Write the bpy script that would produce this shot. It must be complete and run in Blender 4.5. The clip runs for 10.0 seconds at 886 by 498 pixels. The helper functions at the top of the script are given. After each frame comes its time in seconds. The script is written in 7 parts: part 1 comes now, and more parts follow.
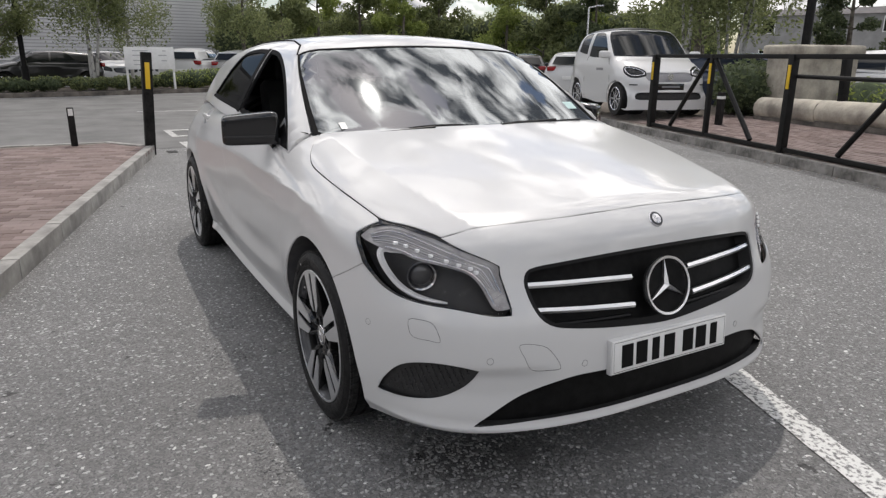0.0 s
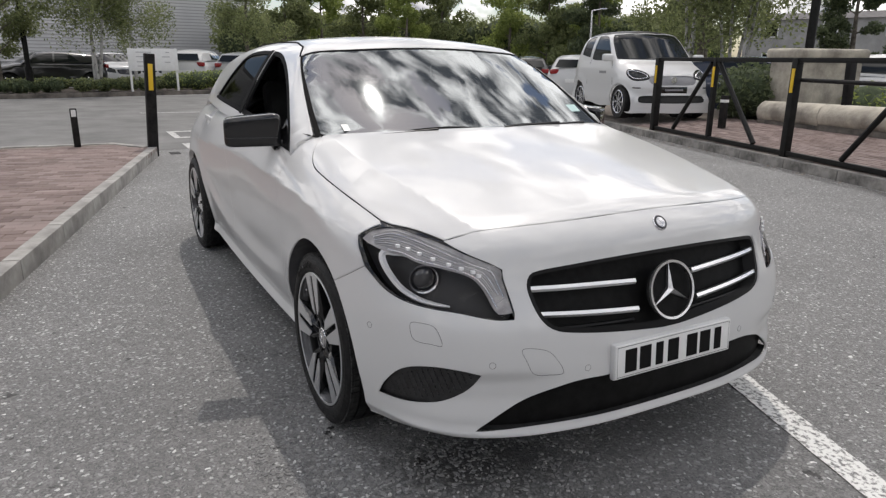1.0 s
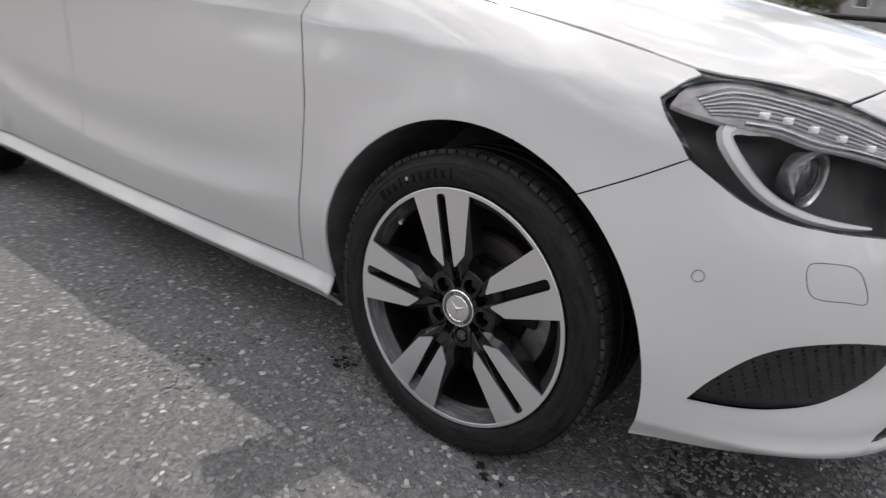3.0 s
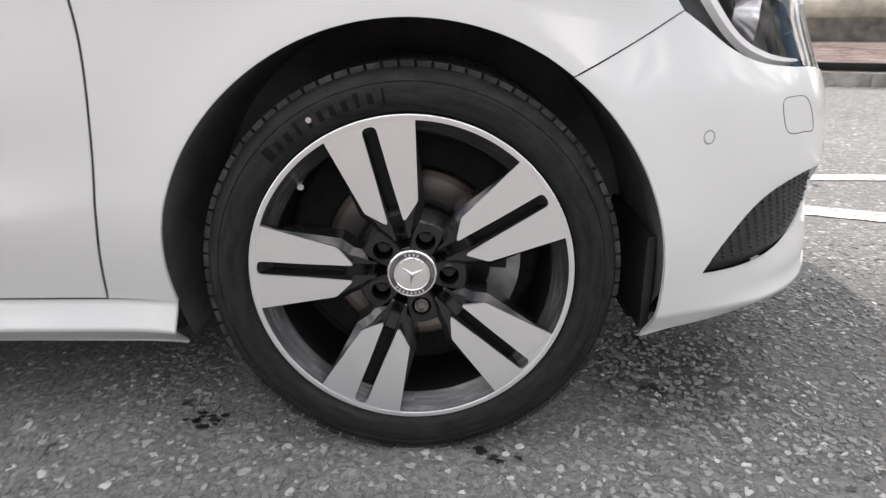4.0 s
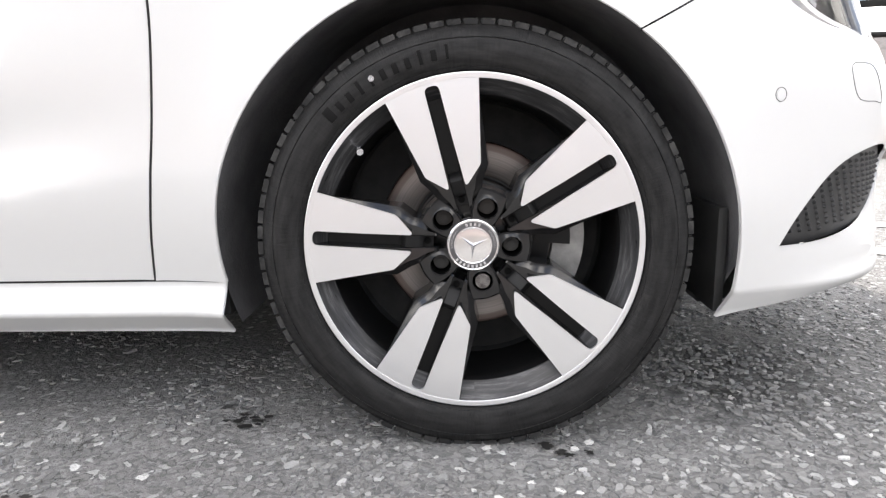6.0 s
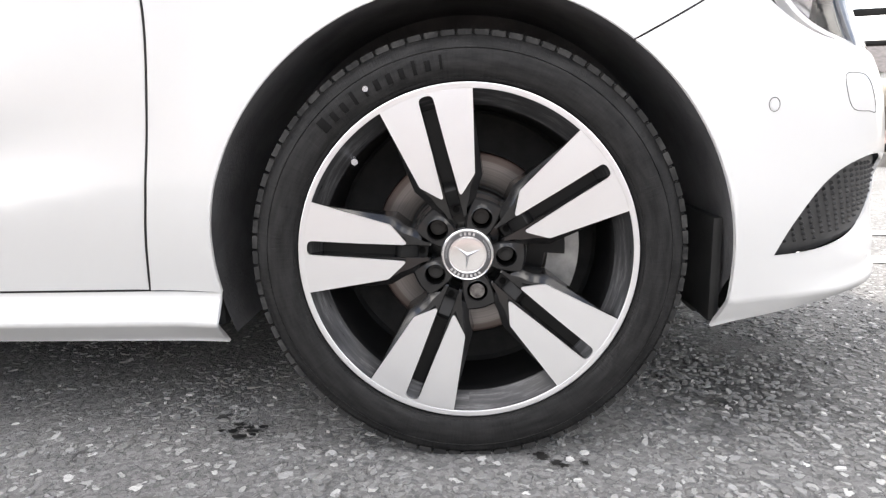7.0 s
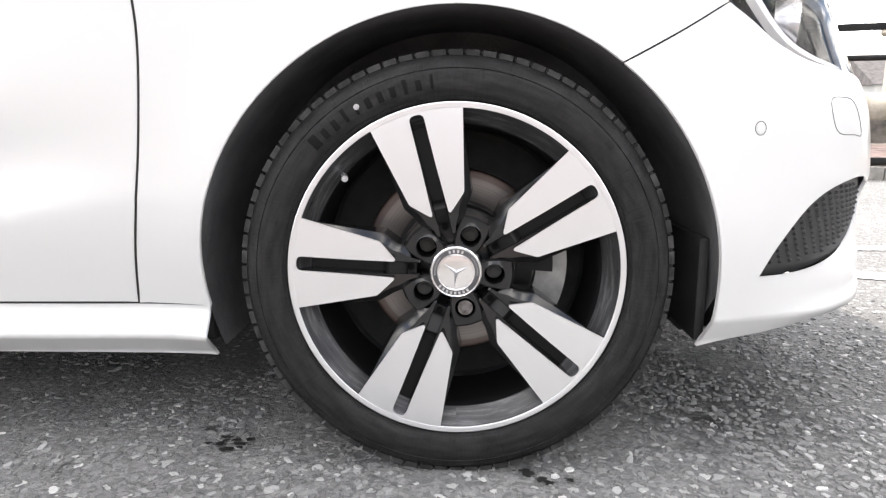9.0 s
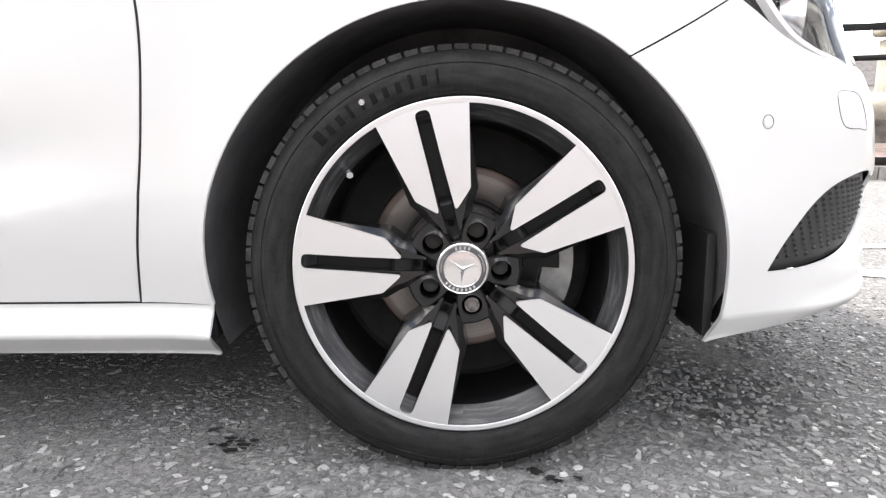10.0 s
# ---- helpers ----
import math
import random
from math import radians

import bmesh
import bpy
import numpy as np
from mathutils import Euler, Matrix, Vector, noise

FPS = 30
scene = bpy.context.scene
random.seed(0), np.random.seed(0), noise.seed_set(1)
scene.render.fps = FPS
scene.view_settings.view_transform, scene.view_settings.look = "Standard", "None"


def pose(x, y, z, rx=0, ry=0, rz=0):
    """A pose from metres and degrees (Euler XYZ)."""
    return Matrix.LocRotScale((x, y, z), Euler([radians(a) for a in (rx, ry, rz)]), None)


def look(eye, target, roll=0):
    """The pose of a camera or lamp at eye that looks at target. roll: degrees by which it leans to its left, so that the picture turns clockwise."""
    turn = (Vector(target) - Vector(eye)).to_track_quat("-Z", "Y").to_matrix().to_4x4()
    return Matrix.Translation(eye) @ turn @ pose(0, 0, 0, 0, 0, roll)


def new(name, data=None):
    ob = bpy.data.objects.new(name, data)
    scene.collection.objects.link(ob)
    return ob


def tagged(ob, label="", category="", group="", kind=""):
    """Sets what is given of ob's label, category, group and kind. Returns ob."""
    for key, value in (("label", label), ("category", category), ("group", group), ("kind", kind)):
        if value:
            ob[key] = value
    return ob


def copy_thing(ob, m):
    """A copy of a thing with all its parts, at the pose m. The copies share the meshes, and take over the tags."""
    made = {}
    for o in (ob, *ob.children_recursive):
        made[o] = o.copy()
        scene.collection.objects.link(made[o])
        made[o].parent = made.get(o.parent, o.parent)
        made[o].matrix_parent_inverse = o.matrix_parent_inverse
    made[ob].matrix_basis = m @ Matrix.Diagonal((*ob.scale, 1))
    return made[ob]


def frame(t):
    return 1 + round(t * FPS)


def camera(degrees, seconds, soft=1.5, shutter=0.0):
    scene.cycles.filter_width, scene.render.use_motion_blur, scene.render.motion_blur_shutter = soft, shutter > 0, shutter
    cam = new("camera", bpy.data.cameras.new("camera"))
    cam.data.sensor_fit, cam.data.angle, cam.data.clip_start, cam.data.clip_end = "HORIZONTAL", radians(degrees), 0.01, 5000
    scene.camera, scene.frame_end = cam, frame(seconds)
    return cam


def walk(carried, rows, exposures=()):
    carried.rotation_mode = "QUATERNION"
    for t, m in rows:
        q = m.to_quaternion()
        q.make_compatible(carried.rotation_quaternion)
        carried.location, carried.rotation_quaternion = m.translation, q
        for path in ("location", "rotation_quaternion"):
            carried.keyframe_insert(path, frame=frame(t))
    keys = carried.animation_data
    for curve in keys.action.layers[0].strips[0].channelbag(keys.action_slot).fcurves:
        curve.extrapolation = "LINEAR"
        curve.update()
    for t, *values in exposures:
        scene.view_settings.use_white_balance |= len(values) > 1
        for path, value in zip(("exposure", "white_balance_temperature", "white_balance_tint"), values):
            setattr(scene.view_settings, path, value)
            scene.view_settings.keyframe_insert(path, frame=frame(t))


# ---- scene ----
cam = camera(66.8, 10.0, soft=1.3, shutter=0.3)
PATH = [
    (0, (2.255, -1.601, 1.323), (0.57, -0.675, 0.77), 0.4),
    (0.5, (2.252, -1.6, 1.326), (0.565, -0.676, 0.777), 0.5),
    (1, (2.242, -1.595, 1.321), (0.553, -0.674, 0.775), 0.6),
    (1.5, (2.152, -1.577, 1.288), (0.463, -0.657, 0.739), 0.8),
    (2, (1.756, -1.712, 1.167), (0.133, -0.683, 0.613), 1.8),
    (2.2, (1.539, -1.758, 1.091), (-0.011, -0.656, 0.471), 2.8),
    (2.4, (1.304, -1.798, 1.023), (-0.182, -0.623, 0.381), 2.8),
    (2.5, (1.194, -1.827, 1.007), (-0.254, -0.604, 0.369), 2.5),
    (2.7, (0.98, -1.901, 0.954), (-0.363, -0.572, 0.299), 3.8),
    (3.8, (0.136, -1.86, 0.77), (-0.064, -0.005, 0.05), 1.9),
    (4, (0.06, -1.842, 0.71), (0.037, 0.036, 0.023), -0.2),
    (4.2, (0.019, -1.826, 0.648), (0.063, 0.107, 0.138), -0.6),
    (4.5, (-0.018, -1.818, 0.554), (0.004, 0.153, 0.214), -0.6),
    (4.7, (-0.031, -1.816, 0.528), (-0.047, 0.148, 0.151), -0.5),
    (5, (-0.025, -1.833, 0.502), (-0.077, 0.125, 0.1), -0.3),
    (5.5, (-0.015, -1.853, 0.513), (-0.086, 0.101, 0.095), -0.9),
    (7, (0.003, -1.852, 0.519), (-0.076, 0.108, 0.13), -1.1),
    (7.5, (0.003, -1.855, 0.525), (-0.073, 0.106, 0.139), 0.4),
    (8, (0.009, -1.854, 0.533), (-0.061, 0.107, 0.151), 0.4),
    (8.5, (0.012, -1.854, 0.534), (-0.057, 0.109, 0.159), 0.2),
    (9, (0.011, -1.855, 0.538), (-0.05, 0.109, 0.163), -0.2),
    (9.5, (0.008, -1.854, 0.537), (-0.044, 0.111, 0.169), -0.4),
    (10, (-0.007, -1.848, 0.527), (-0.051, 0.118, 0.161), -0.5),
]
walk(cam, [(t, look(e, g, r)) for t, e, g, r in PATH],
     exposures=[(0.0, -0.52, 6650, 12), (1.5, -0.50, 6650, 12), (2.7, -0.34, 6650, 12), (3.8, 0.45, 6800, 12), (4.6, 0.82, 6800, 12), (5.5, 1.19, 6800, 12), (7.0, 1.27, 6800, 12), (10.0, 1.27, 6800, 12)])

# ---- sky and sun ----
SUN_DIR = Vector((-0.44, 0.25, 1.0)).normalized()
elev = math.asin(SUN_DIR.z)
world = bpy.data.worlds.new("sky")
scene.world = world
world.use_nodes = True
wn, wl = world.node_tree.nodes, world.node_tree.links
wn.clear()
w_out = wn.new("ShaderNodeOutputWorld")
w_bg = wn.new("ShaderNodeBackground")
w_sky = wn.new("ShaderNodeTexSky")
w_sky.sky_type = "NISHITA"
w_sky.sun_disc = False
w_sky.sun_elevation = elev
w_sky.sun_rotation = math.atan2(SUN_DIR.x, SUN_DIR.y)
w_tc = wn.new("ShaderNodeTexCoord")
w_map = wn.new("ShaderNodeMapping")
w_map.inputs["Scale"].default_value = (1.0, 1.0, 1.7)
w_map.inputs["Location"].default_value = (0.35, 0.22, 0.1)
w_no = wn.new("ShaderNodeTexNoise")
w_no.inputs["Scale"].default_value = 4.6
w_no.inputs["Detail"].default_value = 9
w_no.inputs["Roughness"].default_value = 0.58
w_no.inputs["Distortion"].default_value = 0.5
w_cr = wn.new("ShaderNodeValToRGB")
w_cr.color_ramp.elements[0].position = 0.44
w_cr.color_ramp.elements[1].position = 0.50
w_c2 = wn.new("ShaderNodeTexNoise")
w_c2.inputs["Scale"].default_value = 8.5
w_c2.inputs["Detail"].default_value = 9
w_c2.inputs["Distortion"].default_value = 0.6
w_cc = wn.new("ShaderNodeValToRGB")
w_cc.color_ramp.elements[0].position = 0.42
w_cc.color_ramp.elements[0].color = (1.6, 1.75, 2.0, 1)
w_cc.color_ramp.elements[1].position = 0.62
w_cc.color_ramp.elements[1].color = (23.5, 23.2, 22.8, 1)
w_mix = wn.new("ShaderNodeMixRGB")
w_bg.inputs["Strength"].default_value = 0.165
wl.new(w_tc.outputs["Generated"], w_map.inputs["Vector"])
wl.new(w_map.outputs["Vector"], w_no.inputs["Vector"])
wl.new(w_map.outputs["Vector"], w_c2.inputs["Vector"])
wl.new(w_no.outputs["Fac"], w_cr.inputs["Fac"])
wl.new(w_c2.outputs["Fac"], w_cc.inputs["Fac"])
wl.new(w_cr.outputs["Color"], w_mix.inputs["Fac"])
wl.new(w_sky.outputs["Color"], w_mix.inputs["Color1"])
wl.new(w_cc.outputs["Color"], w_mix.inputs["Color2"])
wl.new(w_mix.outputs["Color"], w_bg.inputs["Color"])
wl.new(w_bg.outputs["Background"], w_out.inputs["Surface"])
sun = new("sun", bpy.data.lights.new("sun", "SUN"))
sun.data.energy = 2.35
sun.data.angle = radians(0.6)
sun.data.color = (1.0, 0.96, 0.90)
sun.matrix_world = look(SUN_DIR * 30, (0, 0, 0))


# ---- materials ----
def material(name, color, rough=0.5, metal=0.0, **more):
    """A principled material; more: coat, spec, and so on."""
    m = bpy.data.materials.new(name)
    m.use_nodes = True
    p = m.node_tree.nodes["Principled BSDF"]
    p.inputs["Base Color"].default_value = (*color, 1)
    p.inputs["Roughness"].default_value = rough
    p.inputs["Metallic"].default_value = metal
    for key, value in more.items():
        p.inputs[key.replace("_", " ")].default_value = value
    return m


def nodes_of(m):
    t = m.node_tree
    return t.nodes, t.links, t.nodes["Principled BSDF"]


def vary(m, lo, hi, scale, detail=5, low=0.35, high=0.65, bump=0.0, bump_scale=None, rough=None, distance=0.01):
    """Colour that drifts between lo and hi, with fine relief."""
    n, l, p = nodes_of(m)
    tc = n.new("ShaderNodeTexCoord")
    a = n.new("ShaderNodeTexNoise")
    a.inputs["Scale"].default_value = scale
    a.inputs["Detail"].default_value = detail
    a.inputs["Roughness"].default_value = 0.62
    r = n.new("ShaderNodeValToRGB")
    r.color_ramp.elements[0].position, r.color_ramp.elements[1].position = low, high
    r.color_ramp.elements[0].color, r.color_ramp.elements[1].color = (*lo, 1), (*hi, 1)
    l.new(tc.outputs["Object"], a.inputs["Vector"])
    l.new(a.outputs["Fac"], r.inputs["Fac"])
    l.new(r.outputs["Color"], p.inputs["Base Color"])
    if rough:
        q = n.new("ShaderNodeMapRange")
        q.inputs["To Min"].default_value, q.inputs["To Max"].default_value = rough
        l.new(a.outputs["Fac"], q.inputs["Value"])
        l.new(q.outputs["Result"], p.inputs["Roughness"])
    if bump:
        b = n.new("ShaderNodeTexNoise")
        b.inputs["Scale"].default_value = bump_scale or scale * 6
        b.inputs["Detail"].default_value = 6
        k = n.new("ShaderNodeBump")
        k.inputs["Strength"].default_value = bump
        k.inputs["Distance"].default_value = distance
        l.new(tc.outputs["Object"], b.inputs["Vector"])
        l.new(b.outputs["Fac"], k.inputs["Height"])
        l.new(k.outputs["Normal"], p.inputs["Normal"])
    return m


PAINT = material("white_paint", (0.61, 0.61, 0.607), 0.32, 0.0, Coat_Weight=0.68, Coat_Roughness=0.06)
GLOSS_BLACK = material("gloss_black", (0.008, 0.008, 0.009), 0.12, 0.0, Coat_Weight=0.5)
SATIN_BLACK = material("satin_black", (0.007, 0.007, 0.0075), 0.38, Specular_IOR_Level=0.22)
STRIP_BLACK = material("strip_rubber", (0.006, 0.006, 0.0065), 0.7, Specular_IOR_Level=0.06)
GRILLE_BLACK = vary(material("grille_black", (0.005, 0.005, 0.005), 0.6, Specular_IOR_Level=0.15), (0.003, 0.003, 0.003), (0.008, 0.008, 0.008), 30)
BLADE = material("blade_silver", (0.80, 0.80, 0.80), 0.32, 1.0)
MATT_BLACK = vary(material("matt_black", (0.01, 0.01, 0.01), 0.8), (0.006, 0.006, 0.006), (0.018, 0.018, 0.018), 30)
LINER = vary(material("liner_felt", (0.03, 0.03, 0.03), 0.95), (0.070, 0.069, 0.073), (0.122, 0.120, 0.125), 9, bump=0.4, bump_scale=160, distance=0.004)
CHROME = material("chrome", (0.82, 0.82, 0.83), 0.07, 1.0)
SILVER = material("silver_plastic", (0.62, 0.62, 0.64), 0.22, 0.85)
RUBBER = vary(material("tyre_rubber", (0.02, 0.02, 0.02), 0.6, Specular_IOR_Level=0.3), (0.004, 0.004, 0.0042), (0.022, 0.0215, 0.021), 17, detail=9, low=.40, high=.70, bump=0.3, bump_scale=150, rough=(0.42, 0.78), distance=0.003)
CAP_DARK = material("badge_dark", (0.05, 0.05, 0.055), 0.3, 0.6)
PLATE = vary(material("plate_white", (0.78, 0.78, 0.76), 0.35), (0.74, 0.74, 0.72), (0.80, 0.80, 0.79), 9)
INK = material("plate_black", (0.009, 0.009, 0.009), 0.6, Specular_IOR_Level=0.08)
INTERIOR = vary(material("interior_black", (0.02, 0.02, 0.02), 0.7), (0.012, 0.012, 0.012), (0.03, 0.03, 0.03), 8)


def thin_glass(name, tint, gloss=0.0, ior=1.55, sheen=(1, 1, 1)):
    """Thin pane: looks straight through, with a mirror coat by Fresnel."""
    m = bpy.data.materials.new(name)
    m.use_nodes = True
    n, l = m.node_tree.nodes, m.node_tree.links
    n.clear()
    out = n.new("ShaderNodeOutputMaterial")
    mix = n.new("ShaderNodeMixShader")
    tr = n.new("ShaderNodeBsdfTransparent")
    tr.inputs["Color"].default_value = (*tint, 1)
    gl = n.new("ShaderNodeBsdfGlossy")
    gl.inputs["Roughness"].default_value = 0.0
    gl.inputs["Color"].default_value = (*sheen, 1)
    if gloss:
        haze = n.new("ShaderNodeBsdfGlossy")
        haze.inputs["Roughness"].default_value = gloss
        haze.inputs["Color"].default_value = (*sheen, 1)
        both_ = n.new("ShaderNodeMixShader")
        both_.inputs["Fac"].default_value = 0.16
        l.new(gl.outputs["BSDF"], both_.inputs[1])
        l.new(haze.outputs["BSDF"], both_.inputs[2])
        gl = both_
    fr = n.new("ShaderNodeFresnel")
    fr.inputs["IOR"].default_value = ior
    l.new(fr.outputs["Fac"], mix.inputs["Fac"])
    l.new(tr.outputs["BSDF"], mix.inputs[1])
    l.new(gl.outputs[0], mix.inputs[2])
    l.new(mix.outputs["Shader"], out.inputs["Surface"])
    return m


PANE = thin_glass("windscreen_glass", (0.24, 0.26, 0.265), 0.065, 3.1, (0.90, 0.95, 0.98))
DARK_PANE = thin_glass("side_glass", (0.06, 0.06, 0.06), 0.0, 1.06)
LENS_PANE = thin_glass("lamp_cover", (0.95, 0.945, 0.94), 0.0, 1.14)


# ---- mesh helpers ----
def mesh_object(name, verts, faces, mat, parent=None, smooth=True, normals=None, label="", sharp=None):
    me = bpy.data.meshes.new(name)
    me.from_pydata([tuple(v) for v in verts], [], faces)
    me.materials.append(mat)
    if smooth:
        me.polygons.foreach_set("use_smooth", [True] * len(me.polygons))
    if normals is not None:
        me.normals_split_custom_set_from_vertices([tuple(v) for v in normals])
    elif sharp is not None:
        me.set_sharp_from_angle(angle=radians(sharp))
    me.update()
    ob = new(name, me)
    if parent is not None:
        ob.parent = parent
    if label:
        ob["label"] = label
    return ob


def part(name, bm, mat, parent=None, label="", sharp=35):
    """Links a bmesh as one mesh object under a thing or a part."""
    me = bpy.data.meshes.new(name)
    bmesh.ops.recalc_face_normals(bm, faces=bm.faces[:])
    bm.to_mesh(me)
    bm.free()
    me.materials.append(mat)
    me.polygons.foreach_set("use_smooth", [True] * len(me.polygons))
    me.set_sharp_from_angle(angle=radians(sharp))
    ob = new(name, me)
    if parent is not None:
        ob.parent = parent
    if label:
        ob["label"] = label
    return ob


def thing(name, m, label, category, group="", kind=""):
    ob = new(name)
    ob.matrix_basis = m
    ob.empty_display_size = 0.2
    return tagged(ob, label, category, group, kind)


def box(size, at=(0, 0, 0), bevel=0.0, turn=None, bm=None, seg=2):
    """A bevelled box; with bm given it is joined to that one."""
    b = bmesh.new()
    bmesh.ops.create_cube(b, size=1.0)
    bmesh.ops.scale(b, vec=size, verts=b.verts)
    if bevel:
        bmesh.ops.bevel(b, geom=b.edges[:], offset=bevel, segments=seg, affect="EDGES", profile=0.6)
    m = Matrix.Translation(at) @ (turn or Matrix())
    b.transform(m)
    return join(bm, b)


def join(bm, b):
    if bm is None:
        return b
    me = bpy.data.meshes.new("tmp")
    b.to_mesh(me)
    b.free()
    bm.from_mesh(me)
    bpy.data.meshes.remove(me)
    return bm


def cyl(r, h, at=(0, 0, 0), axis="z", seg=24, r2=None, bevel=0.0, bm=None, turn=None):
    b = bmesh.new()
    bmesh.ops.create_cone(b, cap_ends=True, segments=seg, radius1=r, radius2=r if r2 is None else r2, depth=h)
    if bevel:
        rim = [e for e in b.edges if abs(e.verts[0].co.z - e.verts[1].co.z) < 1e-6]
        bmesh.ops.bevel(b, geom=rim, offset=bevel, segments=2, affect="EDGES")
    rot = {"z": Matrix(), "y": Matrix.Rotation(radians(90), 4, "X"), "x": Matrix.Rotation(radians(90), 4, "Y")}[axis]
    b.transform(Matrix.Translation(at) @ (turn or Matrix()) @ rot)
    return join(bm, b)


def rod(a, b_, r, seg=12, bm=None, r2=None):
    a, b_ = Vector(a), Vector(b_)
    d = b_ - a
    q = d.to_track_quat("Z", "Y").to_matrix().to_4x4()
    return cyl(r, d.length, (a + b_) / 2, seg=seg, r2=r2, turn=q, bm=bm)


def revolve(profile, seg=96, axis="y", closed=False, start=0.0, sweep=2 * math.pi):
    """Spins (radius, along) pairs round the y axis."""
    b = bmesh.new()
    full = abs(sweep - 2 * math.pi) < 1e-6
    n = seg if full else seg + 1
    rings = []
    for i in range(n):
        a = start + sweep * i / seg
        rings.append([b.verts.new((r * math.cos(a), y, r * math.sin(a))) for r, y in profile])
    k = len(profile)
    for i in range(seg):
        p, q = rings[i], rings[(i + 1) % n]
        for j in range(k if closed else k - 1):
            b.faces.new((p[j], p[(j + 1) % k], q[(j + 1) % k], q[j]))
    return b


def prism(poly, lo, hi, bevel=0.0, to=None):
    """Extrudes a polygon given as (u, v) from lo to hi along the third axis; to maps (u, v, w) to a place."""
    b = bmesh.new()
    to = to or (lambda u, v, w: (u, w, v))
    f = [b.verts.new(to(u, v, lo)) for u, v in poly]
    g = [b.verts.new(to(u, v, hi)) for u, v in poly]
    b.faces.new(f)
    top = b.faces.new(g[::-1])
    for i in range(len(poly)):
        j = (i + 1) % len(poly)
        b.faces.new((f[i], g[i], g[j], f[j]))
    if bevel:
        bmesh.ops.bevel(b, geom=top.edges[:], offset=bevel, segments=2, affect="EDGES")
    return b


def tube(points, r, seg=10, closed=False, bm=None, flat=1.0):
    """A round bar along points."""
    b = bmesh.new()
    pts = [Vector(p) for p in points]
    n = len(pts)
    rings = []
    for i, p in enumerate(pts):
        d = (pts[(i + 1) % n] - pts[i - 1]) if closed else (pts[min(i + 1, n - 1)] - pts[max(i - 1, 0)])
        d.normalize()
        up = Vector((0, 0, 1)) if abs(d.z) < 0.9 else Vector((1, 0, 0))
        s = d.cross(up).normalized()
        u = s.cross(d)
        rings.append([b.verts.new(p + r * (math.cos(2 * math.pi * k / seg) * s + flat * math.sin(2 * math.pi * k / seg) * u)) for k in range(seg)])
    for i in range(n if closed else n - 1):
        p, q = rings[i], rings[(i + 1) % n]
        for k in range(seg):
            b.faces.new((p[k], p[(k + 1) % seg], q[(k + 1) % seg], q[k]))
    if not closed:
        b.faces.new(rings[0][::-1])
        b.faces.new(rings[-1])
    return join(bm, b)


# ---- the car's skin, as smooth functions of place ----
def smax(a, b, k):
    h = np.maximum(k - np.abs(a - b), 0) / k
    return np.maximum(a, b) + h * h * k / 4


def ease(x, a, b):
    t = np.clip((x - a) / (b - a), 0, 1)
    return t * t * (3 - 2 * t)


def spl(x, xs, ys):
    """Smooth line through a few stations."""
    xs, ys = np.asarray(xs, float), np.asarray(ys, float)
    m = np.gradient(ys, xs)
    x = np.clip(x, xs[0], xs[-1])
    i = np.clip(np.searchsorted(xs, x) - 1, 0, len(xs) - 2)
    h = xs[i + 1] - xs[i]
    t = (x - xs[i]) / h
    return (2*t**3 - 3*t*t + 1)*ys[i] + (t**3 - 2*t*t + t)*h*m[i] + (-2*t**3 + 3*t*t)*ys[i+1] + (t**3 - t*t)*h*m[i+1]


AXLES = (0.0, -2.699)
HUB_Z = 0.318
HALF = 0.90


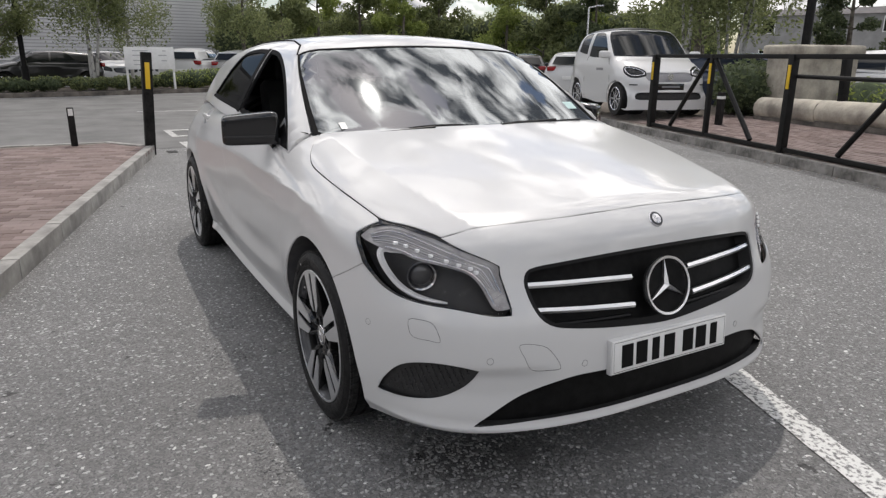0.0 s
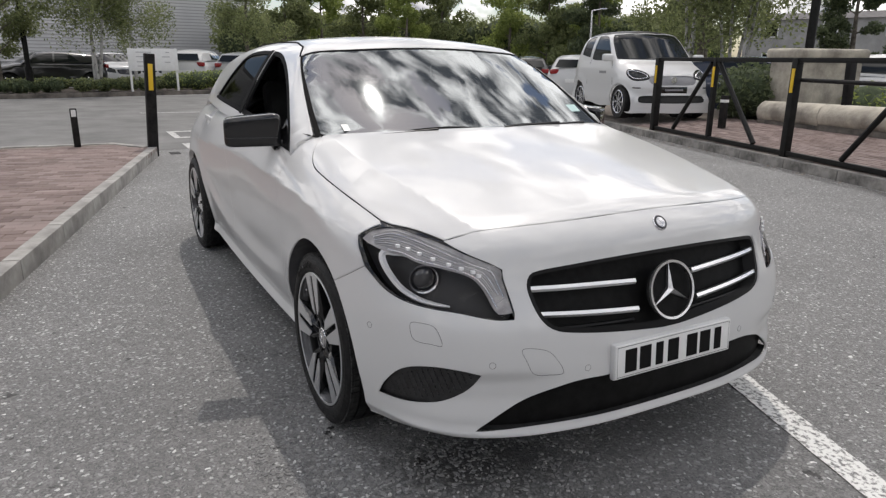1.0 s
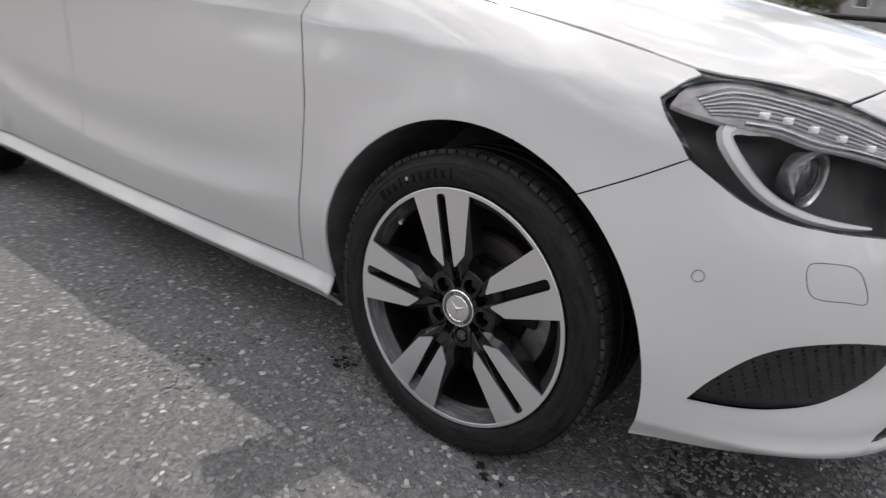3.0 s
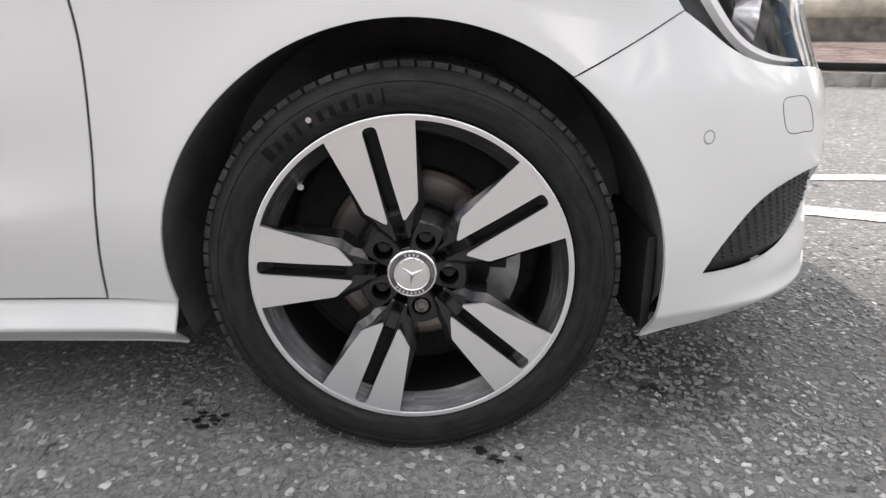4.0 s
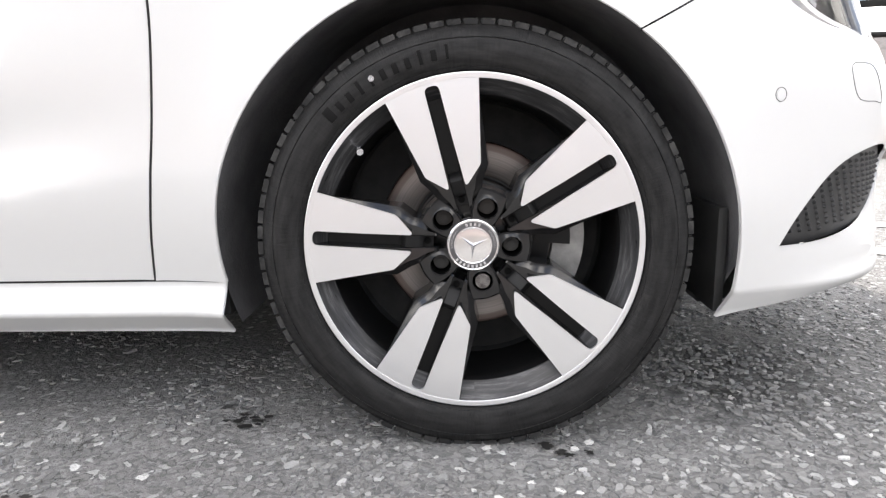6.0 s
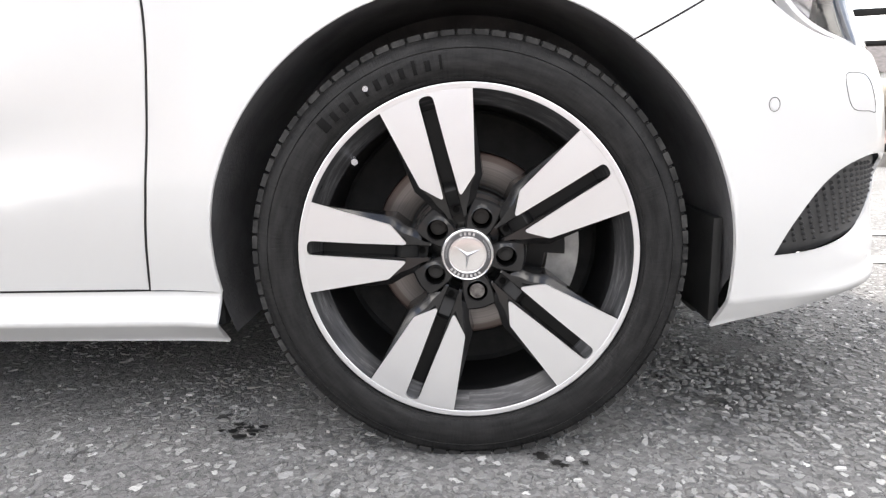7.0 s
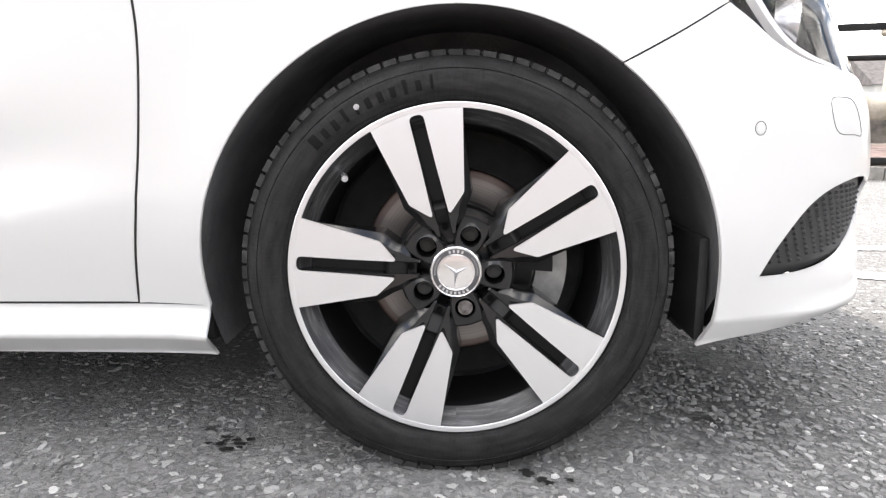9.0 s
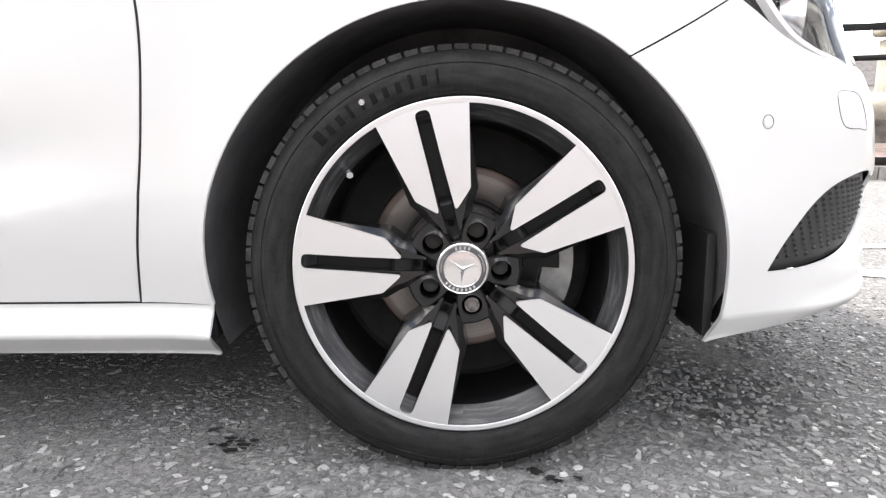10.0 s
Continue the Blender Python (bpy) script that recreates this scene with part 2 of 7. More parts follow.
def body_skin(x, y, z):
    """Below zero inside the lower body; x ahead from the front axle, y to the car's left."""
    ay = np.abs(y)
    dx = spl(z, [.15, .22, .30, .45, .56, .66, .74, .82, .90], [-.03, -.006, 0, 0, -.016, -.05, -.075, -.09, -.14])
    z1 = spl(x, [-2.4, -1.7, -1.14, -.47, .17, .32], [.800, .830, .848, .837, .800, .786])
    up = z - z1
    lean = .5*(up + np.sqrt(up*up + .003**2))
    B = HALF - (.33 + .07*ease(x, -1.3, -.6))*lean - (.026 - .012*ease(x, .0, .25))*np.clip((.56 - z)/.36, 0, 2)**2
    B = B + .012*ease(x, -1.2, -.5)*(1 - ease(x, .40, .54))*ease(z, .22, .40)*(1 - ease(z, .72, .86))
    B = B + .010*np.exp(-((z - .62)/.16)**2)*ease(-x, .15, .40)*(1 - ease(-x, .9, 1.5))
    B = B + (.019*np.exp(np.minimum(up, 0)/.12) - .006)*ease(-x, -.34, -.10) - .003
    B = B - .12*np.clip((-x - 2.78)/.62, 0, 1)**2 - .09*ease(z, .62, 1.0)*np.clip((-x - 1.9)/1.3, 0, 1)**1.5
    for xa in AXLES:
        r = np.hypot(x - xa, z - HUB_Z)
        B = B + .014*np.exp(-((r - .36)/.07)**2)
    z2 = spl(x, [-2.4, -1.82, -1.22, -.77, -.48], [.53, .415, .372, .388, .428])
    low_ = z - z2
    B = B - .055*(np.sqrt(low_**2 + .004**2) - low_)*(1 - ease(x, -.1, .25))
    fade = ease(-x, .38, .7)*(1 - ease(-x, 2.0, 2.35))
    B = B + (.008*np.exp(-np.sqrt(low_**2 + .006**2)/.07) - .011*np.exp(-((low_ - .075)/.065)**2))*fade
    xp = np.clip(x - dx - .15, 0, None)/.69
    n = 2.7 + .22*(1 - ease(z, .54, .70))
    q = ((xp**n + (ay/B)**n)**(1/n) - 1)*.8
    T = spl(x, [-3.4, -2.5, -1.5, -.6, -.2, .2, .5, .7, .82], [1.04, 1.07, 1.08, 1.085, 1.03, .968, .912, .868, .83])
    T = T - spl(x, [-3, -.6, .2, .6], [.08, .08, .11, .15])*(ay/.85)**2.2
    d = ay - spl(x, [-.45, -.25, .02, .20, .35, .5, .61, .70], [.715, .706, .697, .671, .645, .622, .591, .550])
    T = T + .016*np.where(d > 0, np.exp(-np.sqrt(d*d + .003**2)/.070), np.exp(-np.sqrt(d*d + .003**2)/.20))*ease(x, -.55, -.30)*(1 - ease(x, .66, .82))
    f = smax(q, z - T, .10)
    return smax(f, (-3.36 - .12*np.clip((z-.6)/.4, -1, 1)**2*-1 + .14*(ay/.9)**2 - x)*.9, .12)


def cabin_skin(x, y, z):
    """Below zero inside the cabin."""
    ay = np.abs(y)
    W = .860 - .265*np.clip((z - .92)/.46, 0, 2)**1.35 - .16*np.clip((-x - 2.0)/1.3, 0, 1)**1.6
    R = spl(x, [-3.4, -2.9, -2.3, -1.7, -1.3, -.95, -.6], [1.24, 1.335, 1.402, 1.433, 1.432, 1.405, 1.36]) - .045*(ay/.6)**2
    u = (z - 1.03)/.375
    wx = -.27 - .69*u + .05*np.clip(u, 0, 1)*(1 - u) - .17*(ay/.7)**2
    f = smax((ay - W)*.9, z - R, .07)
    f = smax(f, (x - wx)*.48, .03)
    return smax(f, (-3.28 + (z - 1.0)*.9 - x)*.7, .08)


def cast(f, o, d, reach):
    """From points o inside, along d, to the skin."""
    lo, hi = np.zeros(len(o)), np.full(len(o), reach)
    for _ in range(34):
        m = (lo + hi)/2
        p = o + m[:, None]*d
        inside = f(p[:, 0], p[:, 1], p[:, 2]) < 0
        lo, hi = np.where(inside, m, lo), np.where(inside, hi, m)
    return o + lo[:, None]*d


def slope(f, p, h=0.003):
    g = np.empty_like(p)
    for k in range(3):
        a, b = p.copy(), p.copy()
        a[:, k] += h
        b[:, k] -= h
        g[:, k] = f(a[:, 0], a[:, 1], a[:, 2]) - f(b[:, 0], b[:, 1], b[:, 2])
    return g/np.maximum(np.linalg.norm(g, axis=1), 1e-9)[:, None]


WRAP_R = 0.75


def lay_side(uv):
    o = np.column_stack((uv[:, 0], np.zeros(len(uv)), uv[:, 1]))
    return o, np.tile((0., -1., 0.), (len(uv), 1)), 1.3


def lay_top(uv):
    o = np.column_stack((uv[:, 0], uv[:, 1], np.full(len(uv), .62)))
    return o, np.tile((0., 0., 1.), (len(uv), 1)), 1.3


def lay_wrap(uv):
    a = uv[:, 0]/WRAP_R
    o = np.column_stack((np.zeros(len(uv)), np.zeros(len(uv)), uv[:, 1]))
    return o, np.column_stack((np.cos(a), np.sin(a), np.zeros(len(uv)))), 1.8


def lay_roll(uv):
    a = uv[:, 1]/WRAP_R
    o = np.column_stack((uv[:, 0], np.zeros(len(uv)), np.full(len(uv), .92)))
    return o, np.column_stack((np.zeros(len(uv)), np.sin(a), np.cos(a))), 1.3


def wrap(x, y, z):
    return (math.atan2(y, x)*WRAP_R, z)


def roll(x, y, z):
    return (x, math.atan2(y, z - .92)*WRAP_R)


def outline(points, step=0.02, closed=True):
    """A smooth line through (u, v) points; a third entry marks a corner."""
    n = len(points)
    P = [Vector(p[:2]) for p in points]
    corner = [len(p) > 2 for p in points]
    out = []
    for i in range(n if closed else n - 1):
        a, b = P[i], P[(i + 1) % n]
        before = P[i - 1] if (closed or i > 0) and not corner[i] else a*2 - b
        after = P[(i + 2) % n] if (closed or i + 2 < n) and not corner[(i + 1) % n] else b*2 - a
        k = max(1, int(math.ceil((b - a).length/step)))
        la, lb, lc = max((a - before).length, 1e-6), max((b - a).length, 1e-6), max((after - b).length, 1e-6)
        ma = (b - before)/(la + lb)*lb
        mb = (after - a)/(lb + lc)*lb
        for j in range(k):
            t = j/k
            out.append(a*(2*t**3 - 3*t*t + 1) + ma*(t**3 - 2*t*t + t) + b*(-2*t**3 + 3*t*t) + mb*(t**3 - t*t))
    if not closed:
        out.append(P[-1])
    return np.array([tuple(p) for p in out])


def shrink(loop, g):
    """Moves a closed loop inwards by g (outwards if below zero)."""
    area = np.sum(loop[:, 0]*np.roll(loop[:, 1], -1) - np.roll(loop[:, 0], -1)*loop[:, 1])
    t = np.roll(loop, -1, 0) - np.roll(loop, 1, 0)
    t /= np.maximum(np.linalg.norm(t, axis=1), 1e-9)[:, None]
    nrm = np.column_stack((-t[:, 1], t[:, 0]))*(1 if area > 0 else -1)
    return loop + nrm*g


def within(pts, loop):
    x, y = pts[:, 0][:, None], pts[:, 1][:, None]
    x0, y0 = loop[:, 0][None], loop[:, 1][None]
    x1, y1 = np.roll(loop[:, 0], -1)[None], np.roll(loop[:, 1], -1)[None]
    with np.errstate(divide="ignore", invalid="ignore"):
        cross = ((y0 > y) != (y1 > y)) & (x < (x1 - x0)*(y - y0)/(y1 - y0) + x0)
    return cross.sum(1) % 2 == 1


from mathutils.geometry import delaunay_2d_cdt


def skin_mesh(loop, holes, lay, f, grid=0.035, gap=0.0018, flange=0.02, sink=0.0, mirror=False, relief=None):
    """Vertices, faces and normals of one panel: a patch of the skin inside loop, with its edges turned in."""
    loops = [shrink(loop, gap)] + [shrink(h, -gap) for h in holes]
    lo, hi = loops[0].min(0), loops[0].max(0)
    gx, gy = np.meshgrid(np.arange(lo[0], hi[0], grid), np.arange(lo[1], hi[1], grid*.9))
    gx = gx + (np.arange(gx.shape[0]) % 2)[:, None]*grid*.5
    pts = np.column_stack((gx.ravel(), gy.ravel()))
    keep = within(pts, loops[0])
    for h in loops[1:]:
        keep &= ~within(pts, h)
    edge = np.vstack(loops)
    pts = pts[keep]
    if len(pts):
        d = np.min(np.hypot(pts[:, 0][:, None] - edge[:, 0][None], pts[:, 1][:, None] - edge[:, 1][None]), axis=1)
        pts = pts[d > grid*.35]
    allp = np.vstack([edge, pts]) if len(pts) else edge
    edges, base = [], 0
    for lp in loops:
        edges += [(base + i, base + (i + 1) % len(lp)) for i in range(len(lp))]
        base += len(lp)
    v2, e2, f2, orig, _, _ = delaunay_2d_cdt([Vector(p) for p in allp], edges, [], 0, 1e-7)
    uv = np.array([tuple(v) for v in v2])
    tri = np.array([t for t in f2 if len(t) == 3])
    mid = uv[tri].mean(1)
    ok = within(mid, loops[0])
    for h in loops[1:]:
        ok &= ~within(mid, h)
    tri = tri[ok]
    o, d, reach = lay(uv)
    p = cast(f, o, d, reach)
    nrm = slope(f, p)
    p = p - nrm*sink
    if relief is not None:
        rise = lambda q: np.sum((relief(q, nrm) - q)*nrm, 1)
        h = .002
        grad = np.column_stack([(rise(p + h*e) - rise(p - h*e))/(2*h) for e in np.eye(3)])
        p = relief(p, nrm)
        nrm = nrm - (grad - np.sum(grad*nrm, 1)[:, None]*nrm)
        nrm /= np.linalg.norm(nrm, axis=1)[:, None]
    # faces outward
    c = np.cross(p[tri[:, 1]] - p[tri[:, 0]], p[tri[:, 2]] - p[tri[:, 0]])
    if np.mean(np.sum(c*nrm[tri[:, 0]], 1)) < 0:
        tri = tri[:, ::-1]
    faces = [tuple(int(i) for i in t) for t in tri]
    if flange:
        count = {}
        for t in faces:
            for a, b in ((t[0], t[1]), (t[1], t[2]), (t[2], t[0])):
                count[(a, b)] = 1
        rim = [(a, b) for a, b in count if (b, a) not in count]
        ids = {}
        extra, en = [], []
        for a, b in rim:
            for k in (a, b):
                if k not in ids:
                    ids[k] = len(p) + len(extra)
                    extra.append(p[k] - nrm[k]*flange)
                    en.append(nrm[k])
        faces += [(b, a, ids[a], ids[b]) for a, b in rim]
        if extra:
            p, nrm = np.vstack([p, extra]), np.vstack([nrm, en])
    if mirror:
        p, nrm = p*(1, -1, 1), nrm*(1, -1, 1)
        faces = [t[::-1] for t in faces]
    return p, faces, nrm


def panel(name, loop, holes, lay, f, mat, parent, label="", **more):
    p, faces, nrm = skin_mesh(loop, holes, lay, f, **more)
    return mesh_object(name, p, faces, mat, parent, True, nrm, label)


def on_skin(f, lay, points, off=0.0):
    o, d, reach = lay(np.asarray(points, float))
    p = cast(f, o, d, reach)
    n = slope(f, p)
    return p + n*off, n


# ---- the car ----
car = thing("hatchback_car", pose(0, 0.015, 0), "white five-door hatchback parked on asphalt, clean, black door mirrors", "car")


def arc(cx, cz, r, a0, a1, n):
    return [(cx + r*math.cos(radians(a0 + (a1 - a0)*i/n)), cz + r*math.sin(radians(a0 + (a1 - a0)*i/n))) for i in range(n + 1)]


ARCH_R = 0.374
SILL_TOP, SILL_LOW = 0.256, 0.165


def mark(points):
    """The first and last point of a run become corners."""
    pts = [tuple(p) for p in points]
    pts[0], pts[-1] = pts[0][:2] + (1,), pts[-1][:2] + (1,)
    return pts


def both(loop_pts, close_axis=1):
    """Mirrors an open half line (from the middle out and back to the middle) across the car's middle."""
    other = [(p[0], -p[1]) + tuple(p[2:]) if close_axis == 1 else (-p[0], p[1]) + tuple(p[2:]) for p in loop_pts[::-1]]
    return loop_pts + [q for q in other if abs(q[close_axis]) > 1e-6 or close_axis == 0 and abs(q[0]) > 1e-6]


def side_pair(name, loop, holes, f, mat, **more):
    for flip in (False, True):
        panel(name, loop, holes, lay_side, f, mat, car, mirror=flip, **more)


# bonnet
hood = [(.690, 0), (.690, -.14), (.672, -.34), (.633, -.495), (.593, -.598), (.552, -.686, 1), (.447, -.741), (.382, -.780), (.338, -.797, 1),
        (.215, -.817), (.081, -.832), (-.087, -.839), (-.195, -.836), (-.275, -.815), (-.36, -.770), (-.425, -.72, 1), (-.36, -.58), (-.285, -.34), (-.245, 0)]
bonnet = panel("bonnet", outline(both(hood)), [], lay_top, body_skin, PAINT, car, grid=.014, gap=.0020)

# bumper, wrapped round the nose
lamp_low = [(.382, -.861, .700), (.412, -.855, .679), (.462, -.839, .648), (.520, -.814, .627), (.584, -.768, .617), (.656, -.692, .610), (.720, -.602, .594), (.742, -.553, .594)]
lamp_in = [(.738, -.551, .612), (.712, -.558, .664), (.694, -.566, .706), (.688, -.566, .730)]
lamp_top = [(.664, -.595, .748), (.627, -.639, .768), (.552, -.690, .797), (.472, -.739, .813), (.424, -.762, .821), (.388, -.784, .822)]
lamp_back = [(.356, -.812, .815), (.331, -.839, .803), (.316, -.858, .784), (.336, -.862, .756), (.360, -.862, .730)]
hood_edge = [tuple(on_skin(body_skin, lay_top, np.array([q]))[0][0]) for q in ((.552, -.688), (.573, -.644), (.593, -.598), (.633, -.495), (.672, -.34), (.690, -.14), (.690, 0.0))]


def W(points):
    return [wrap(*p) for p in points]


def side_wrap(x, z):
    p, _ = on_skin(body_skin, lay_side, np.array([(x, z)]))
    return wrap(*p[0])


arch_front = []
for i in range(15):
    th_ = 52.5 - 71.5*i/14
    rr_ = ARCH_R + .028*(i/14)**2.2
    arch_front.append(side_wrap(rr_*math.cos(radians(th_)), HUB_Z + rr_*math.sin(radians(th_))))
lip = [(.45, -.845, .197), (.53, -.81, .205), (.61, -.745, .217), (.70, -.64, .226), (.785, -.47, .231), (.825, -.24, .231), (.835, 0, .231)]
bumper_half = (mark(arch_front)[::-1] + [side_wrap(.31, .658)] + mark([side_wrap(.382, .700)] + W(lamp_low[1:])) + W(lamp_in[:-1]) + mark(W(lamp_in[-1:] + lamp_top[:2] + hood_edge[:1]))
               + W(hood_edge[1:-1]) + [(0.0, hood_edge[-1][2])])
bumper_half = W(lip[::-1][:-1]) + bumper_half
right = [p for p in bumper_half]
left = [(-p[0],) + tuple(p[1:]) for p in right[::-1] if abs(p[0]) > 1e-6]
bumper_loop = outline(right + left, .013)

grille_half = [(0, .744), *W([(.765, -.22, .741), (.742, -.400, .730), (.722, -.482, .718)]), *W([(.722, -.498, .700), (.728, -.501, .672), (.755, -.487, .614), (.78, -.462, .572), (.795, -.425, .552),
               (.808, -.366, .541), (.823, -.245, .526), (.834, -.07, .509)])]
grille_loop = outline(grille_half + [(0, .506)] + [(-p[0], p[1]) for p in grille_half[:0:-1]], .02)
low_half = W([(.833, -.27, .392), (.823, -.356, .392), (.81, -.423, .382), (.784, -.510, .352), (.749, -.584, .306)]) + [W([(.703, -.648, .246)])[0] + (1,)] + W([(.786, -.475, .257), (.83, -.24, .256)])
low_loop = outline([(0, .392)] + low_half + [(0, .255)] + [(-p[0],) + tuple(p[1:]) for p in low_half[::-1]], .02)
fog_pts = [W([(.452, -.854, .303)])[0] + (1,)] + W([(.482, -.847, .350), (.531, -.826, .404), (.577, -.800, .431), (.637, -.750, .445), (.689, -.692, .441)]) + [W([(.722, -.643, .428)])[0] + (1,)] \
    + W([(.714, -.656, .405), (.696, -.680, .373), (.665, -.712, .344), (.632, -.744, .325), (.579, -.786, .312), (.515, -.822, .304)])
fog_r = outline(fog_pts, .015)
fog_l = fog_r*(-1, 1)


def bumper_relief(p, n):
    """A soft ledge above the lower openings and a lip at the chin."""
    q = p.copy()
    z, ay = p[:, 2], np.abs(p[:, 1])
    q += n*(.010*np.exp(-((z - .232)/.016)**2)*(1 - ease(ay, .78, .86)))[:, None]
    zl = .448
    q -= n*(.014*ease(-z, -zl, -(zl - .05))*ease(z, .27, .36)*ease(ay, .40, .58)*(1 - ease(ay, .76, .85)))[:, None]
    q -= n*(.020*np.clip((.238 - z)/.045, 0, 1)*ease(ay, .66, .80))[:, None]
    return q


bumper = panel("front_bumper", bumper_loop, [grille_loop, low_loop, fog_r, fog_l], lay_wrap, body_skin, PAINT, car, grid=.015, flange=.006, gap=.0010, relief=bumper_relief)

# black backs behind the openings, and a tray under the nose
for lp, nm in ((fog_r, "vent_back"), (fog_l, "vent_back"), (low_loop, "intake_back")):
    panel(nm, shrink(lp, -.006 if nm == "intake_back" else -.014), [], lay_wrap, body_skin, MATT_BLACK, car, sink=.050, gap=0, flange=0, grid=.05)
tray_q, _n = on_skin(body_skin, lay_wrap, np.array([(a*WRAP_R, .205) for a in np.radians(np.linspace(-66, 66, 40))]), -.080)
b = bmesh.new()
b.faces.new([b.verts.new((q[0], q[1], .200)) for q in tray_q])
part("undertray", b, MATT_BLACK, car)
shelf = [on_skin(body_skin, lay_wrap, np.array([(a*WRAP_R, .247) for a in np.radians(np.linspace(-44, 44, 40))]), -d_)[0] for d_ in (.006, .110)]
b = bmesh.new()
near_, far_ = [[b.verts.new(q) for q in row] for row in shelf]
for i in range(39):
    b.faces.new((near_[i], near_[i + 1], far_[i + 1], far_[i]))
part("intake_floor", b, MATT_BLACK, car)

# wings, doors, quarter panels, sills
belt = [(-.445, .918), (-.75, .967), (-1.10, 1.000), (-1.53, 1.022), (-2.00, 1.045), (-2.36, 1.062), (-2.9, 1.06), (-3.25, 1.02)]


def belt_z(x):
    xs, zs = zip(*belt[::-1])
    return float(np.interp(x, xs, zs))


fr_seam = [(-.440, .918), (-.447, .884), (-.461, .838), (-.450, .757), (-.441, .67), (-.446, .58), (-.468, .43), (-.489, .33), (-.502, SILL_TOP)]
arch_f = [((ARCH_R + .014*max(0, (i - 12)/10)**2)*math.cos(radians(52.5 + 137*i/22)), HUB_Z + (ARCH_R + .014*max(0, (i - 12)/10)**2)*math.sin(radians(52.5 + 137*i/22))) for i in range(23)]
hood_side = [(x, float(on_skin(body_skin, lay_top, np.array([(x, y)]))[0][0, 2])) for x, y in [p[:2] for p in hood[8:16]]][::-1]
wing = ([(.382, .700, 1), (.31, .658)] + mark(arch_f) + mark(fr_seam[::-1])
        + [(-.50, .935), (-.57, .97), (-.58, 1.03, 1), (-.50, hood_side[0][1] + .012)] + hood_side[:-1] + [hood_side[-1] + (1,), (.352, .822), (.338, .810), (.316, .784, 1), (.336, .756), (.360, .730)])
side_pair("front_wing", outline(wing, .016), [], body_skin, PAINT, grid=.015, flange=.006, gap=.0016)
HANDLES = ((-1.395, .914), (-2.262, .950))


def oval(x, z, a, c_, n):
    return np.array([(x + a*math.cos(2*math.pi*i/n), z + c_*math.sin(2*math.pi*i/n)) for i in range(n)])


door_f = mark(fr_seam) + [(-1.0, SILL_TOP), (-1.50, SILL_TOP, 1), (-1.535, .42), (-1.545, .70), (-1.53, .90), (-1.515, belt_z(-1.515), 1), (-1.10, belt_z(-1.1)), (-.75, belt_z(-.75))]
side_pair("front_door", outline(door_f, .02), [oval(*HANDLES[0], .076, .046, 28)], body_skin, PAINT, grid=.016, flange=.03, gap=.0030)
arch_r = arc(AXLES[1], HUB_Z, ARCH_R, 9.6, 62, 9)
door_r = [(-1.500, SILL_TOP, 1), (-1.90, SILL_TOP, 1), (-2.329, SILL_TOP, 1)] + mark(arch_r) + [(-2.45, .80), (-2.40, .95), (-2.38, belt_z(-2.38), 1), (-2.0, belt_z(-2.0)), (-1.515, belt_z(-1.515), 1), (-1.53, .90), (-1.545, .70), (-1.535, .42)]
side_pair("rear_door", outline(door_r, .02), [oval(*HANDLES[1], .076, .046, 28)], body_skin, PAINT, grid=.020, flange=.03, gap=.0030)
arch_q = arc(AXLES[1], HUB_Z, ARCH_R, 62, 197, 20)
quarter = mark(arch_q) + [(-3.2, .20, 1), (-3.25, .6), (-3.22, 1.02, 1), (-2.9, 1.06), (-2.38, belt_z(-2.38), 1), (-2.40, .95), (-2.45, .80)]
side_pair("rear_quarter", outline(quarter, .025), [], body_skin, PAINT, grid=.05, flange=.03)


def sill_relief(p, n):
    q = p.copy()
    z = p[:, 2]
    q += n*(.027*np.clip((.250 - z)/.038, 0, 1) - .034*np.clip((.212 - z)/.050, 0, 1))[:, None]
    return q


sill = [(-.384, SILL_TOP, 1), (-.386, .215), (-.389, .190), (-.392, SILL_LOW - .007, 1), (-1.3, SILL_LOW), (-2.31, SILL_LOW, 1), (-2.333, SILL_TOP, 1), (-1.3, SILL_TOP)]
side_pair("sill", outline(sill, .02), [], body_skin, PAINT, grid=.016, flange=.006, relief=sill_relief)

# dark tubes sunk into the panel gaps, coloured to stand for the shade there
SEAM = material("seam_shadow", (0.012, 0.012, 0.012), 0.8)
for s in (1, -1):
    for pts, w_ in ((fr_seam, .0045), ([(-1.515, belt_z(-1.515)), (-1.53, .90), (-1.545, .70), (-1.535, .42), (-1.50, SILL_TOP)], .004), ([(-.388, SILL_TOP), (-1.0, SILL_TOP), (-1.6, SILL_TOP), (-2.33, SILL_TOP)], .004), ([(.382, .700), (.31, .658), (.228, .613)], .0014)):
        p_, n0 = on_skin(body_skin, lay_side, outline(pts, .03, closed=False), -.005)
        part("gap_shade", tube([(q[0], q[1]*s, q[2]) for q in p_], w_, 6), SEAM, car)
p_, n0 = on_skin(body_skin, lay_top, outline(both(hood), .03), -.006)
part("gap_shade", tube(p_, .0034, 6, True), SEAM, car)
for s in (1, -1):
    p_, n0 = on_skin(body_skin, lay_side, outline([(-.62, .944), (-.75, .962), (-1.10, .996), (-1.53, 1.019), (-2.0, 1.042), (-2.40, 1.060)], .05, closed=False), .001)
    part("waist_strip", tube([(q[0], q[1]*s, q[2]) for q in p_], .011, 8), SATIN_BLACK, car, "black rubber strip below the windows")

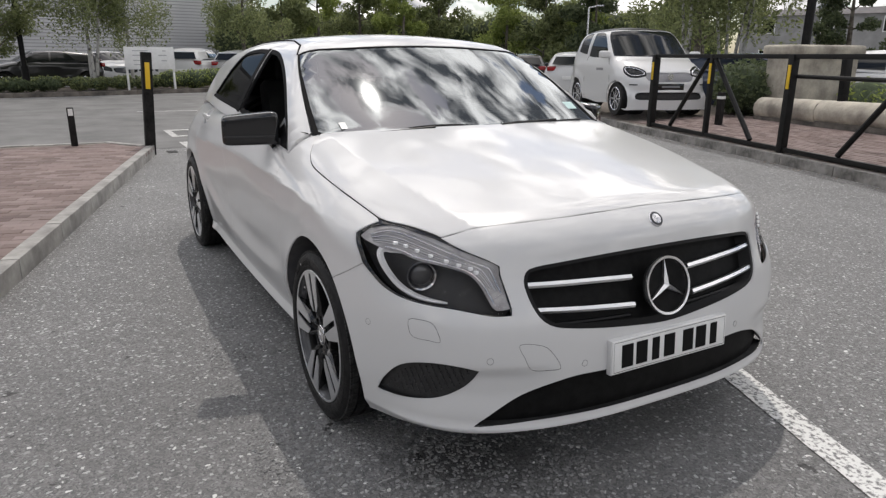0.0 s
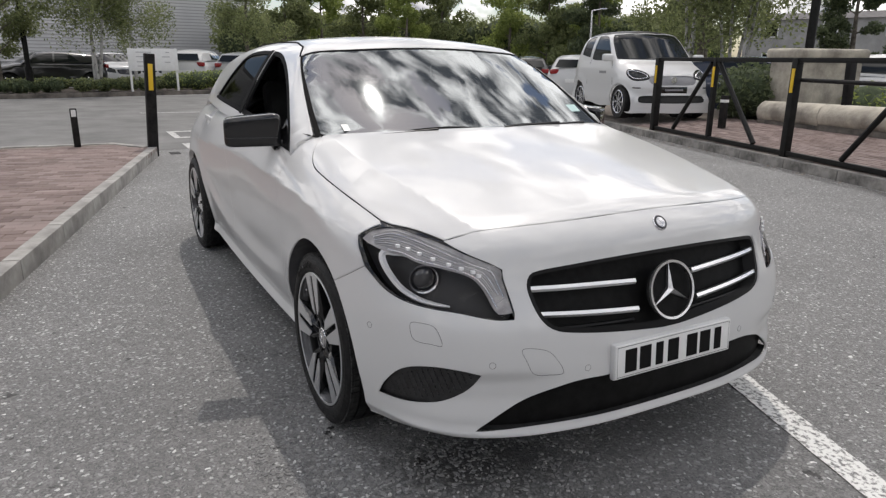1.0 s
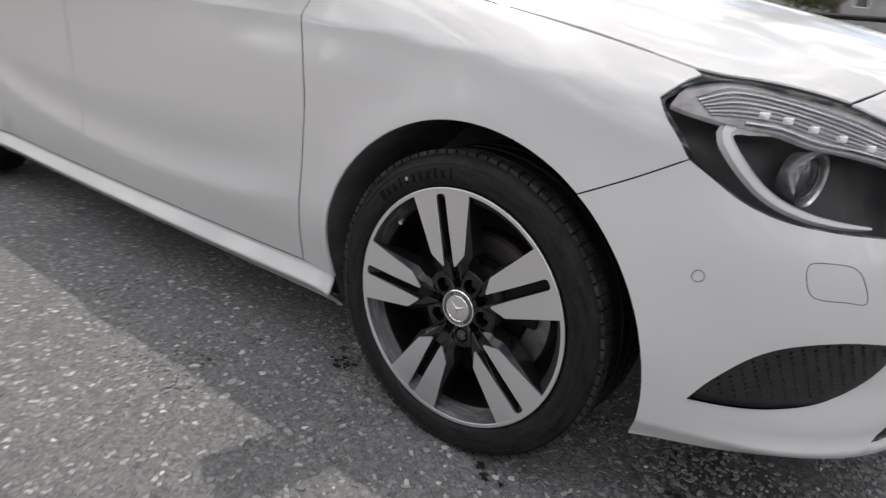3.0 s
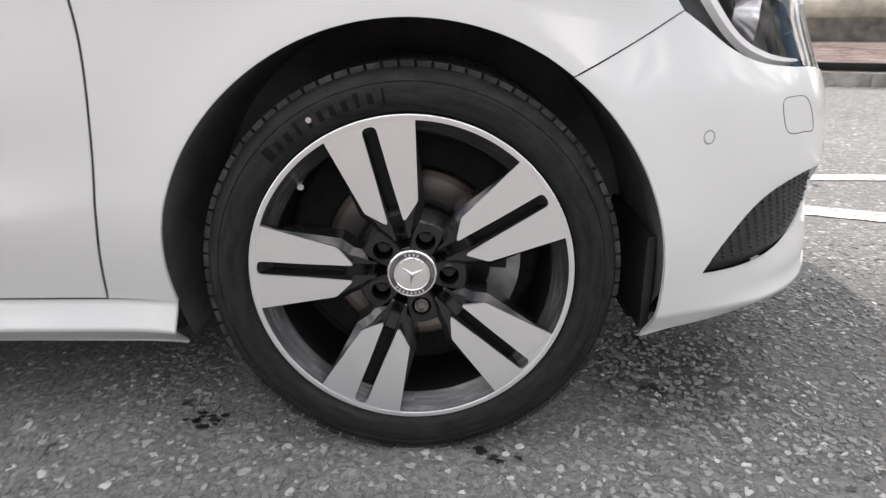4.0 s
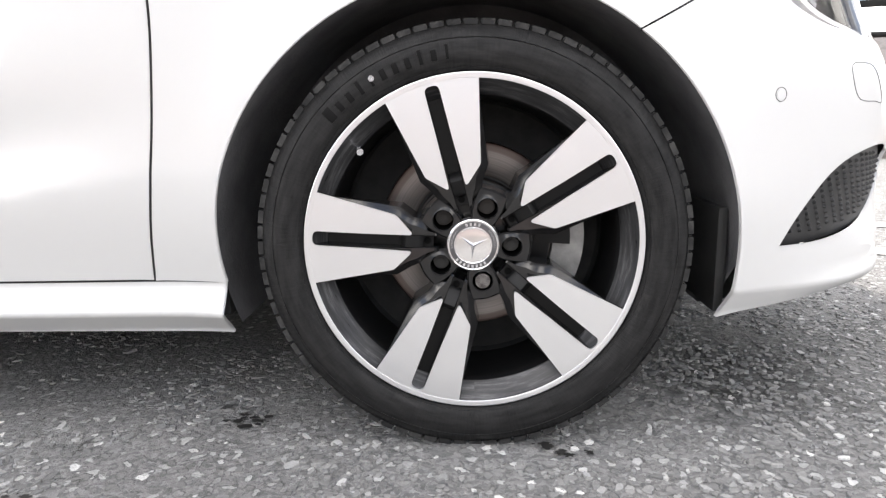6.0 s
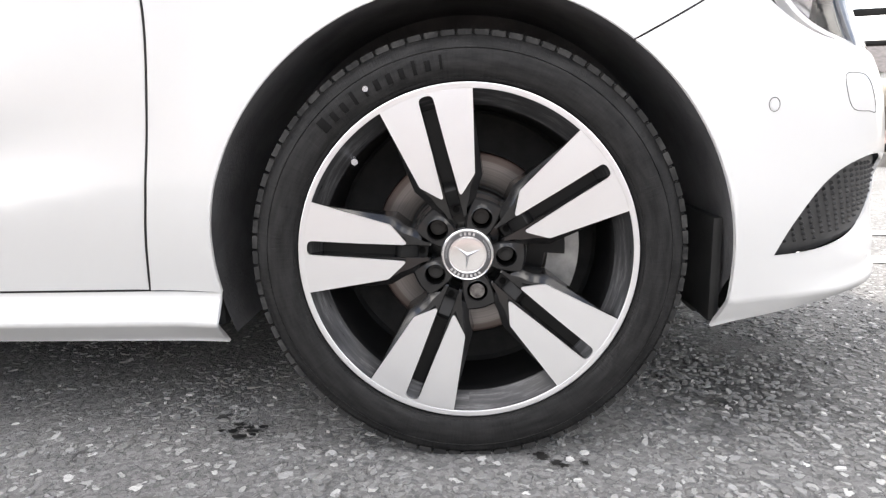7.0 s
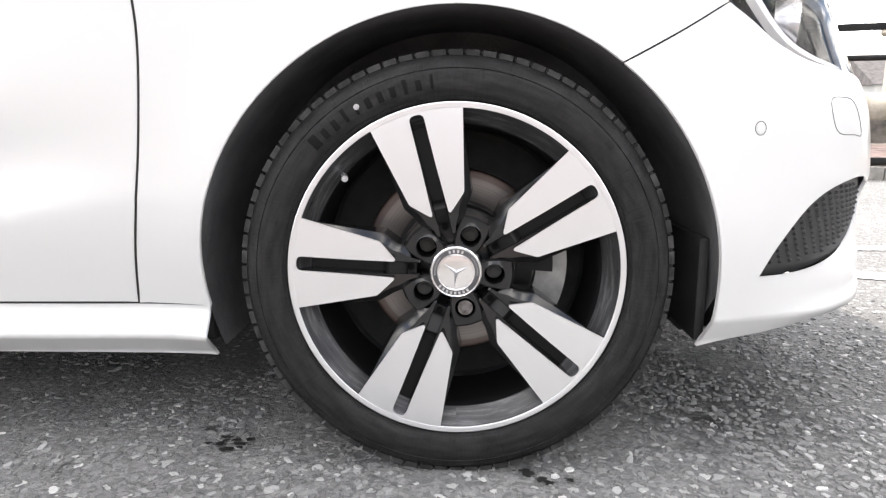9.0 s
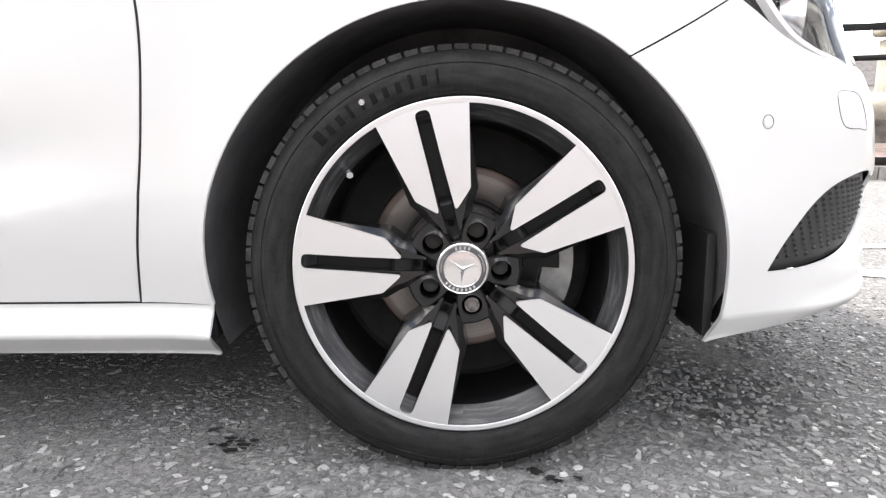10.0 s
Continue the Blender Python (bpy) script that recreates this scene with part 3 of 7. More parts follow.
# tail: closes the rear, from quarter to quarter
b = bmesh.new()
rows = []
for i in range(11):
    y = -.66 + .132*i
    rows.append([b.verts.new((-3.24 - .14*(1 - (abs(y)/.68)**2.5) - .05*math.sin((z - .25)/.8*math.pi), y, z)) for z in (.22, .35, .5, .65, .8, .92, 1.05)])
for i in range(10):
    for j in range(6):
        b.faces.new((rows[i][j], rows[i][j+1], rows[i+1][j+1], rows[i+1][j]))
part("tailgate", b, PAINT, car)

# cabin shell with its windows
ws_r = [(-.440, -.745, 1.012), (-.545, -.738, 1.080), (-.762, -.700, 1.214), (-.985, -.632, 1.325)]
ws_edge = [roll(*p) for p in ws_r]
ws_top = [roll(-.925, -.40, 1.375), roll(-.90, -.15, 1.395), roll(-.897, 0, 1.40)]
belt_cabin = [roll(x, -.86, z - .035) for x, z in belt]
shell_half = [(ws_top[2][0], 0.0)] + ws_top[:2][::-1] + [ws_edge[3] + (1,)] + ws_edge[2:0:-1] + [ws_edge[0] + (1,), roll(-.43, -.86, .93) + (1,)] + belt_cabin[1:] + [roll(-3.32, -.5, 1.10), (-3.32, 0.0)]
shell_loop = outline(both(shell_half), .03)
win_a = [roll(-.448, -.86, .946) + (1,), roll(-.505, -.838, 1.00), roll(-.612, -.80, 1.072), roll(-.845, -.735, 1.192), roll(-1.050, -.680, 1.272), roll(-1.24, -.638, 1.324), roll(-1.38, -.622, 1.346), roll(-1.50, -.616, 1.353) + (1,),
         roll(-1.455, -.82, 1.030) + (1,), roll(-1.10, -.83, 1.010), roll(-.75, -.845, .975)]
win_b = [roll(-1.56, -.615, 1.354) + (1,), roll(-1.80, -.610, 1.354), roll(-2.03, -.628, 1.330), roll(-2.17, -.70, 1.248), roll(-2.27, -.77, 1.13), roll(-2.36, -.805, 1.072) + (1,), roll(-1.90, -.815, 1.052), roll(-1.515, -.82, 1.034) + (1,)]
la, lb = outline(win_a, .02), outline(win_b, .02)
M2 = np.array((1, -1))
panel("roof_shell", shell_loop, [la, lb, la*M2, lb*M2], lay_roll, cabin_skin, PAINT, car, grid=.045, flange=.02, gap=0.0)
for lp, nm in ((la, "front"), (lb, "rear")):
    for s in (1, -1):
        panel("window_frame", lp*(1, s), [shrink(lp, .024)*(1, s)], lay_roll, cabin_skin, STRIP_BLACK, car, sink=.003, gap=0, flange=.012, grid=.03)
        if nm == "front" and s == 1:
            continue  # this window is wound down
        g = panel("side_window", shrink(lp, .022)*(1, s), [], lay_roll, cabin_skin, DARK_PANE, car, sink=.008, gap=0, flange=0, grid=.05)
for s in (1, -1):
    bp_loop = outline([roll(-1.505, -.616, 1.352) + (1,), roll(-1.553, -.615, 1.353) + (1,), roll(-1.512, -.82, 1.034) + (1,), roll(-1.458, -.82, 1.030) + (1,)], .03)*(1, s)
    panel("b_pillar", shrink(bp_loop, -.004), [], lay_roll, cabin_skin, STRIP_BLACK, car, sink=-.0015, gap=0, flange=.004, grid=.05)
    sail = outline([roll(-.452, -.86, .950) + (1,), roll(-.560, -.825, 1.018), roll(-.640, -.80, 1.062) + (1,), roll(-.660, -.845, .966) + (1,), roll(-.55, -.85, .955)], .02)*(1, s)
    panel("mirror_sail", sail, [], lay_roll, cabin_skin, GLOSS_BLACK, car, sink=-.002, gap=0, flange=.006, grid=.03)
ws_full = [(-.245, 0.0), roll(-.30, -.34, 1.0), roll(-.375, -.58, .99), roll(-.440, -.735, 1.012) + (1,)] + ws_edge[1:3] + [ws_edge[3] + (1,)] + ws_top[:2] + [(ws_top[2][0], 0.0)]
ws_loop = outline(both(ws_full), .03)
panel("windscreen", shrink(ws_loop, .004), [], lay_roll, cabin_skin, PANE, car, sink=.004, gap=0, flange=0, grid=.04)
panel("windscreen_surround", shrink(ws_loop, .002), [shrink(ws_loop, .0105)], lay_roll, cabin_skin, STRIP_BLACK, car, sink=.0015, gap=0, flange=.006, grid=.03)
foot = [(-.245, 0.0), roll(-.30, -.34, 1.0), roll(-.375, -.58, .99), roll(-.438, -.725, 1.012)]
frit_half = [foot[0]] + foot[1:3] + [foot[3] + (1,), (foot[3][0] - .034, foot[3][1], 1)] + [(p[0] - .030, p[1]) for p in foot[2:0:-1]] + [(foot[0][0] - .028, 0.0)]
panel("screen_frit", outline(both(frit_half), .03), [], lay_roll, cabin_skin, STRIP_BLACK, car, sink=.0022, gap=0, flange=0, grid=.03, label="black band along the foot of the windscreen")
xs_ = np.linspace(-.47, -3.18, 56)
zb_ = np.array([belt_z(x) for x in xs_])
lower_edge = cast(body_skin, np.column_stack((xs_, 0*xs_, zb_ - .012)), np.tile((0., -1., 0.), (56, 1)), 1.3) + np.array((0, .004, 0))
upper_edge = cast(cabin_skin, np.column_stack((xs_, 0*xs_, zb_ + .012)), np.tile((0., -1., 0.), (56, 1)), 1.3) + np.array((0, .004, 0))
for s in (1, -1):
    b = bmesh.new()
    lo_ = [b.verts.new((p[0], p[1]*s, p[2])) for p in lower_edge]
    hi_ = [b.verts.new((p[0], p[1]*s, p[2])) for p in upper_edge]
    for i in range(55):
        b.faces.new((lo_[i], lo_[i+1], hi_[i+1], hi_[i]))
    part("shoulder", b, PAINT, car)
# cowl under the screen's foot
b = bmesh.new()
cr = []
for i in range(15):
    y = -.70 + .1*i
    x = -.24 - .17*(y/.7)**2
    cr.append([b.verts.new((x + dx_, y, z - .07*(abs(y)/.85)**2.2)) for dx_, z in ((.10, .93), (.03, 1.005), (-.05, 1.008), (-.10, 1.03))])
for i in range(14):
    for j in range(3):
        b.faces.new((cr[i][j], cr[i][j+1], cr[i+1][j+1], cr[i+1][j]))
part("cowl", b, SATIN_BLACK, car, "black plastic scuttle")

# dark core: keeps the gaps and the space behind the openings dark
b = bmesh.new()
box((1.82, 1.62, .71), (-1.33, 0, .515), .05, bm=b)
box((.80, 1.10, .58), (.26, 0, .47), .05, bm=b)
box((.9, 1.36, .42), (-2.85, 0, .72), .05, bm=b)
part("underbody", b, MATT_BLACK, car)


def headlamp(flip):
    lamp_loop = outline([W([lamp_low[0]])[0]] + W(lamp_low[1:]) + [wrap(.744, -.548, .600)] + W(lamp_in) + W(lamp_top) + W(lamp_back), .018)
    s = (-1, 1) if flip else (1, 1)
    lens = panel("headlight", shrink(lamp_loop, -.014)*s, [], lay_wrap, body_skin, LENS_PANE, car, sink=.0035, flange=.0, gap=0, grid=.03, label="clear headlight with a silver light guide")
    panel("lamp_rim", shrink(lamp_loop, -.018)*s, [shrink(lamp_loop, .002)*s], lay_wrap, body_skin, GLOSS_BLACK, lens, sink=.0045, flange=.012, gap=0, grid=.03)
    panel("lamp_bowl", shrink(lamp_loop, -.006)*s, [], lay_wrap, body_skin, LAMP_DARK, lens, flange=0, gap=0, grid=.025,
          relief=lambda p, n: p - n*.055 - np.array((.02, 0, 0)))
    # grey strip along the top and down the inner side
    up_edge = [(.349, -.829, .803), (.392, -.789, .817), (.457, -.749, .812), (.557, -.695, .789), (.657, -.611, .744), (.686, -.570, .724), (.697, -.568, .696), (.718, -.558, .649)]
    low_edge = [(.709, -.592, .628), (.681, -.616, .678), (.655, -.641, .709), (.628, -.671, .724), (.581, -.719, .737), (.527, -.763, .746), (.481, -.787, .760), (.435, -.815, .764)]
    band = outline([W([(.336, -.850, .782)])[0] + (1,)] + W(up_edge) + [W([(.733, -.554, .618)])[0] + (1,), W([(.718, -.584, .616)])[0] + (1,)] + W(low_edge), .015)
    panel("light_guide", shrink(band, -.007)*s, [], lay_wrap, body_skin, LAMP_GREY, lens, sink=.010, flange=.014, gap=0, grid=.016, label="ribbed grey reflector strip")
    mid_lines = [[(.356 + .036*f_, -.834 + .002*f_, .798 - .032*f_)] + [(a + (c_ - a)*f_, b_ + (d_ - b_)*f_, e_ + (g_ - e_)*f_) for (a, b_, e_), (c_, d_, g_) in zip(up_edge[1:], low_edge[::-1][:7])] for f_ in (.10, .22, .34, .46, .58, .70, .82)]
    for ml, rr_, mt_ in zip(mid_lines, (.0012, .0026, .0014, .0020, .0014, .0022, .0012), (LAMP_CLEAR, SILVER, LAMP_CLEAR, SILVER, LAMP_CLEAR, LAMP_CLEAR, LAMP_CLEAR)):
        p, n = on_skin(body_skin, lay_wrap, outline(W(ml), .02, closed=False)*s, -.008)
        part("guide_line", tube(p, rr_, 6), mt_, lens)
    for k in range(8):
        g_ = 1.6 + 4.0*k/7
        i_ = int(g_)
        q = Vector(mid_lines[5][i_]).lerp(Vector(mid_lines[5][i_ + 1]), g_ - i_)
        p, n = on_skin(body_skin, lay_wrap, np.array([wrap(*q)])*s, -.0075)
        part("diode", box((.015, .012, .010), p[0], .002), LAMP_WHITE, lens)
    p, n = on_skin(body_skin, lay_wrap, outline(W(low_edge), .02, closed=False)*s, -.007)
    part("guide_edge", tube(p, .0030, 6), SILVER, lens, "bright silver lower edge of the strip")
    # short cross ribs down the inner leg
    for k in range(9):
        f_ = .06 + .105*k
        i_, g_ = int(f_*3), f_*3 - int(f_*3)
        lo_p = Vector(low_edge[i_]).lerp(Vector(low_edge[i_ + 1]), g_)
        hi_p = Vector(up_edge[-1 - i_]).lerp(Vector(up_edge[-2 - i_]), g_)
        p, n = on_skin(body_skin, lay_wrap, outline(W([tuple(lo_p.lerp(hi_p, .12)), tuple(lo_p.lerp(hi_p, .86))]), .01, closed=False)*s, -.0085)
        part("guide_rib", tube(p, .0013, 5), LAMP_CLEAR, lens)
    hook = [(.478, -.788, .757), (.447, -.806, .764), (.424, -.821, .763), (.416, -.832, .749), (.432, -.836, .722), (.466, -.832, .686), (.505, -.815, .656), (.550, -.788, .638), (.592, -.757, .630), (.635, -.711, .626)]
    p, n = on_skin(body_skin, lay_wrap, outline(W(hook), .012, closed=False)*s, -.016)
    hb = bmesh.new()
    rg = []
    for k, q in enumerate(p):
        f_ = k/(len(p) - 1)
        w_ = (.0118*(1 - f_)**.6 + .0030)*min(1, .3 + 7*f_)
        t_ = Vector(p[min(k + 1, len(p) - 1)] - p[max(k - 1, 0)]).normalized()
        o_ = Vector(n[k])
        v_ = o_.cross(t_).normalized()
        rg.append([hb.verts.new(Vector(q) + v_*w_ + o_*-.006), hb.verts.new(Vector(q) + v_*w_*.5 + o_*.003), hb.verts.new(Vector(q) - v_*w_*.5 + o_*.003), hb.verts.new(Vector(q) - v_*w_ + o_*-.006)])
    for a_, b_ in zip(rg, rg[1:]):
        for k in range(4):
            hb.faces.new((a_[k], a_[(k+1) % 4], b_[(k+1) % 4], b_[k]))
    part("running_light", hb, LAMP_WHITE, lens, "bright silver hook-shaped light")
    c, n = on_skin(body_skin, lay_wrap, np.array([wrap(.550, -.775, .694)])*s, -.045)
    axis = Vector((.93, -.30 if not flip else .30, -.06)).normalized()
    turn = axis.to_track_quat("Z", "Y").to_matrix().to_4x4()
    at = Matrix.Translation(c[0]) @ turn
    ring = revolve([(.039, -.02), (.0455, .010), (.0450, .016), (.0405, .013), (.036, -.01)], 40)
    ring.transform(at @ Matrix.Rotation(radians(90), 4, "X"))
    part("projector_ring", ring, SILVER, lens)
    dome = bmesh.new()
    bmesh.ops.create_uvsphere(dome, u_segments=24, v_segments=12, radius=.036)
    bmesh.ops.scale(dome, vec=(1, 1, .5), verts=dome.verts)
    dome.transform(at)
    part("projector_lens", dome, LAMP_GLASS, lens)
    return lens


LAMP_GREY = vary(material("lamp_grey", (0.18, 0.175, 0.175), 0.3, 0.4), (0.30, 0.292, 0.298), (0.46, 0.45, 0.455), 34, rough=(0.25, 0.5), bump=.3, bump_scale=120, distance=.002)
LAMP_CLEAR = material("clear_rib", (0.55, 0.55, 0.56), 0.2, 0.4)
LAMP_WHITE = material("light_guide_white", (0.88, 0.88, 0.89), 0.25, 0.0)
LAMP_DARK = material("lamp_housing", (0.030, 0.0295, 0.031), 0.5, 0.0)
LAMP_GLASS = material("projector_glass", (0.05, 0.05, 0.055), 0.03, 0.0, Coat_Weight=1.0)
headlamp(False)
headlamp(True)

# grille: dark mesh, two chrome-edged blades a side, ring and spokes in the middle
grille = panel("grille", shrink(grille_loop, -.004), [], lay_wrap, body_skin, GRILLE_BLACK, car, sink=.05, flange=0, gap=0, grid=.05, label="black grille with chrome blades")
panel("grille_frame", shrink(grille_loop, -.001), [shrink(grille_loop, .010)], lay_wrap, body_skin, SATIN_BLACK, grille, sink=.006, flange=.045, gap=0, grid=.03)
for s in (1, -1):
    for pts in ([(-.472, .672), (-.45, .6725), (-.28, .668), (-.13, .660)], [(-.455, .602), (-.42, .601), (-.28, .590), (-.13, .578)]):
        line = outline([wrap(math.sqrt(max(.84**2 - y*y*1.05, .2)), y*s, z) for y, z in pts], .03, closed=False)
        p, n = on_skin(body_skin, lay_wrap, line, -.012)
        q, _ = on_skin(body_skin, lay_wrap, line, -.035)
        b = bmesh.new()
        rings = []
        for a_, c_ in zip(p, q):
            w = .009
            rings.append([b.verts.new(v) for v in ((a_[0], a_[1], a_[2] - w), (a_[0] + .004, a_[1], a_[2]), (a_[0] - .002, a_[1], a_[2] + w), (c_[0], c_[1], c_[2] + w), (c_[0], c_[1], c_[2] - w))])
        for i in range(len(rings) - 1):
            for k in range(5):
                b.faces.new((rings[i][k], rings[i][(k+1) % 5], rings[i+1][(k+1) % 5], rings[i+1][k]))
        b.faces.new(rings[0]); b.faces.new(rings[-1][::-1])
        part("blade", b, BLADE, grille, "brushed silver blade")
    for z0 in (.555,):
        ln = outline([wrap(.8, y*s, z0 - .02*(1 - abs(y)/.45)) for y in (-.45, -.3, -.12)], .05, closed=False)
        p, n = on_skin(body_skin, lay_wrap, ln, -.045)
        part("louvre", tube(p, .006, 6), SATIN_BLACK, grille)
badge = bmesh.new()
bc, bn = on_skin(body_skin, lay_wrap, np.array([(0, .618)]), .004)
tilt = Matrix.Translation(bc[0]) @ Matrix.Rotation(radians(-14), 4, "Y") @ Matrix.Rotation(radians(90), 4, "Z")
ringb = revolve([(.0868, -.003), (.0910, .003), (.0950, -.003), (.0945, -.011), (.0868, -.010)], 64, closed=True)
for v in ringb.verts:
    v.co.y = -v.co.y
join(badge, ringb)
for k in range(3):
    a = radians(90 + 120*k)
    d, e = Vector((math.cos(a), 0, math.sin(a))), Vector((-math.sin(a), 0, math.cos(a)))
    t_ = d*.086
    base1, base2 = e*.010 - d*.0035, -e*.010 - d*.0035
    up = Vector((0, .012, 0))
    vs = [badge.verts.new(v) for v in (t_, base1, base2, up, t_ - up*.6, base1 - up, base2 - up)]
    for f_ in ((0, 1, 3), (0, 3, 2), (0, 4, 5, 1), (0, 2, 6, 4)):
        badge.faces.new([vs[i] for i in f_])
badge.transform(tilt @ Matrix.Rotation(radians(180), 4, "Z"))
part("emblem", badge, BLADE, grille, "round chrome emblem")
rb = cyl(.090, .004, (0, 0, 0), "y", 40)
rb.transform(tilt @ Matrix.Translation((0, .013, 0)))
part("emblem_backing", rb, GRILLE_BLACK, grille)
nb = revolve([(0, .006), (.012, .006), (.024, .004), (.027, 0), (.027, -.004)], 32)
bc, bn = on_skin(body_skin, lay_wrap, np.array([(0.0, .822)]), .001)
q_ = Vector(bn[0]).to_track_quat("Y", "Z").to_matrix().to_4x4()
nb.transform(Matrix.Translation(bc[0]) @ q_)
badge_ = part("bonnet_badge", nb, SILVER, car, "small round silver badge with a dark rim")
rim_ = revolve([(.0175, .0055), (.0190, .0062), (.0235, .0050), (.0245, .0038)], 32)
rim_.transform(Matrix.Translation(bc[0]) @ q_)
part("badge_rim", rim_, CAP_DARK, badge_)

VENT_GREY = vary(material("vent_plastic", (0.018, 0.018, 0.019), 0.45), (0.012, 0.012, 0.0125), (0.024, 0.024, 0.025), 40)
# lower grille, side vents
lower = panel("lower_grille", shrink(low_loop, -.022), [], lay_wrap, body_skin, GRILLE_BLACK, car, sink=.03, flange=0, gap=0, grid=.05)
for lp, s in ((fog_r, 1), (fog_l, -1)):
    vent = panel("side_vent", shrink(lp, -.004), [], lay_wrap, body_skin, VENT_GREY, car, sink=.017, flange=0, gap=0, grid=.03, label="dark grey vent insert with rows of small bumps")
    b = bmesh.new()
    g0, g1 = lp.min(0), lp.max(0)
    inner = shrink(lp, .012)
    for i in range(30):
        for j in range(22):
            c = np.array([[g0[0] + .0165*i - .0030*j*s, g0[1] + .0085*j]])
            if c[0, 0] > g1[0] or c[0, 1] > g1[1] or not within(c, inner)[0]:
                continue
            p, n = on_skin(body_skin, lay_wrap, c, -.0155)
            q = Vector(n[0]).to_track_quat("Z", "Y").to_matrix().to_4x4()
            cyl(.0040, .0046, (0, 0, 0), seg=7, r2=.0014, bm=b, turn=Matrix.Translation(p[0]) @ q)
    part("vent_ribs", b, VENT_GREY, vent)


def seam(points, lay, f, mat, parent, name, r=.0012, off=0.0, closed=True):
    p, n = on_skin(f, lay, points, off)
    return part(name, tube(p, r, 6, closed), mat, parent)


for s in (1, -1):
    washer = outline(W([(.566, -.797, .568), (.593, -.776, .572), (.620, -.752, .568), (.632, -.740, .553), (.646, -.734, .513), (.623, -.756, .514), (.583, -.788, .517), (.570, -.797, .534)]), .01)*(s, 1)
    seam(washer, lay_wrap, body_skin, SEAM, car, "washer_cover", .0006)
    for at in ((.432, -.874, .526), (.735, -.617, .462), (.826, -.336, .428)):
        a0, z0 = wrap(*at)
        c, n = on_skin(body_skin, lay_wrap, np.array([(a0*s, z0)]), .0)
        q = Vector(n[0]).to_track_quat("Z", "Y").to_matrix().to_4x4()
        rp = [Vector(c[0]) + q.to_3x3() @ Vector((.0098*math.cos(i*math.pi/14), .0098*math.sin(i*math.pi/14), .0)) for i in range(28)]
        part("sensor_ring", tube(rp, .0005, 6, True), SEAM, bumper)
        part("parking_sensor", cyl(.0078, .0014, (0, 0, 0), bevel=.0005, turn=Matrix.Translation(c[0]) @ q), PAINT, bumper)
tow = outline(W([(.767, -.537, .508), (.785, -.485, .505), (.797, -.452, .488), (.810, -.416, .425), (.800, -.460, .423), (.785, -.504, .430), (.776, -.524, .468)]), .01)
seam(tow, lay_wrap, body_skin, SEAM, bumper, "tow_eye_cover", .0006)

# number plate: white, with plain bars
plate = part("number_plate", box((.006, .505, .108), (.853, 0, .434), .003, turn=Matrix.Rotation(radians(-4), 4, "Y")), PLATE, car, "white number plate with black bars")
part("plate_holder", box((.02, .512, .114), (.842, 0, .433), .005, turn=Matrix.Rotation(radians(-4), 4, "Y")), PAINT, plate)
for k_ in range(7):
    y = -.192 + .0600*k_ + (.024 if k_ > 3 else 0)
    part("bar", box((.002, .030 if k_ in (2, 6) else .046, .074), (.8572, y, .434), 0, turn=Matrix.Rotation(radians(-4), 4, "Y")), INK, plate)
part("plate_border", tube([(.8563 - sz*.0034, sy*.246, .434 + sz*.048) for sy, sz in ((-1, -1), (1, -1), (1, 1), (-1, 1))], .0008, 4, True), INK, plate)

# front-arch liners and rear ones, following the openings
def arch_radius(xa, deg):
    if xa:
        return ARCH_R
    if deg < 52.5:
        return ARCH_R + .028*((52.5 - deg)/71.5)**2.2
    return ARCH_R + .014*max(0, (deg - 52.5)/6.23 - 12)**2/100


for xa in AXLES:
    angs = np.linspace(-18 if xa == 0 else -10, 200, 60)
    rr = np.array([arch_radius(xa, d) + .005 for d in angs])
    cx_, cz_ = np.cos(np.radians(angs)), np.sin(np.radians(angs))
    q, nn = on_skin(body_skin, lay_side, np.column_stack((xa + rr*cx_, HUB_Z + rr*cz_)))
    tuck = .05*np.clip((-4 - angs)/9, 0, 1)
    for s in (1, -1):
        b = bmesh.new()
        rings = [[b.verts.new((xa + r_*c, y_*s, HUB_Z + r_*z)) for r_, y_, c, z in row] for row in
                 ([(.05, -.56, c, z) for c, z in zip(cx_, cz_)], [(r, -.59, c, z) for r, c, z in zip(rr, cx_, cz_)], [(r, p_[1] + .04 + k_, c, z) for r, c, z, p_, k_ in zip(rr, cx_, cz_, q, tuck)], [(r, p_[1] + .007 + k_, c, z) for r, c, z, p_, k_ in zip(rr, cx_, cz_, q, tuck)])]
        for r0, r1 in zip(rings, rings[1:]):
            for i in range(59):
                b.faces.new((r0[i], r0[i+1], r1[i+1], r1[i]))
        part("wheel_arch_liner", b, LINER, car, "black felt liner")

for s in (1, -1):
    part("splash_panel", box((.016, .265, .165), (.381, -.7125*s, .278), .005), INTERIOR, car)
    # black block added for the shade between sill end and tyre
    part("shade_block", box((.03, .28, .19), (-.405, -.70*s, .287), .01), MATT_BLACK, car)

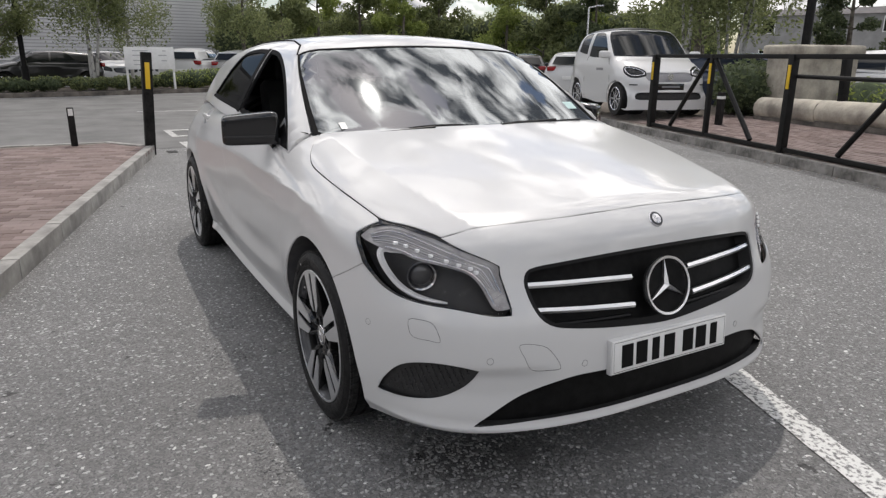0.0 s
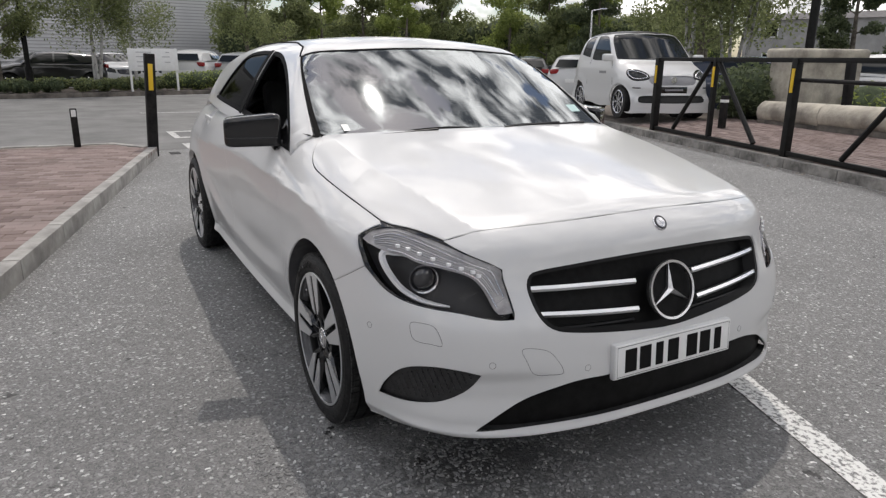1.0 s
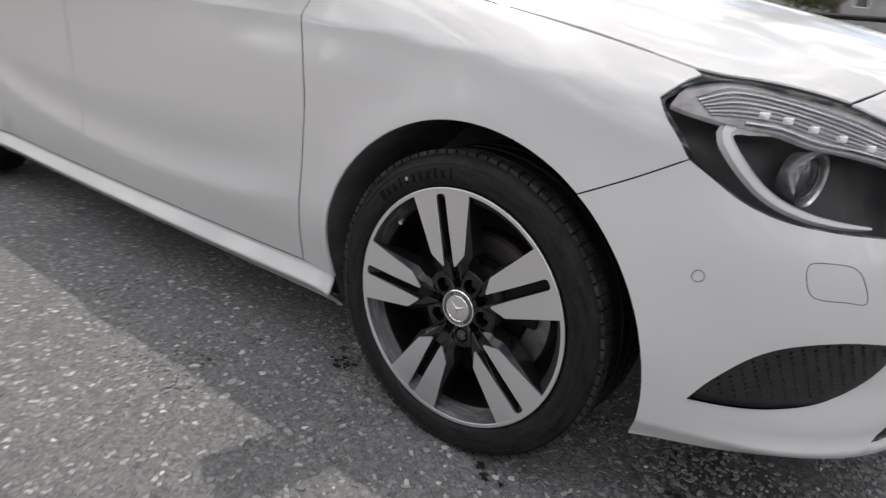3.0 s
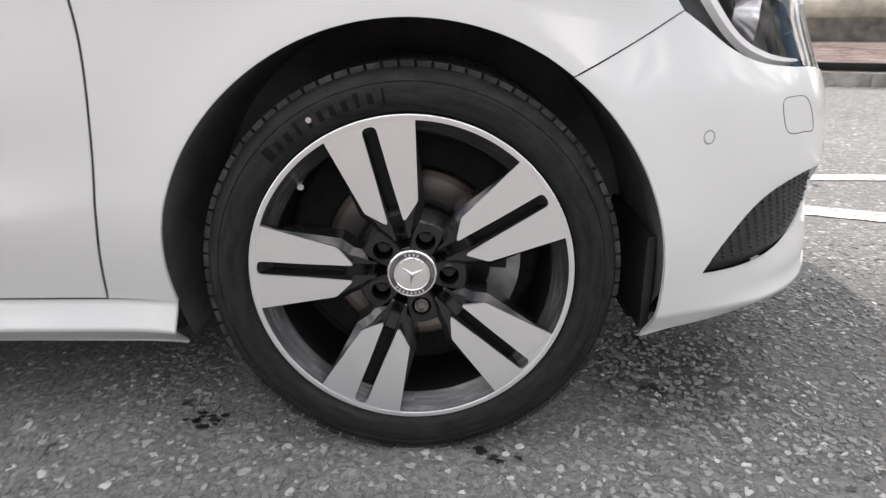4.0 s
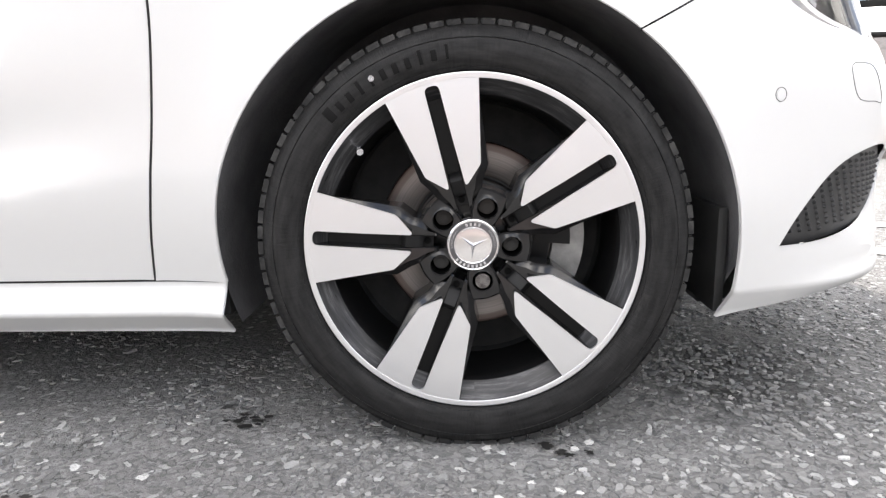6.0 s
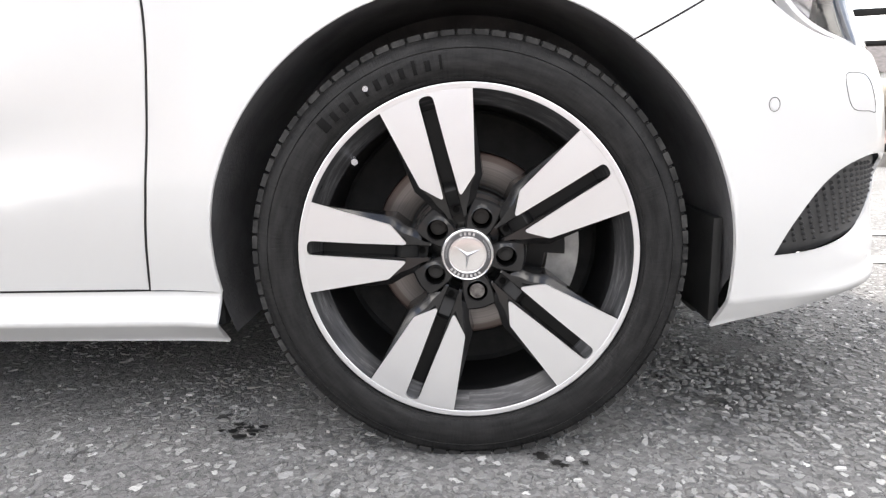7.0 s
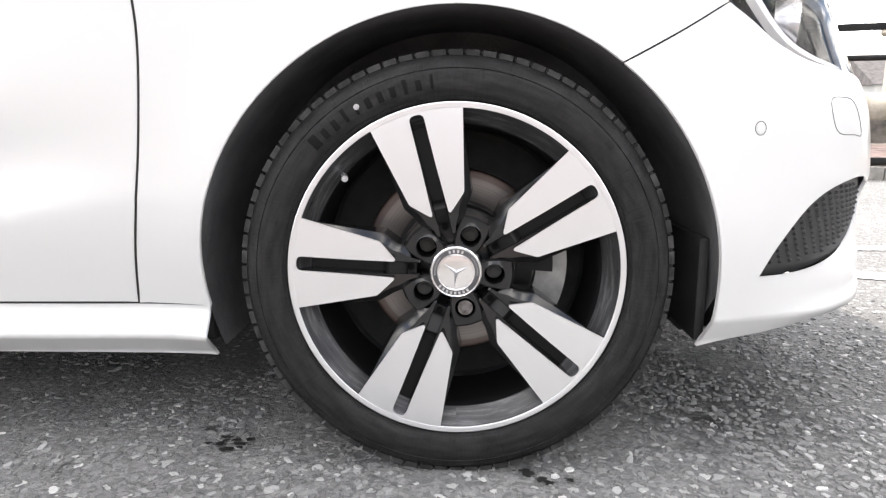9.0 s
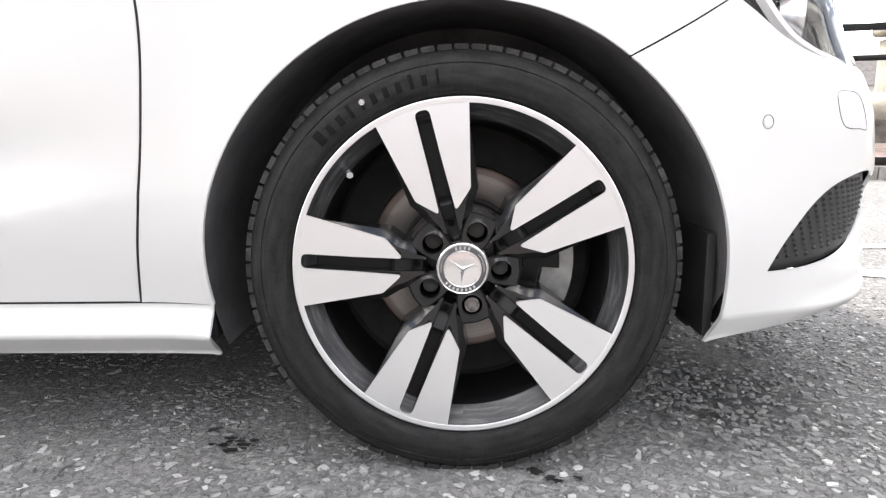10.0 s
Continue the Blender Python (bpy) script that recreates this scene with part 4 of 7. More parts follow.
# door mirrors
def door_mirror(s):
    b = bmesh.new()
    bmesh.ops.create_uvsphere(b, u_segments=40, v_segments=24, radius=1)
    for v in b.verts:
        x, y, z = v.co
        e = .24
        sx, sy, sz = (math.copysign(abs(c)**e, c) for c in (x, y, z))
        v.co = Vector((sx*.065, sy*.116, sz*(.068*(1 + .16*sy) if sz > 0 else .062) + .004))
        if v.co.x < -.02:
            v.co.x = -.02 + (v.co.x + .02)*.35
    b.transform(pose(-.66, -.950, 1.014, 0, 0, -12) if s > 0 else pose(-.72, -.880, 1.010, 0, 0, 58))
    if s < 0:
        b.transform(Matrix.Scale(-1, 4, (0, 1, 0)))
    m = part("door_mirror", b, GLOSS_BLACK, car, "gloss black door mirror")
    if s > 0:
        part("indicator_lens", box((.010, .205, .006), (0, 0, 0), .002, turn=pose(-.66, -.950, 1.014, 0, 0, -12) @ Matrix.Translation((.062, -.004, -.020))), LAMP_DARK, m, "slim dark indicator strip")
    foot = box((.09, .12, .032), (0, 0, 0), .014, turn=Matrix.Translation((-.63, -.845*s, .968)) @ Matrix.Rotation(radians(-8*s), 4, "X"))
    part("mirror_foot", foot, GLOSS_BLACK, m)
    g = box((.004, .20, .10), (-.695, -.950, 1.006) if s > 0 else (-.690, .862, 1.004), .02, turn=Matrix.Rotation(radians(-12 if s > 0 else -58), 4, "Z"))
    part("mirror_glass", g, CHROME, m)
    return m


door_mirror(1)
door_mirror(-1)

# handles: a bar across an oval bowl let into the door
for x, z in HANDLES:
    rings = [on_skin(body_skin, lay_side, oval(x, z, .077*k_, .047*k_, 28), -d_)[0] for k_, d_ in ((1.0, .0005), (.96, .008), (.80, .019), (.5, .026), (.1, .028))]
    c, n = on_skin(body_skin, lay_side, np.array([(x, z)]), .0)
    for s in (1, -1):
        b = bmesh.new()
        vs = [[b.verts.new((q[0], q[1]*s, q[2])) for q in ring_] for ring_ in rings]
        for r0, r1 in zip(vs, vs[1:]):
            for i in range(28):
                b.faces.new((r0[i], r0[(i + 1) % 28], r1[(i + 1) % 28], r1[i]))
        b.faces.new(vs[-1])
        y0 = c[0, 1]*s
        h = part("door_handle", box((.185, .016, .028), (x - .006, y0 - .012*s, z - .006), .0078, turn=Matrix.Rotation(radians(2), 4, "Y"), seg=3), PAINT, car, "white bar handle over an oval recess")
        part("handle_recess", b, PAINT, h)
        for e in (-.086, .062):
            part("handle_post", box((.026, .026, .024), (x + e, y0 + .002*s, z - .006), .007), PAINT, h)

# interior: dashboard, seats, wheel
b = bmesh.new()
box((.55, 1.40, .30), (-.72, 0, .90), .08, bm=b, seg=3)
part("dashboard", b, INTERIOR, car)
for y in (-.37, .37):
    st = part("seat", box((.52, .50, .16), (-1.45, y, .58), .06, seg=3), INTERIOR, car)
    part("seat_back", box((.13, .48, .62), (-1.75, y, .88), .055, turn=Matrix.Rotation(radians(-14), 4, "Y"), seg=3), INTERIOR, st)
    part("headrest", box((.09, .26, .17), (-1.86, y, 1.22), .04, seg=3), INTERIOR, st)
part("rear_bench", box((.14, 1.25, .55), (-2.55, 0, .90), .06, turn=Matrix.Rotation(radians(-18), 4, "Y")), INTERIOR, car)
sw = revolve([(.178 + .014*math.cos(a*math.pi/4), .014*math.sin(a*math.pi/4)) for a in range(8)], 40, closed=True)
box((.34, .02, .06), (0, 0, 0), .008, bm=sw)
sw.transform(pose(-1.02, -.37, .98, 0, 0, 0) @ Matrix.Rotation(radians(-24), 4, "Y") @ Matrix.Rotation(radians(90), 4, "Z"))
part("steering_wheel", sw, INTERIOR, car)
part("rear_view_mirror", box((.03, .20, .05), (-.86, 0, 1.31), .014), INTERIOR, car)
part("tax_disc", box((.002, .07, .045), (-.425, -.60, 1.040), 0, turn=Matrix.Rotation(radians(-60), 4, "Y")), PLATE, car, "small white paper tag behind the screen")
STICKER = material("sticker_green", (0.45, 0.62, 0.60), 0.5)
part("sticker", box((.002, .11, .06), (-.50, .60, 1.085), 0, turn=Matrix.Rotation(radians(-60), 4, "Y")), STICKER, car, "pale green sticker behind the screen")
part("paper", box((.20, .30, .002), (-.52, .36, 1.058), 0), PLATE, car, "white sheet on the dashboard")
for pts in ([(-.372, -.62, .972), (-.318, -.45, .982), (-.268, -.22, .996), (-.238, .02, 1.006)], [(-.250, -.05, 1.012), (-.262, .16, 1.018), (-.30, .38, 1.02), (-.36, .56, 1.015)]):
    q, nn = on_skin(cabin_skin, lay_roll, np.array([roll(*p) for p in pts]), .012)
    w_ = part("wiper", tube(q, .008, 8), SATIN_BLACK, car)
    part("wiper_arm", tube([q[0] + np.array((.05, 0, -.03)), (q[0] + q[1])/2 + np.array((.012, 0, .006)), q[2] + np.array((.004, 0, .010))], .006, 8), SATIN_BLACK, w_)
for s in (1, -1):
    q, nn = on_skin(cabin_skin, lay_roll, outline([roll(x, -y*s, z) + (0,) for x, y, z in ((-.985, .632, 1.325), (-1.10, .585, 1.372), (-1.3, .555, 1.40), (-1.8, .545, 1.41), (-2.5, .535, 1.37))], .05, closed=False), .0)
    part("roof_moulding", tube(q, .0045, 8), STRIP_BLACK, car, "black strip along the roof")


# ---- wheels ----
def machined():
    m = material("machined_alloy", (0.79, 0.795, 0.81), 0.34, 0.92)
    n, l, p = nodes_of(m)
    tc = n.new("ShaderNodeTexCoord")
    sep = n.new("ShaderNodeVectorMath")
    sep.operation = "MULTIPLY"
    sep.inputs[1].default_value = (1, 0, 1)
    ln = n.new("ShaderNodeVectorMath")
    ln.operation = "LENGTH"
    no = n.new("ShaderNodeTexNoise")
    no.noise_dimensions = "1D"
    no.inputs["Scale"].default_value = 900
    no.inputs["Detail"].default_value = 2
    k = n.new("ShaderNodeBump")
    k.inputs["Strength"].default_value = 0.10
    k.inputs["Distance"].default_value = 0.001
    l.new(tc.outputs["Object"], sep.inputs[0])
    l.new(sep.outputs["Vector"], ln.inputs[0])
    l.new(ln.outputs["Value"], no.inputs["W"])
    l.new(no.outputs["Fac"], k.inputs["Height"])
    l.new(k.outputs["Normal"], p.inputs["Normal"])
    return m


ALLOY = machined()
def disc_steel():
    m = material("brake_disc", (0.30, 0.26, 0.24), 0.38, 0.75)
    n, l, p = nodes_of(m)
    tc = n.new("ShaderNodeTexCoord")
    sep = n.new("ShaderNodeVectorMath")
    sep.operation = "MULTIPLY"
    sep.inputs[1].default_value = (1, 0, 1)
    ln = n.new("ShaderNodeVectorMath")
    ln.operation = "LENGTH"
    no = n.new("ShaderNodeTexNoise")
    no.noise_dimensions = "1D"
    no.inputs["Scale"].default_value = 420
    no.inputs["Detail"].default_value = 3
    span = n.new("ShaderNodeMapRange")
    span.inputs["From Min"].default_value, span.inputs["From Max"].default_value = 0.085, 0.150
    r = n.new("ShaderNodeValToRGB")
    e = r.color_ramp.elements
    e[0].position, e[1].position = 0.0, 1.0
    e[0].color, e[1].color = (0.03, 0.024, 0.022, 1), (0.055, 0.034, 0.028, 1)
    for pos, c in ((0.16, (0.07, 0.05, 0.043)), (0.22, (0.24, 0.22, 0.21)), (0.74, (0.27, 0.245, 0.235)), (0.79, (0.135, 0.112, 0.102)), (0.88, (0.12, 0.096, 0.088)), (0.92, (0.06, 0.04, 0.034))):
        x = e.new(pos)
        x.color = (*c, 1)
    shade = n.new("ShaderNodeMapRange")
    shade.inputs["To Min"].default_value, shade.inputs["To Max"].default_value = 0.72, 1.32
    mx = n.new("ShaderNodeMixRGB")
    mx.blend_type = "MULTIPLY"
    mx.inputs["Fac"].default_value = 1.0
    k = n.new("ShaderNodeBump")
    k.inputs["Strength"].default_value = 0.2
    k.inputs["Distance"].default_value = 0.001
    l.new(tc.outputs["Object"], sep.inputs[0])
    l.new(sep.outputs["Vector"], ln.inputs[0])
    l.new(ln.outputs["Value"], no.inputs["W"])
    l.new(ln.outputs["Value"], span.inputs["Value"])
    l.new(span.outputs["Result"], r.inputs["Fac"])
    l.new(no.outputs["Fac"], shade.inputs["Value"])
    l.new(r.outputs["Color"], mx.inputs["Color1"])
    l.new(shade.outputs["Result"], mx.inputs["Color2"])
    l.new(mx.outputs["Color"], p.inputs["Base Color"])
    l.new(no.outputs["Fac"], k.inputs["Height"])
    l.new(k.outputs["Normal"], p.inputs["Normal"])
    return m


def barrel_lacquer():
    """Dark lacquered metal with scuffs that run round the rim."""
    m = material("barrel_lacquer", (0.09, 0.09, 0.093), 0.3, 0.55)
    n, l, p = nodes_of(m)
    tc = n.new("ShaderNodeTexCoord")
    sep = n.new("ShaderNodeSeparateXYZ")
    ang = n.new("ShaderNodeMath")
    ang.operation = "ARCTAN2"
    ring = n.new("ShaderNodeCombineXYZ")
    l.new(tc.outputs["Object"], sep.inputs["Vector"])
    l.new(sep.outputs["X"], ang.inputs[0])
    l.new(sep.outputs["Z"], ang.inputs[1])
    l.new(ang.outputs["Value"], ring.inputs["X"])
    l.new(sep.outputs["Y"], ring.inputs["Y"])
    mp = n.new("ShaderNodeMapping")
    mp.inputs["Scale"].default_value = (3.0, 150.0, 1.0)
    no = n.new("ShaderNodeTexNoise")
    no.inputs["Scale"].default_value = 1.0
    no.inputs["Detail"].default_value = 7
    no.inputs["Roughness"].default_value = 0.7
    l.new(ring.outputs["Vector"], mp.inputs["Vector"])
    l.new(mp.outputs["Vector"], no.inputs["Vector"])
    r = n.new("ShaderNodeValToRGB")
    r.color_ramp.elements[0].position, r.color_ramp.elements[0].color = 0.30, (0.040, 0.040, 0.042, 1)
    r.color_ramp.elements[1].position, r.color_ramp.elements[1].color = 0.72, (0.20, 0.20, 0.205, 1)
    mid = r.color_ramp.elements.new(0.52)
    mid.color = (0.075, 0.075, 0.078, 1)
    l.new(no.outputs["Fac"], r.inputs["Fac"])
    l.new(r.outputs["Color"], p.inputs["Base Color"])
    q = n.new("ShaderNodeMapRange")
    q.inputs["To Min"].default_value, q.inputs["To Max"].default_value = 0.16, 0.5
    l.new(no.outputs["Fac"], q.inputs["Value"])
    l.new(q.outputs["Result"], p.inputs["Roughness"])
    return m


DISC = disc_steel()
CALIPER = vary(material("cast_metal", (0.28, 0.28, 0.28), 0.42, 0.6), (0.22, 0.22, 0.22), (0.36, 0.355, 0.35), 26, bump=0.06)
WHEEL_BLACK = material("wheel_black", (0.013, 0.0128, 0.0132), 0.13, 0.0, Specular_IOR_Level=0.5)
BARREL = barrel_lacquer()
HUB_BLACK = material("hub_black", (0.015, 0.0148, 0.0152), 0.13, 0.0, Specular_IOR_Level=0.42)
WEB_BLACK = material("web_black", (0.010, 0.010, 0.0103), 0.42, 0.0, Specular_IOR_Level=0.22)
WELL_BLACK = material("well_black", (0.006, 0.006, 0.006), 0.9, 0.0, Specular_IOR_Level=0.0)
SPOKE_PHASE = 32.0


def tread_tyre(parent):
    prof = [(.2375, .085), (.2476, .098), (.2520, .1066), (.2585, .1112), (.266, .1136), (.276, .1146), (.287, .1136), (.296, .1110), (.3035, .1068), (.3095, .1010), (.3142, .0930), (.3165, .080)]
    full = [(r, -y) for r, y in prof]
    tread = []
    for y0 in (-.066, -.022, .022, .066):
        tread += [(.3180, y0 - .006), (.3105, y0 - .005), (.3105, y0 + .005), (.3180, y0 + .006)]
    full += [(.3178, -.074)] + tread + [(.3178, .074)] + [(r, y) for r, y in prof[::-1]]
    tyre = part("tyre", revolve(full, 160, closed=False), SIDEWALL, parent, "black low-profile tyre", sharp=50)
    # shoulder blocks
    b = bmesh.new()
    for side in (-1, 1):
        for i in range(84):
            a = 2*math.pi*i/84
            for (r0, r1, y0, y1, w) in ((.3118, .3196, .091, .0990, .0094), (.311, .3196, .070, .090, .0094)):
                vs = []
                for r, y in ((r0, y1 if r0 < .310 else y1), (r1, y1 - (.009 if r0 < .310 else 0)), (r1, y0), (r0 + .004, y0)):
                    for sgn in (-1, 1):
                        t = a + sgn*w/r + (.006 if y0 < .09 else 0)
                        vs.append(b.verts.new((r*math.cos(t), side*y, r*math.sin(t))))
                for q in ((0, 2, 3, 1), (2, 4, 5, 3), (4, 6, 7, 5), (0, 6, 4, 2), (1, 3, 5, 7)):
                    b.faces.new([vs[k] for k in q])
    part("tread", b, DUSTY_RUBBER, tyre)["kind"] = "stuff"
    for r, y in ((.2552, -.1092), (.2938, -.1121)):
        part("sidewall_rib", revolve([(r - .0010, y + .0008), (r, y - .0007), (r + .0010, y + .0008)], 120), SIDEWALL, tyre)
    # raised lettering as plain bars
    for i, wid in enumerate((9, 6, 6, 4, 3, 6, 6, 6, 4, 6, 3)):
        a = radians(SPOKE_PHASE + 104 - i*3.9)
        bb = box((wid*.0014, .0014, .0205 if i in (0, 3, 8, 10) else .0150), (0, 0, 0), .0005)
        bb.transform(Matrix.Rotation(-a + radians(90), 4, "Y") @ Matrix.Translation((0, -.1145, .2765 if i in (0, 3, 8, 10) else .2745)))
        part("letter_bar", bb, LETTER, tyre)
    for a, r in ((120, .278),):
        dot = cyl(.0042, .004, (r*math.cos(radians(a)), -.1135, r*math.sin(radians(a))), "y", 12)
        part("tyre_mark", dot, SILVER, tyre)
    return tyre


def sidewall_rubber():
    """Black rubber with dull scuffs drawn out round the wheel and fine radial wrinkles."""
    m = material("sidewall_rubber", (0.012, 0.012, 0.012), 0.6, Specular_IOR_Level=0.20)
    n, l, p = nodes_of(m)
    tc = n.new("ShaderNodeTexCoord")
    sep = n.new("ShaderNodeSeparateXYZ")
    ang = n.new("ShaderNodeMath")
    ang.operation = "ARCTAN2"
    flat = n.new("ShaderNodeVectorMath")
    flat.operation = "MULTIPLY"
    flat.inputs[1].default_value = (1, 0, 1)
    ln = n.new("ShaderNodeVectorMath")
    ln.operation = "LENGTH"
    ring = n.new("ShaderNodeCombineXYZ")
    l.new(tc.outputs["Object"], sep.inputs["Vector"])
    l.new(tc.outputs["Object"], flat.inputs[0])
    l.new(flat.outputs["Vector"], ln.inputs[0])
    l.new(sep.outputs["X"], ang.inputs[0])
    l.new(sep.outputs["Z"], ang.inputs[1])
    l.new(ang.outputs["Value"], ring.inputs["X"])
    l.new(ln.outputs["Value"], ring.inputs["Y"])

    def streak(scale, detail):
        mp = n.new("ShaderNodeMapping")
        mp.inputs["Scale"].default_value = scale
        no = n.new("ShaderNodeTexNoise")
        no.inputs["Scale"].default_value = 1.0
        no.inputs["Detail"].default_value = detail
        no.inputs["Roughness"].default_value = 0.65
        l.new(ring.outputs["Vector"], mp.inputs["Vector"])
        l.new(mp.outputs["Vector"], no.inputs["Vector"])
        return no
    scuff, wrinkle = streak((5, 90, 1), 8), streak((70, 26, 1), 6)
    r = n.new("ShaderNodeValToRGB")
    r.color_ramp.elements[0].position, r.color_ramp.elements[0].color = 0.32, (0.0050, 0.0050, 0.0052, 1)
    r.color_ramp.elements[1].position, r.color_ramp.elements[1].color = 0.76, (0.025, 0.0246, 0.0247, 1)
    l.new(scuff.outputs["Fac"], r.inputs["Fac"])
    l.new(r.outputs["Color"], p.inputs["Base Color"])
    q = n.new("ShaderNodeMapRange")
    q.inputs["From Min"].default_value, q.inputs["From Max"].default_value = 0.3, 0.7
    q.inputs["To Min"].default_value, q.inputs["To Max"].default_value = 0.36, 0.74
    l.new(wrinkle.outputs["Fac"], q.inputs["Value"])
    l.new(q.outputs["Result"], p.inputs["Roughness"])
    k = n.new("ShaderNodeBump")
    k.inputs["Strength"].default_value = 0.35
    k.inputs["Distance"].default_value = 0.003
    l.new(wrinkle.outputs["Fac"], k.inputs["Height"])
    l.new(k.outputs["Normal"], p.inputs["Normal"])
    return m


SIDEWALL = sidewall_rubber()
DUSTY_RUBBER = vary(material("dusty_rubber", (0.03, 0.03, 0.03), 0.8), (0.006, 0.006, 0.006), (0.038, 0.037, 0.036), 34, detail=8, low=0.42, high=0.66, bump=0.3, bump_scale=200, distance=0.003)
LETTER = material("lettering_rubber", (0.0045, 0.0045, 0.0045), 0.6, Specular_IOR_Level=0.12)


def road_wheel(m, label):
    w = thing("road_wheel", m, label, "wheel")
    w.parent = car
    tread_tyre(w)
    rim = part("rim", revolve([(.2394, -.1040), (.2396, -.1090), (.2402, -.1096), (.2468, -.1100), (.2481, -.1092), (.2487, -.1060), (.2420, -.098)], 128, closed=True), ALLOY, w, "diamond-cut five-twin-spoke alloy rim, black inside")
    part("barrel_edge", revolve([(.2400, -.1088), (.2388, -.1060), (.2222, -.0862), (.2180, -.0800)], 128), BARREL, rim, "grey scuffed inner edge of the rim")
    part("barrel", revolve([(.2180, -.0800), (.2165, -.0770), (.2150, -.060), (.213, -.020), (.212, .02), (.212, .09), (.235, .105)], 128), SATIN_BLACK, rim)
    face = [(.2435, 0), (.2418, .0290), (.2405, .0405), (.2372, .0560), (.2340, .0684), (.1160, .0412), (.1130, .0393), (.0952, .0204), (.0918, .0166), (.0906, .0144), (.0914, .0127), (.0940, .0120), (.16, .0108), (.2280, .0106), (.2318, .0098), (.2343, .0076), (.2356, .0045), (.2360, 0)]

    def front(u):
        return -.1094 + .0030*max(0, (.24 - u)/.15)**1.4

    for k in range(5):
        a = radians(SPOKE_PHASE + 72*k)
        ca, sa = math.cos(a), math.sin(a)
        to = lambda u, v, y: (u*ca - v*sa, y, u*sa + v*ca)
        for s in (1, -1):
            b = bmesh.new()
            # the cut face, slightly proud of the black casting
            n = len(face)
            fr = [b.verts.new(to(u, v*s, front(u))) for u, v in face]
            bk = [b.verts.new(to(u, v*s, front(u) + .0035)) for u, v in face]
            b.faces.new(fr)
            for i in range(n):
                j = (i + 1) % n
                b.faces.new((fr[i], bk[i], bk[j], fr[j]))
            part("spoke", b, ALLOY, rim, sharp=20)
            b = bmesh.new()
            casting = [(.2400, .0100), (.2375, .0420), (.2318, .0695), (.205, .0620), (.1150, .0424), (.095, .0290), (.080, .0235), (.068, .0165), (.055, .0125), (.055, .0085), (.16, .0100)]
            fr = [b.verts.new(to(u + (.15 - u)*.022, (v + (.030 - v)*.05)*s, front(u) + .003 + (.017*max(0, (.094 - u)/.04) if u < .094 else 0))) for u, v in casting]
            fade = [min(1, max(0, (.175 - u)/.06)) if v > .02 else 0 for u, v in casting]
            md = [b.verts.new(to(u - .005*w_, (v + .0085*w_)*s, front(u) + .0045 + .0095*w_ + (.017*max(0, (.094 - u)/.04) if u < .094 else 0))) for (u, v), w_ in zip(casting, fade)]
            bk = [b.verts.new(to(u - .006*w_, (v*(1 if w_ else .9) + .011*w_)*s, front(u) + .050)) for (u, v), w_ in zip(casting, fade)]
            b.faces.new(fr)
            b.faces.new(bk[::-1])
            for r0, r1 in ((fr, md), (md, bk)):
                for i in range(len(casting)):
                    j = (i + 1) % len(casting)
                    b.faces.new((r0[i], r1[i], r1[j], r0[j]))
            part("spoke_casting", b, WHEEL_BLACK, rim, sharp=25)
        # web at the bottom of the slot
        b = bmesh.new()
        web = [(.2375, -.013), (.2375, .013), (.06, .013), (.06, -.013)]
        fr = [b.verts.new(to(u, v, front(u) + .030)) for u, v in web]
        bk = [b.verts.new(to(u, v, front(u) + .046)) for u, v in web]
        b.faces.new(fr)
        for i in range(4):
            j = (i + 1) % 4
            b.faces.new((fr[i], bk[i], bk[j], fr[j]))
        part("spoke_web", b, WEB_BLACK, rim)
        b = bmesh.new()
        pad = [[b.verts.new(to(u, v, front(u) + d)) for v in (-.0085, -.0065, .0065, .0085)] for u, d in ((.072, .031), (.076, .020), (.098, .0110), (.104, .0150), (.110, .031))]
        for r0, r1 in zip(pad, pad[1:]):
            for i in range(3):
                b.faces.new((r0[i], r0[i+1], r1[i+1], r1[i]))
        part("web_pad", b, WEB_BLACK, rim, sharp=50)
        part("web_hole", cyl(.0050, .003, to(.068, 0, front(.068) + .0290), "y", 16), WELL_BLACK, rim)
        # boss between the arms, with the bolt deep in its well
        c = radians(SPOKE_PHASE + 36 + 72*k)
        cc, sc = math.cos(c), math.sin(c)
        at = lambda u, v, y: (u*cc - v*sc, y, u*sc + v*cc)
        edge = outline([(.030, -.0135), (.044, -.0205, 1), (.0665, -.0235), (.0835, -.0225, 1), (.0865, 0), (.0835, .0225, 1), (.0665, .0235), (.044, .0205, 1), (.030, .0135)], .006)
        u0 = .0575
        turns = [math.atan2(q[1], q[0] - u0) for q in edge]
        b = bmesh.new()
        rings = []
        for grow, y in (("hole", -.040), ("hole", -.0885), ("lip", -.0905), ("lip2", -.0900), (.90, -.0890), (1.0, -.0858), (1.08, -.062), (1.10, -.040)):
            if grow in ("hole", "lip", "lip2"):
                r_ = {"hole": .0148, "lip": .0158, "lip2": .0172}[grow]
                rings.append([b.verts.new(at(u0 + r_*math.cos(t_), r_*math.sin(t_), y)) for t_ in turns])
            else:
                rings.append([b.verts.new(at(u0 + (q[0] - u0)*grow, q[1]*grow, y)) for q in edge])
        for p_, q_ in zip(rings, rings[1:]):
            for i in range(len(edge)):
                j = (i + 1) % len(edge)
                b.faces.new((p_[i], p_[j], q_[j], q_[i]))
        b.faces.new(rings[0])
        part("bolt_well", b, HUB_BLACK, rim, sharp=24)
        # black insert added so the well reads as deep shade without reflections
        sleeve = revolve([(.0147, -.0880), (.0145, -.041), (0, -.041)], 32)
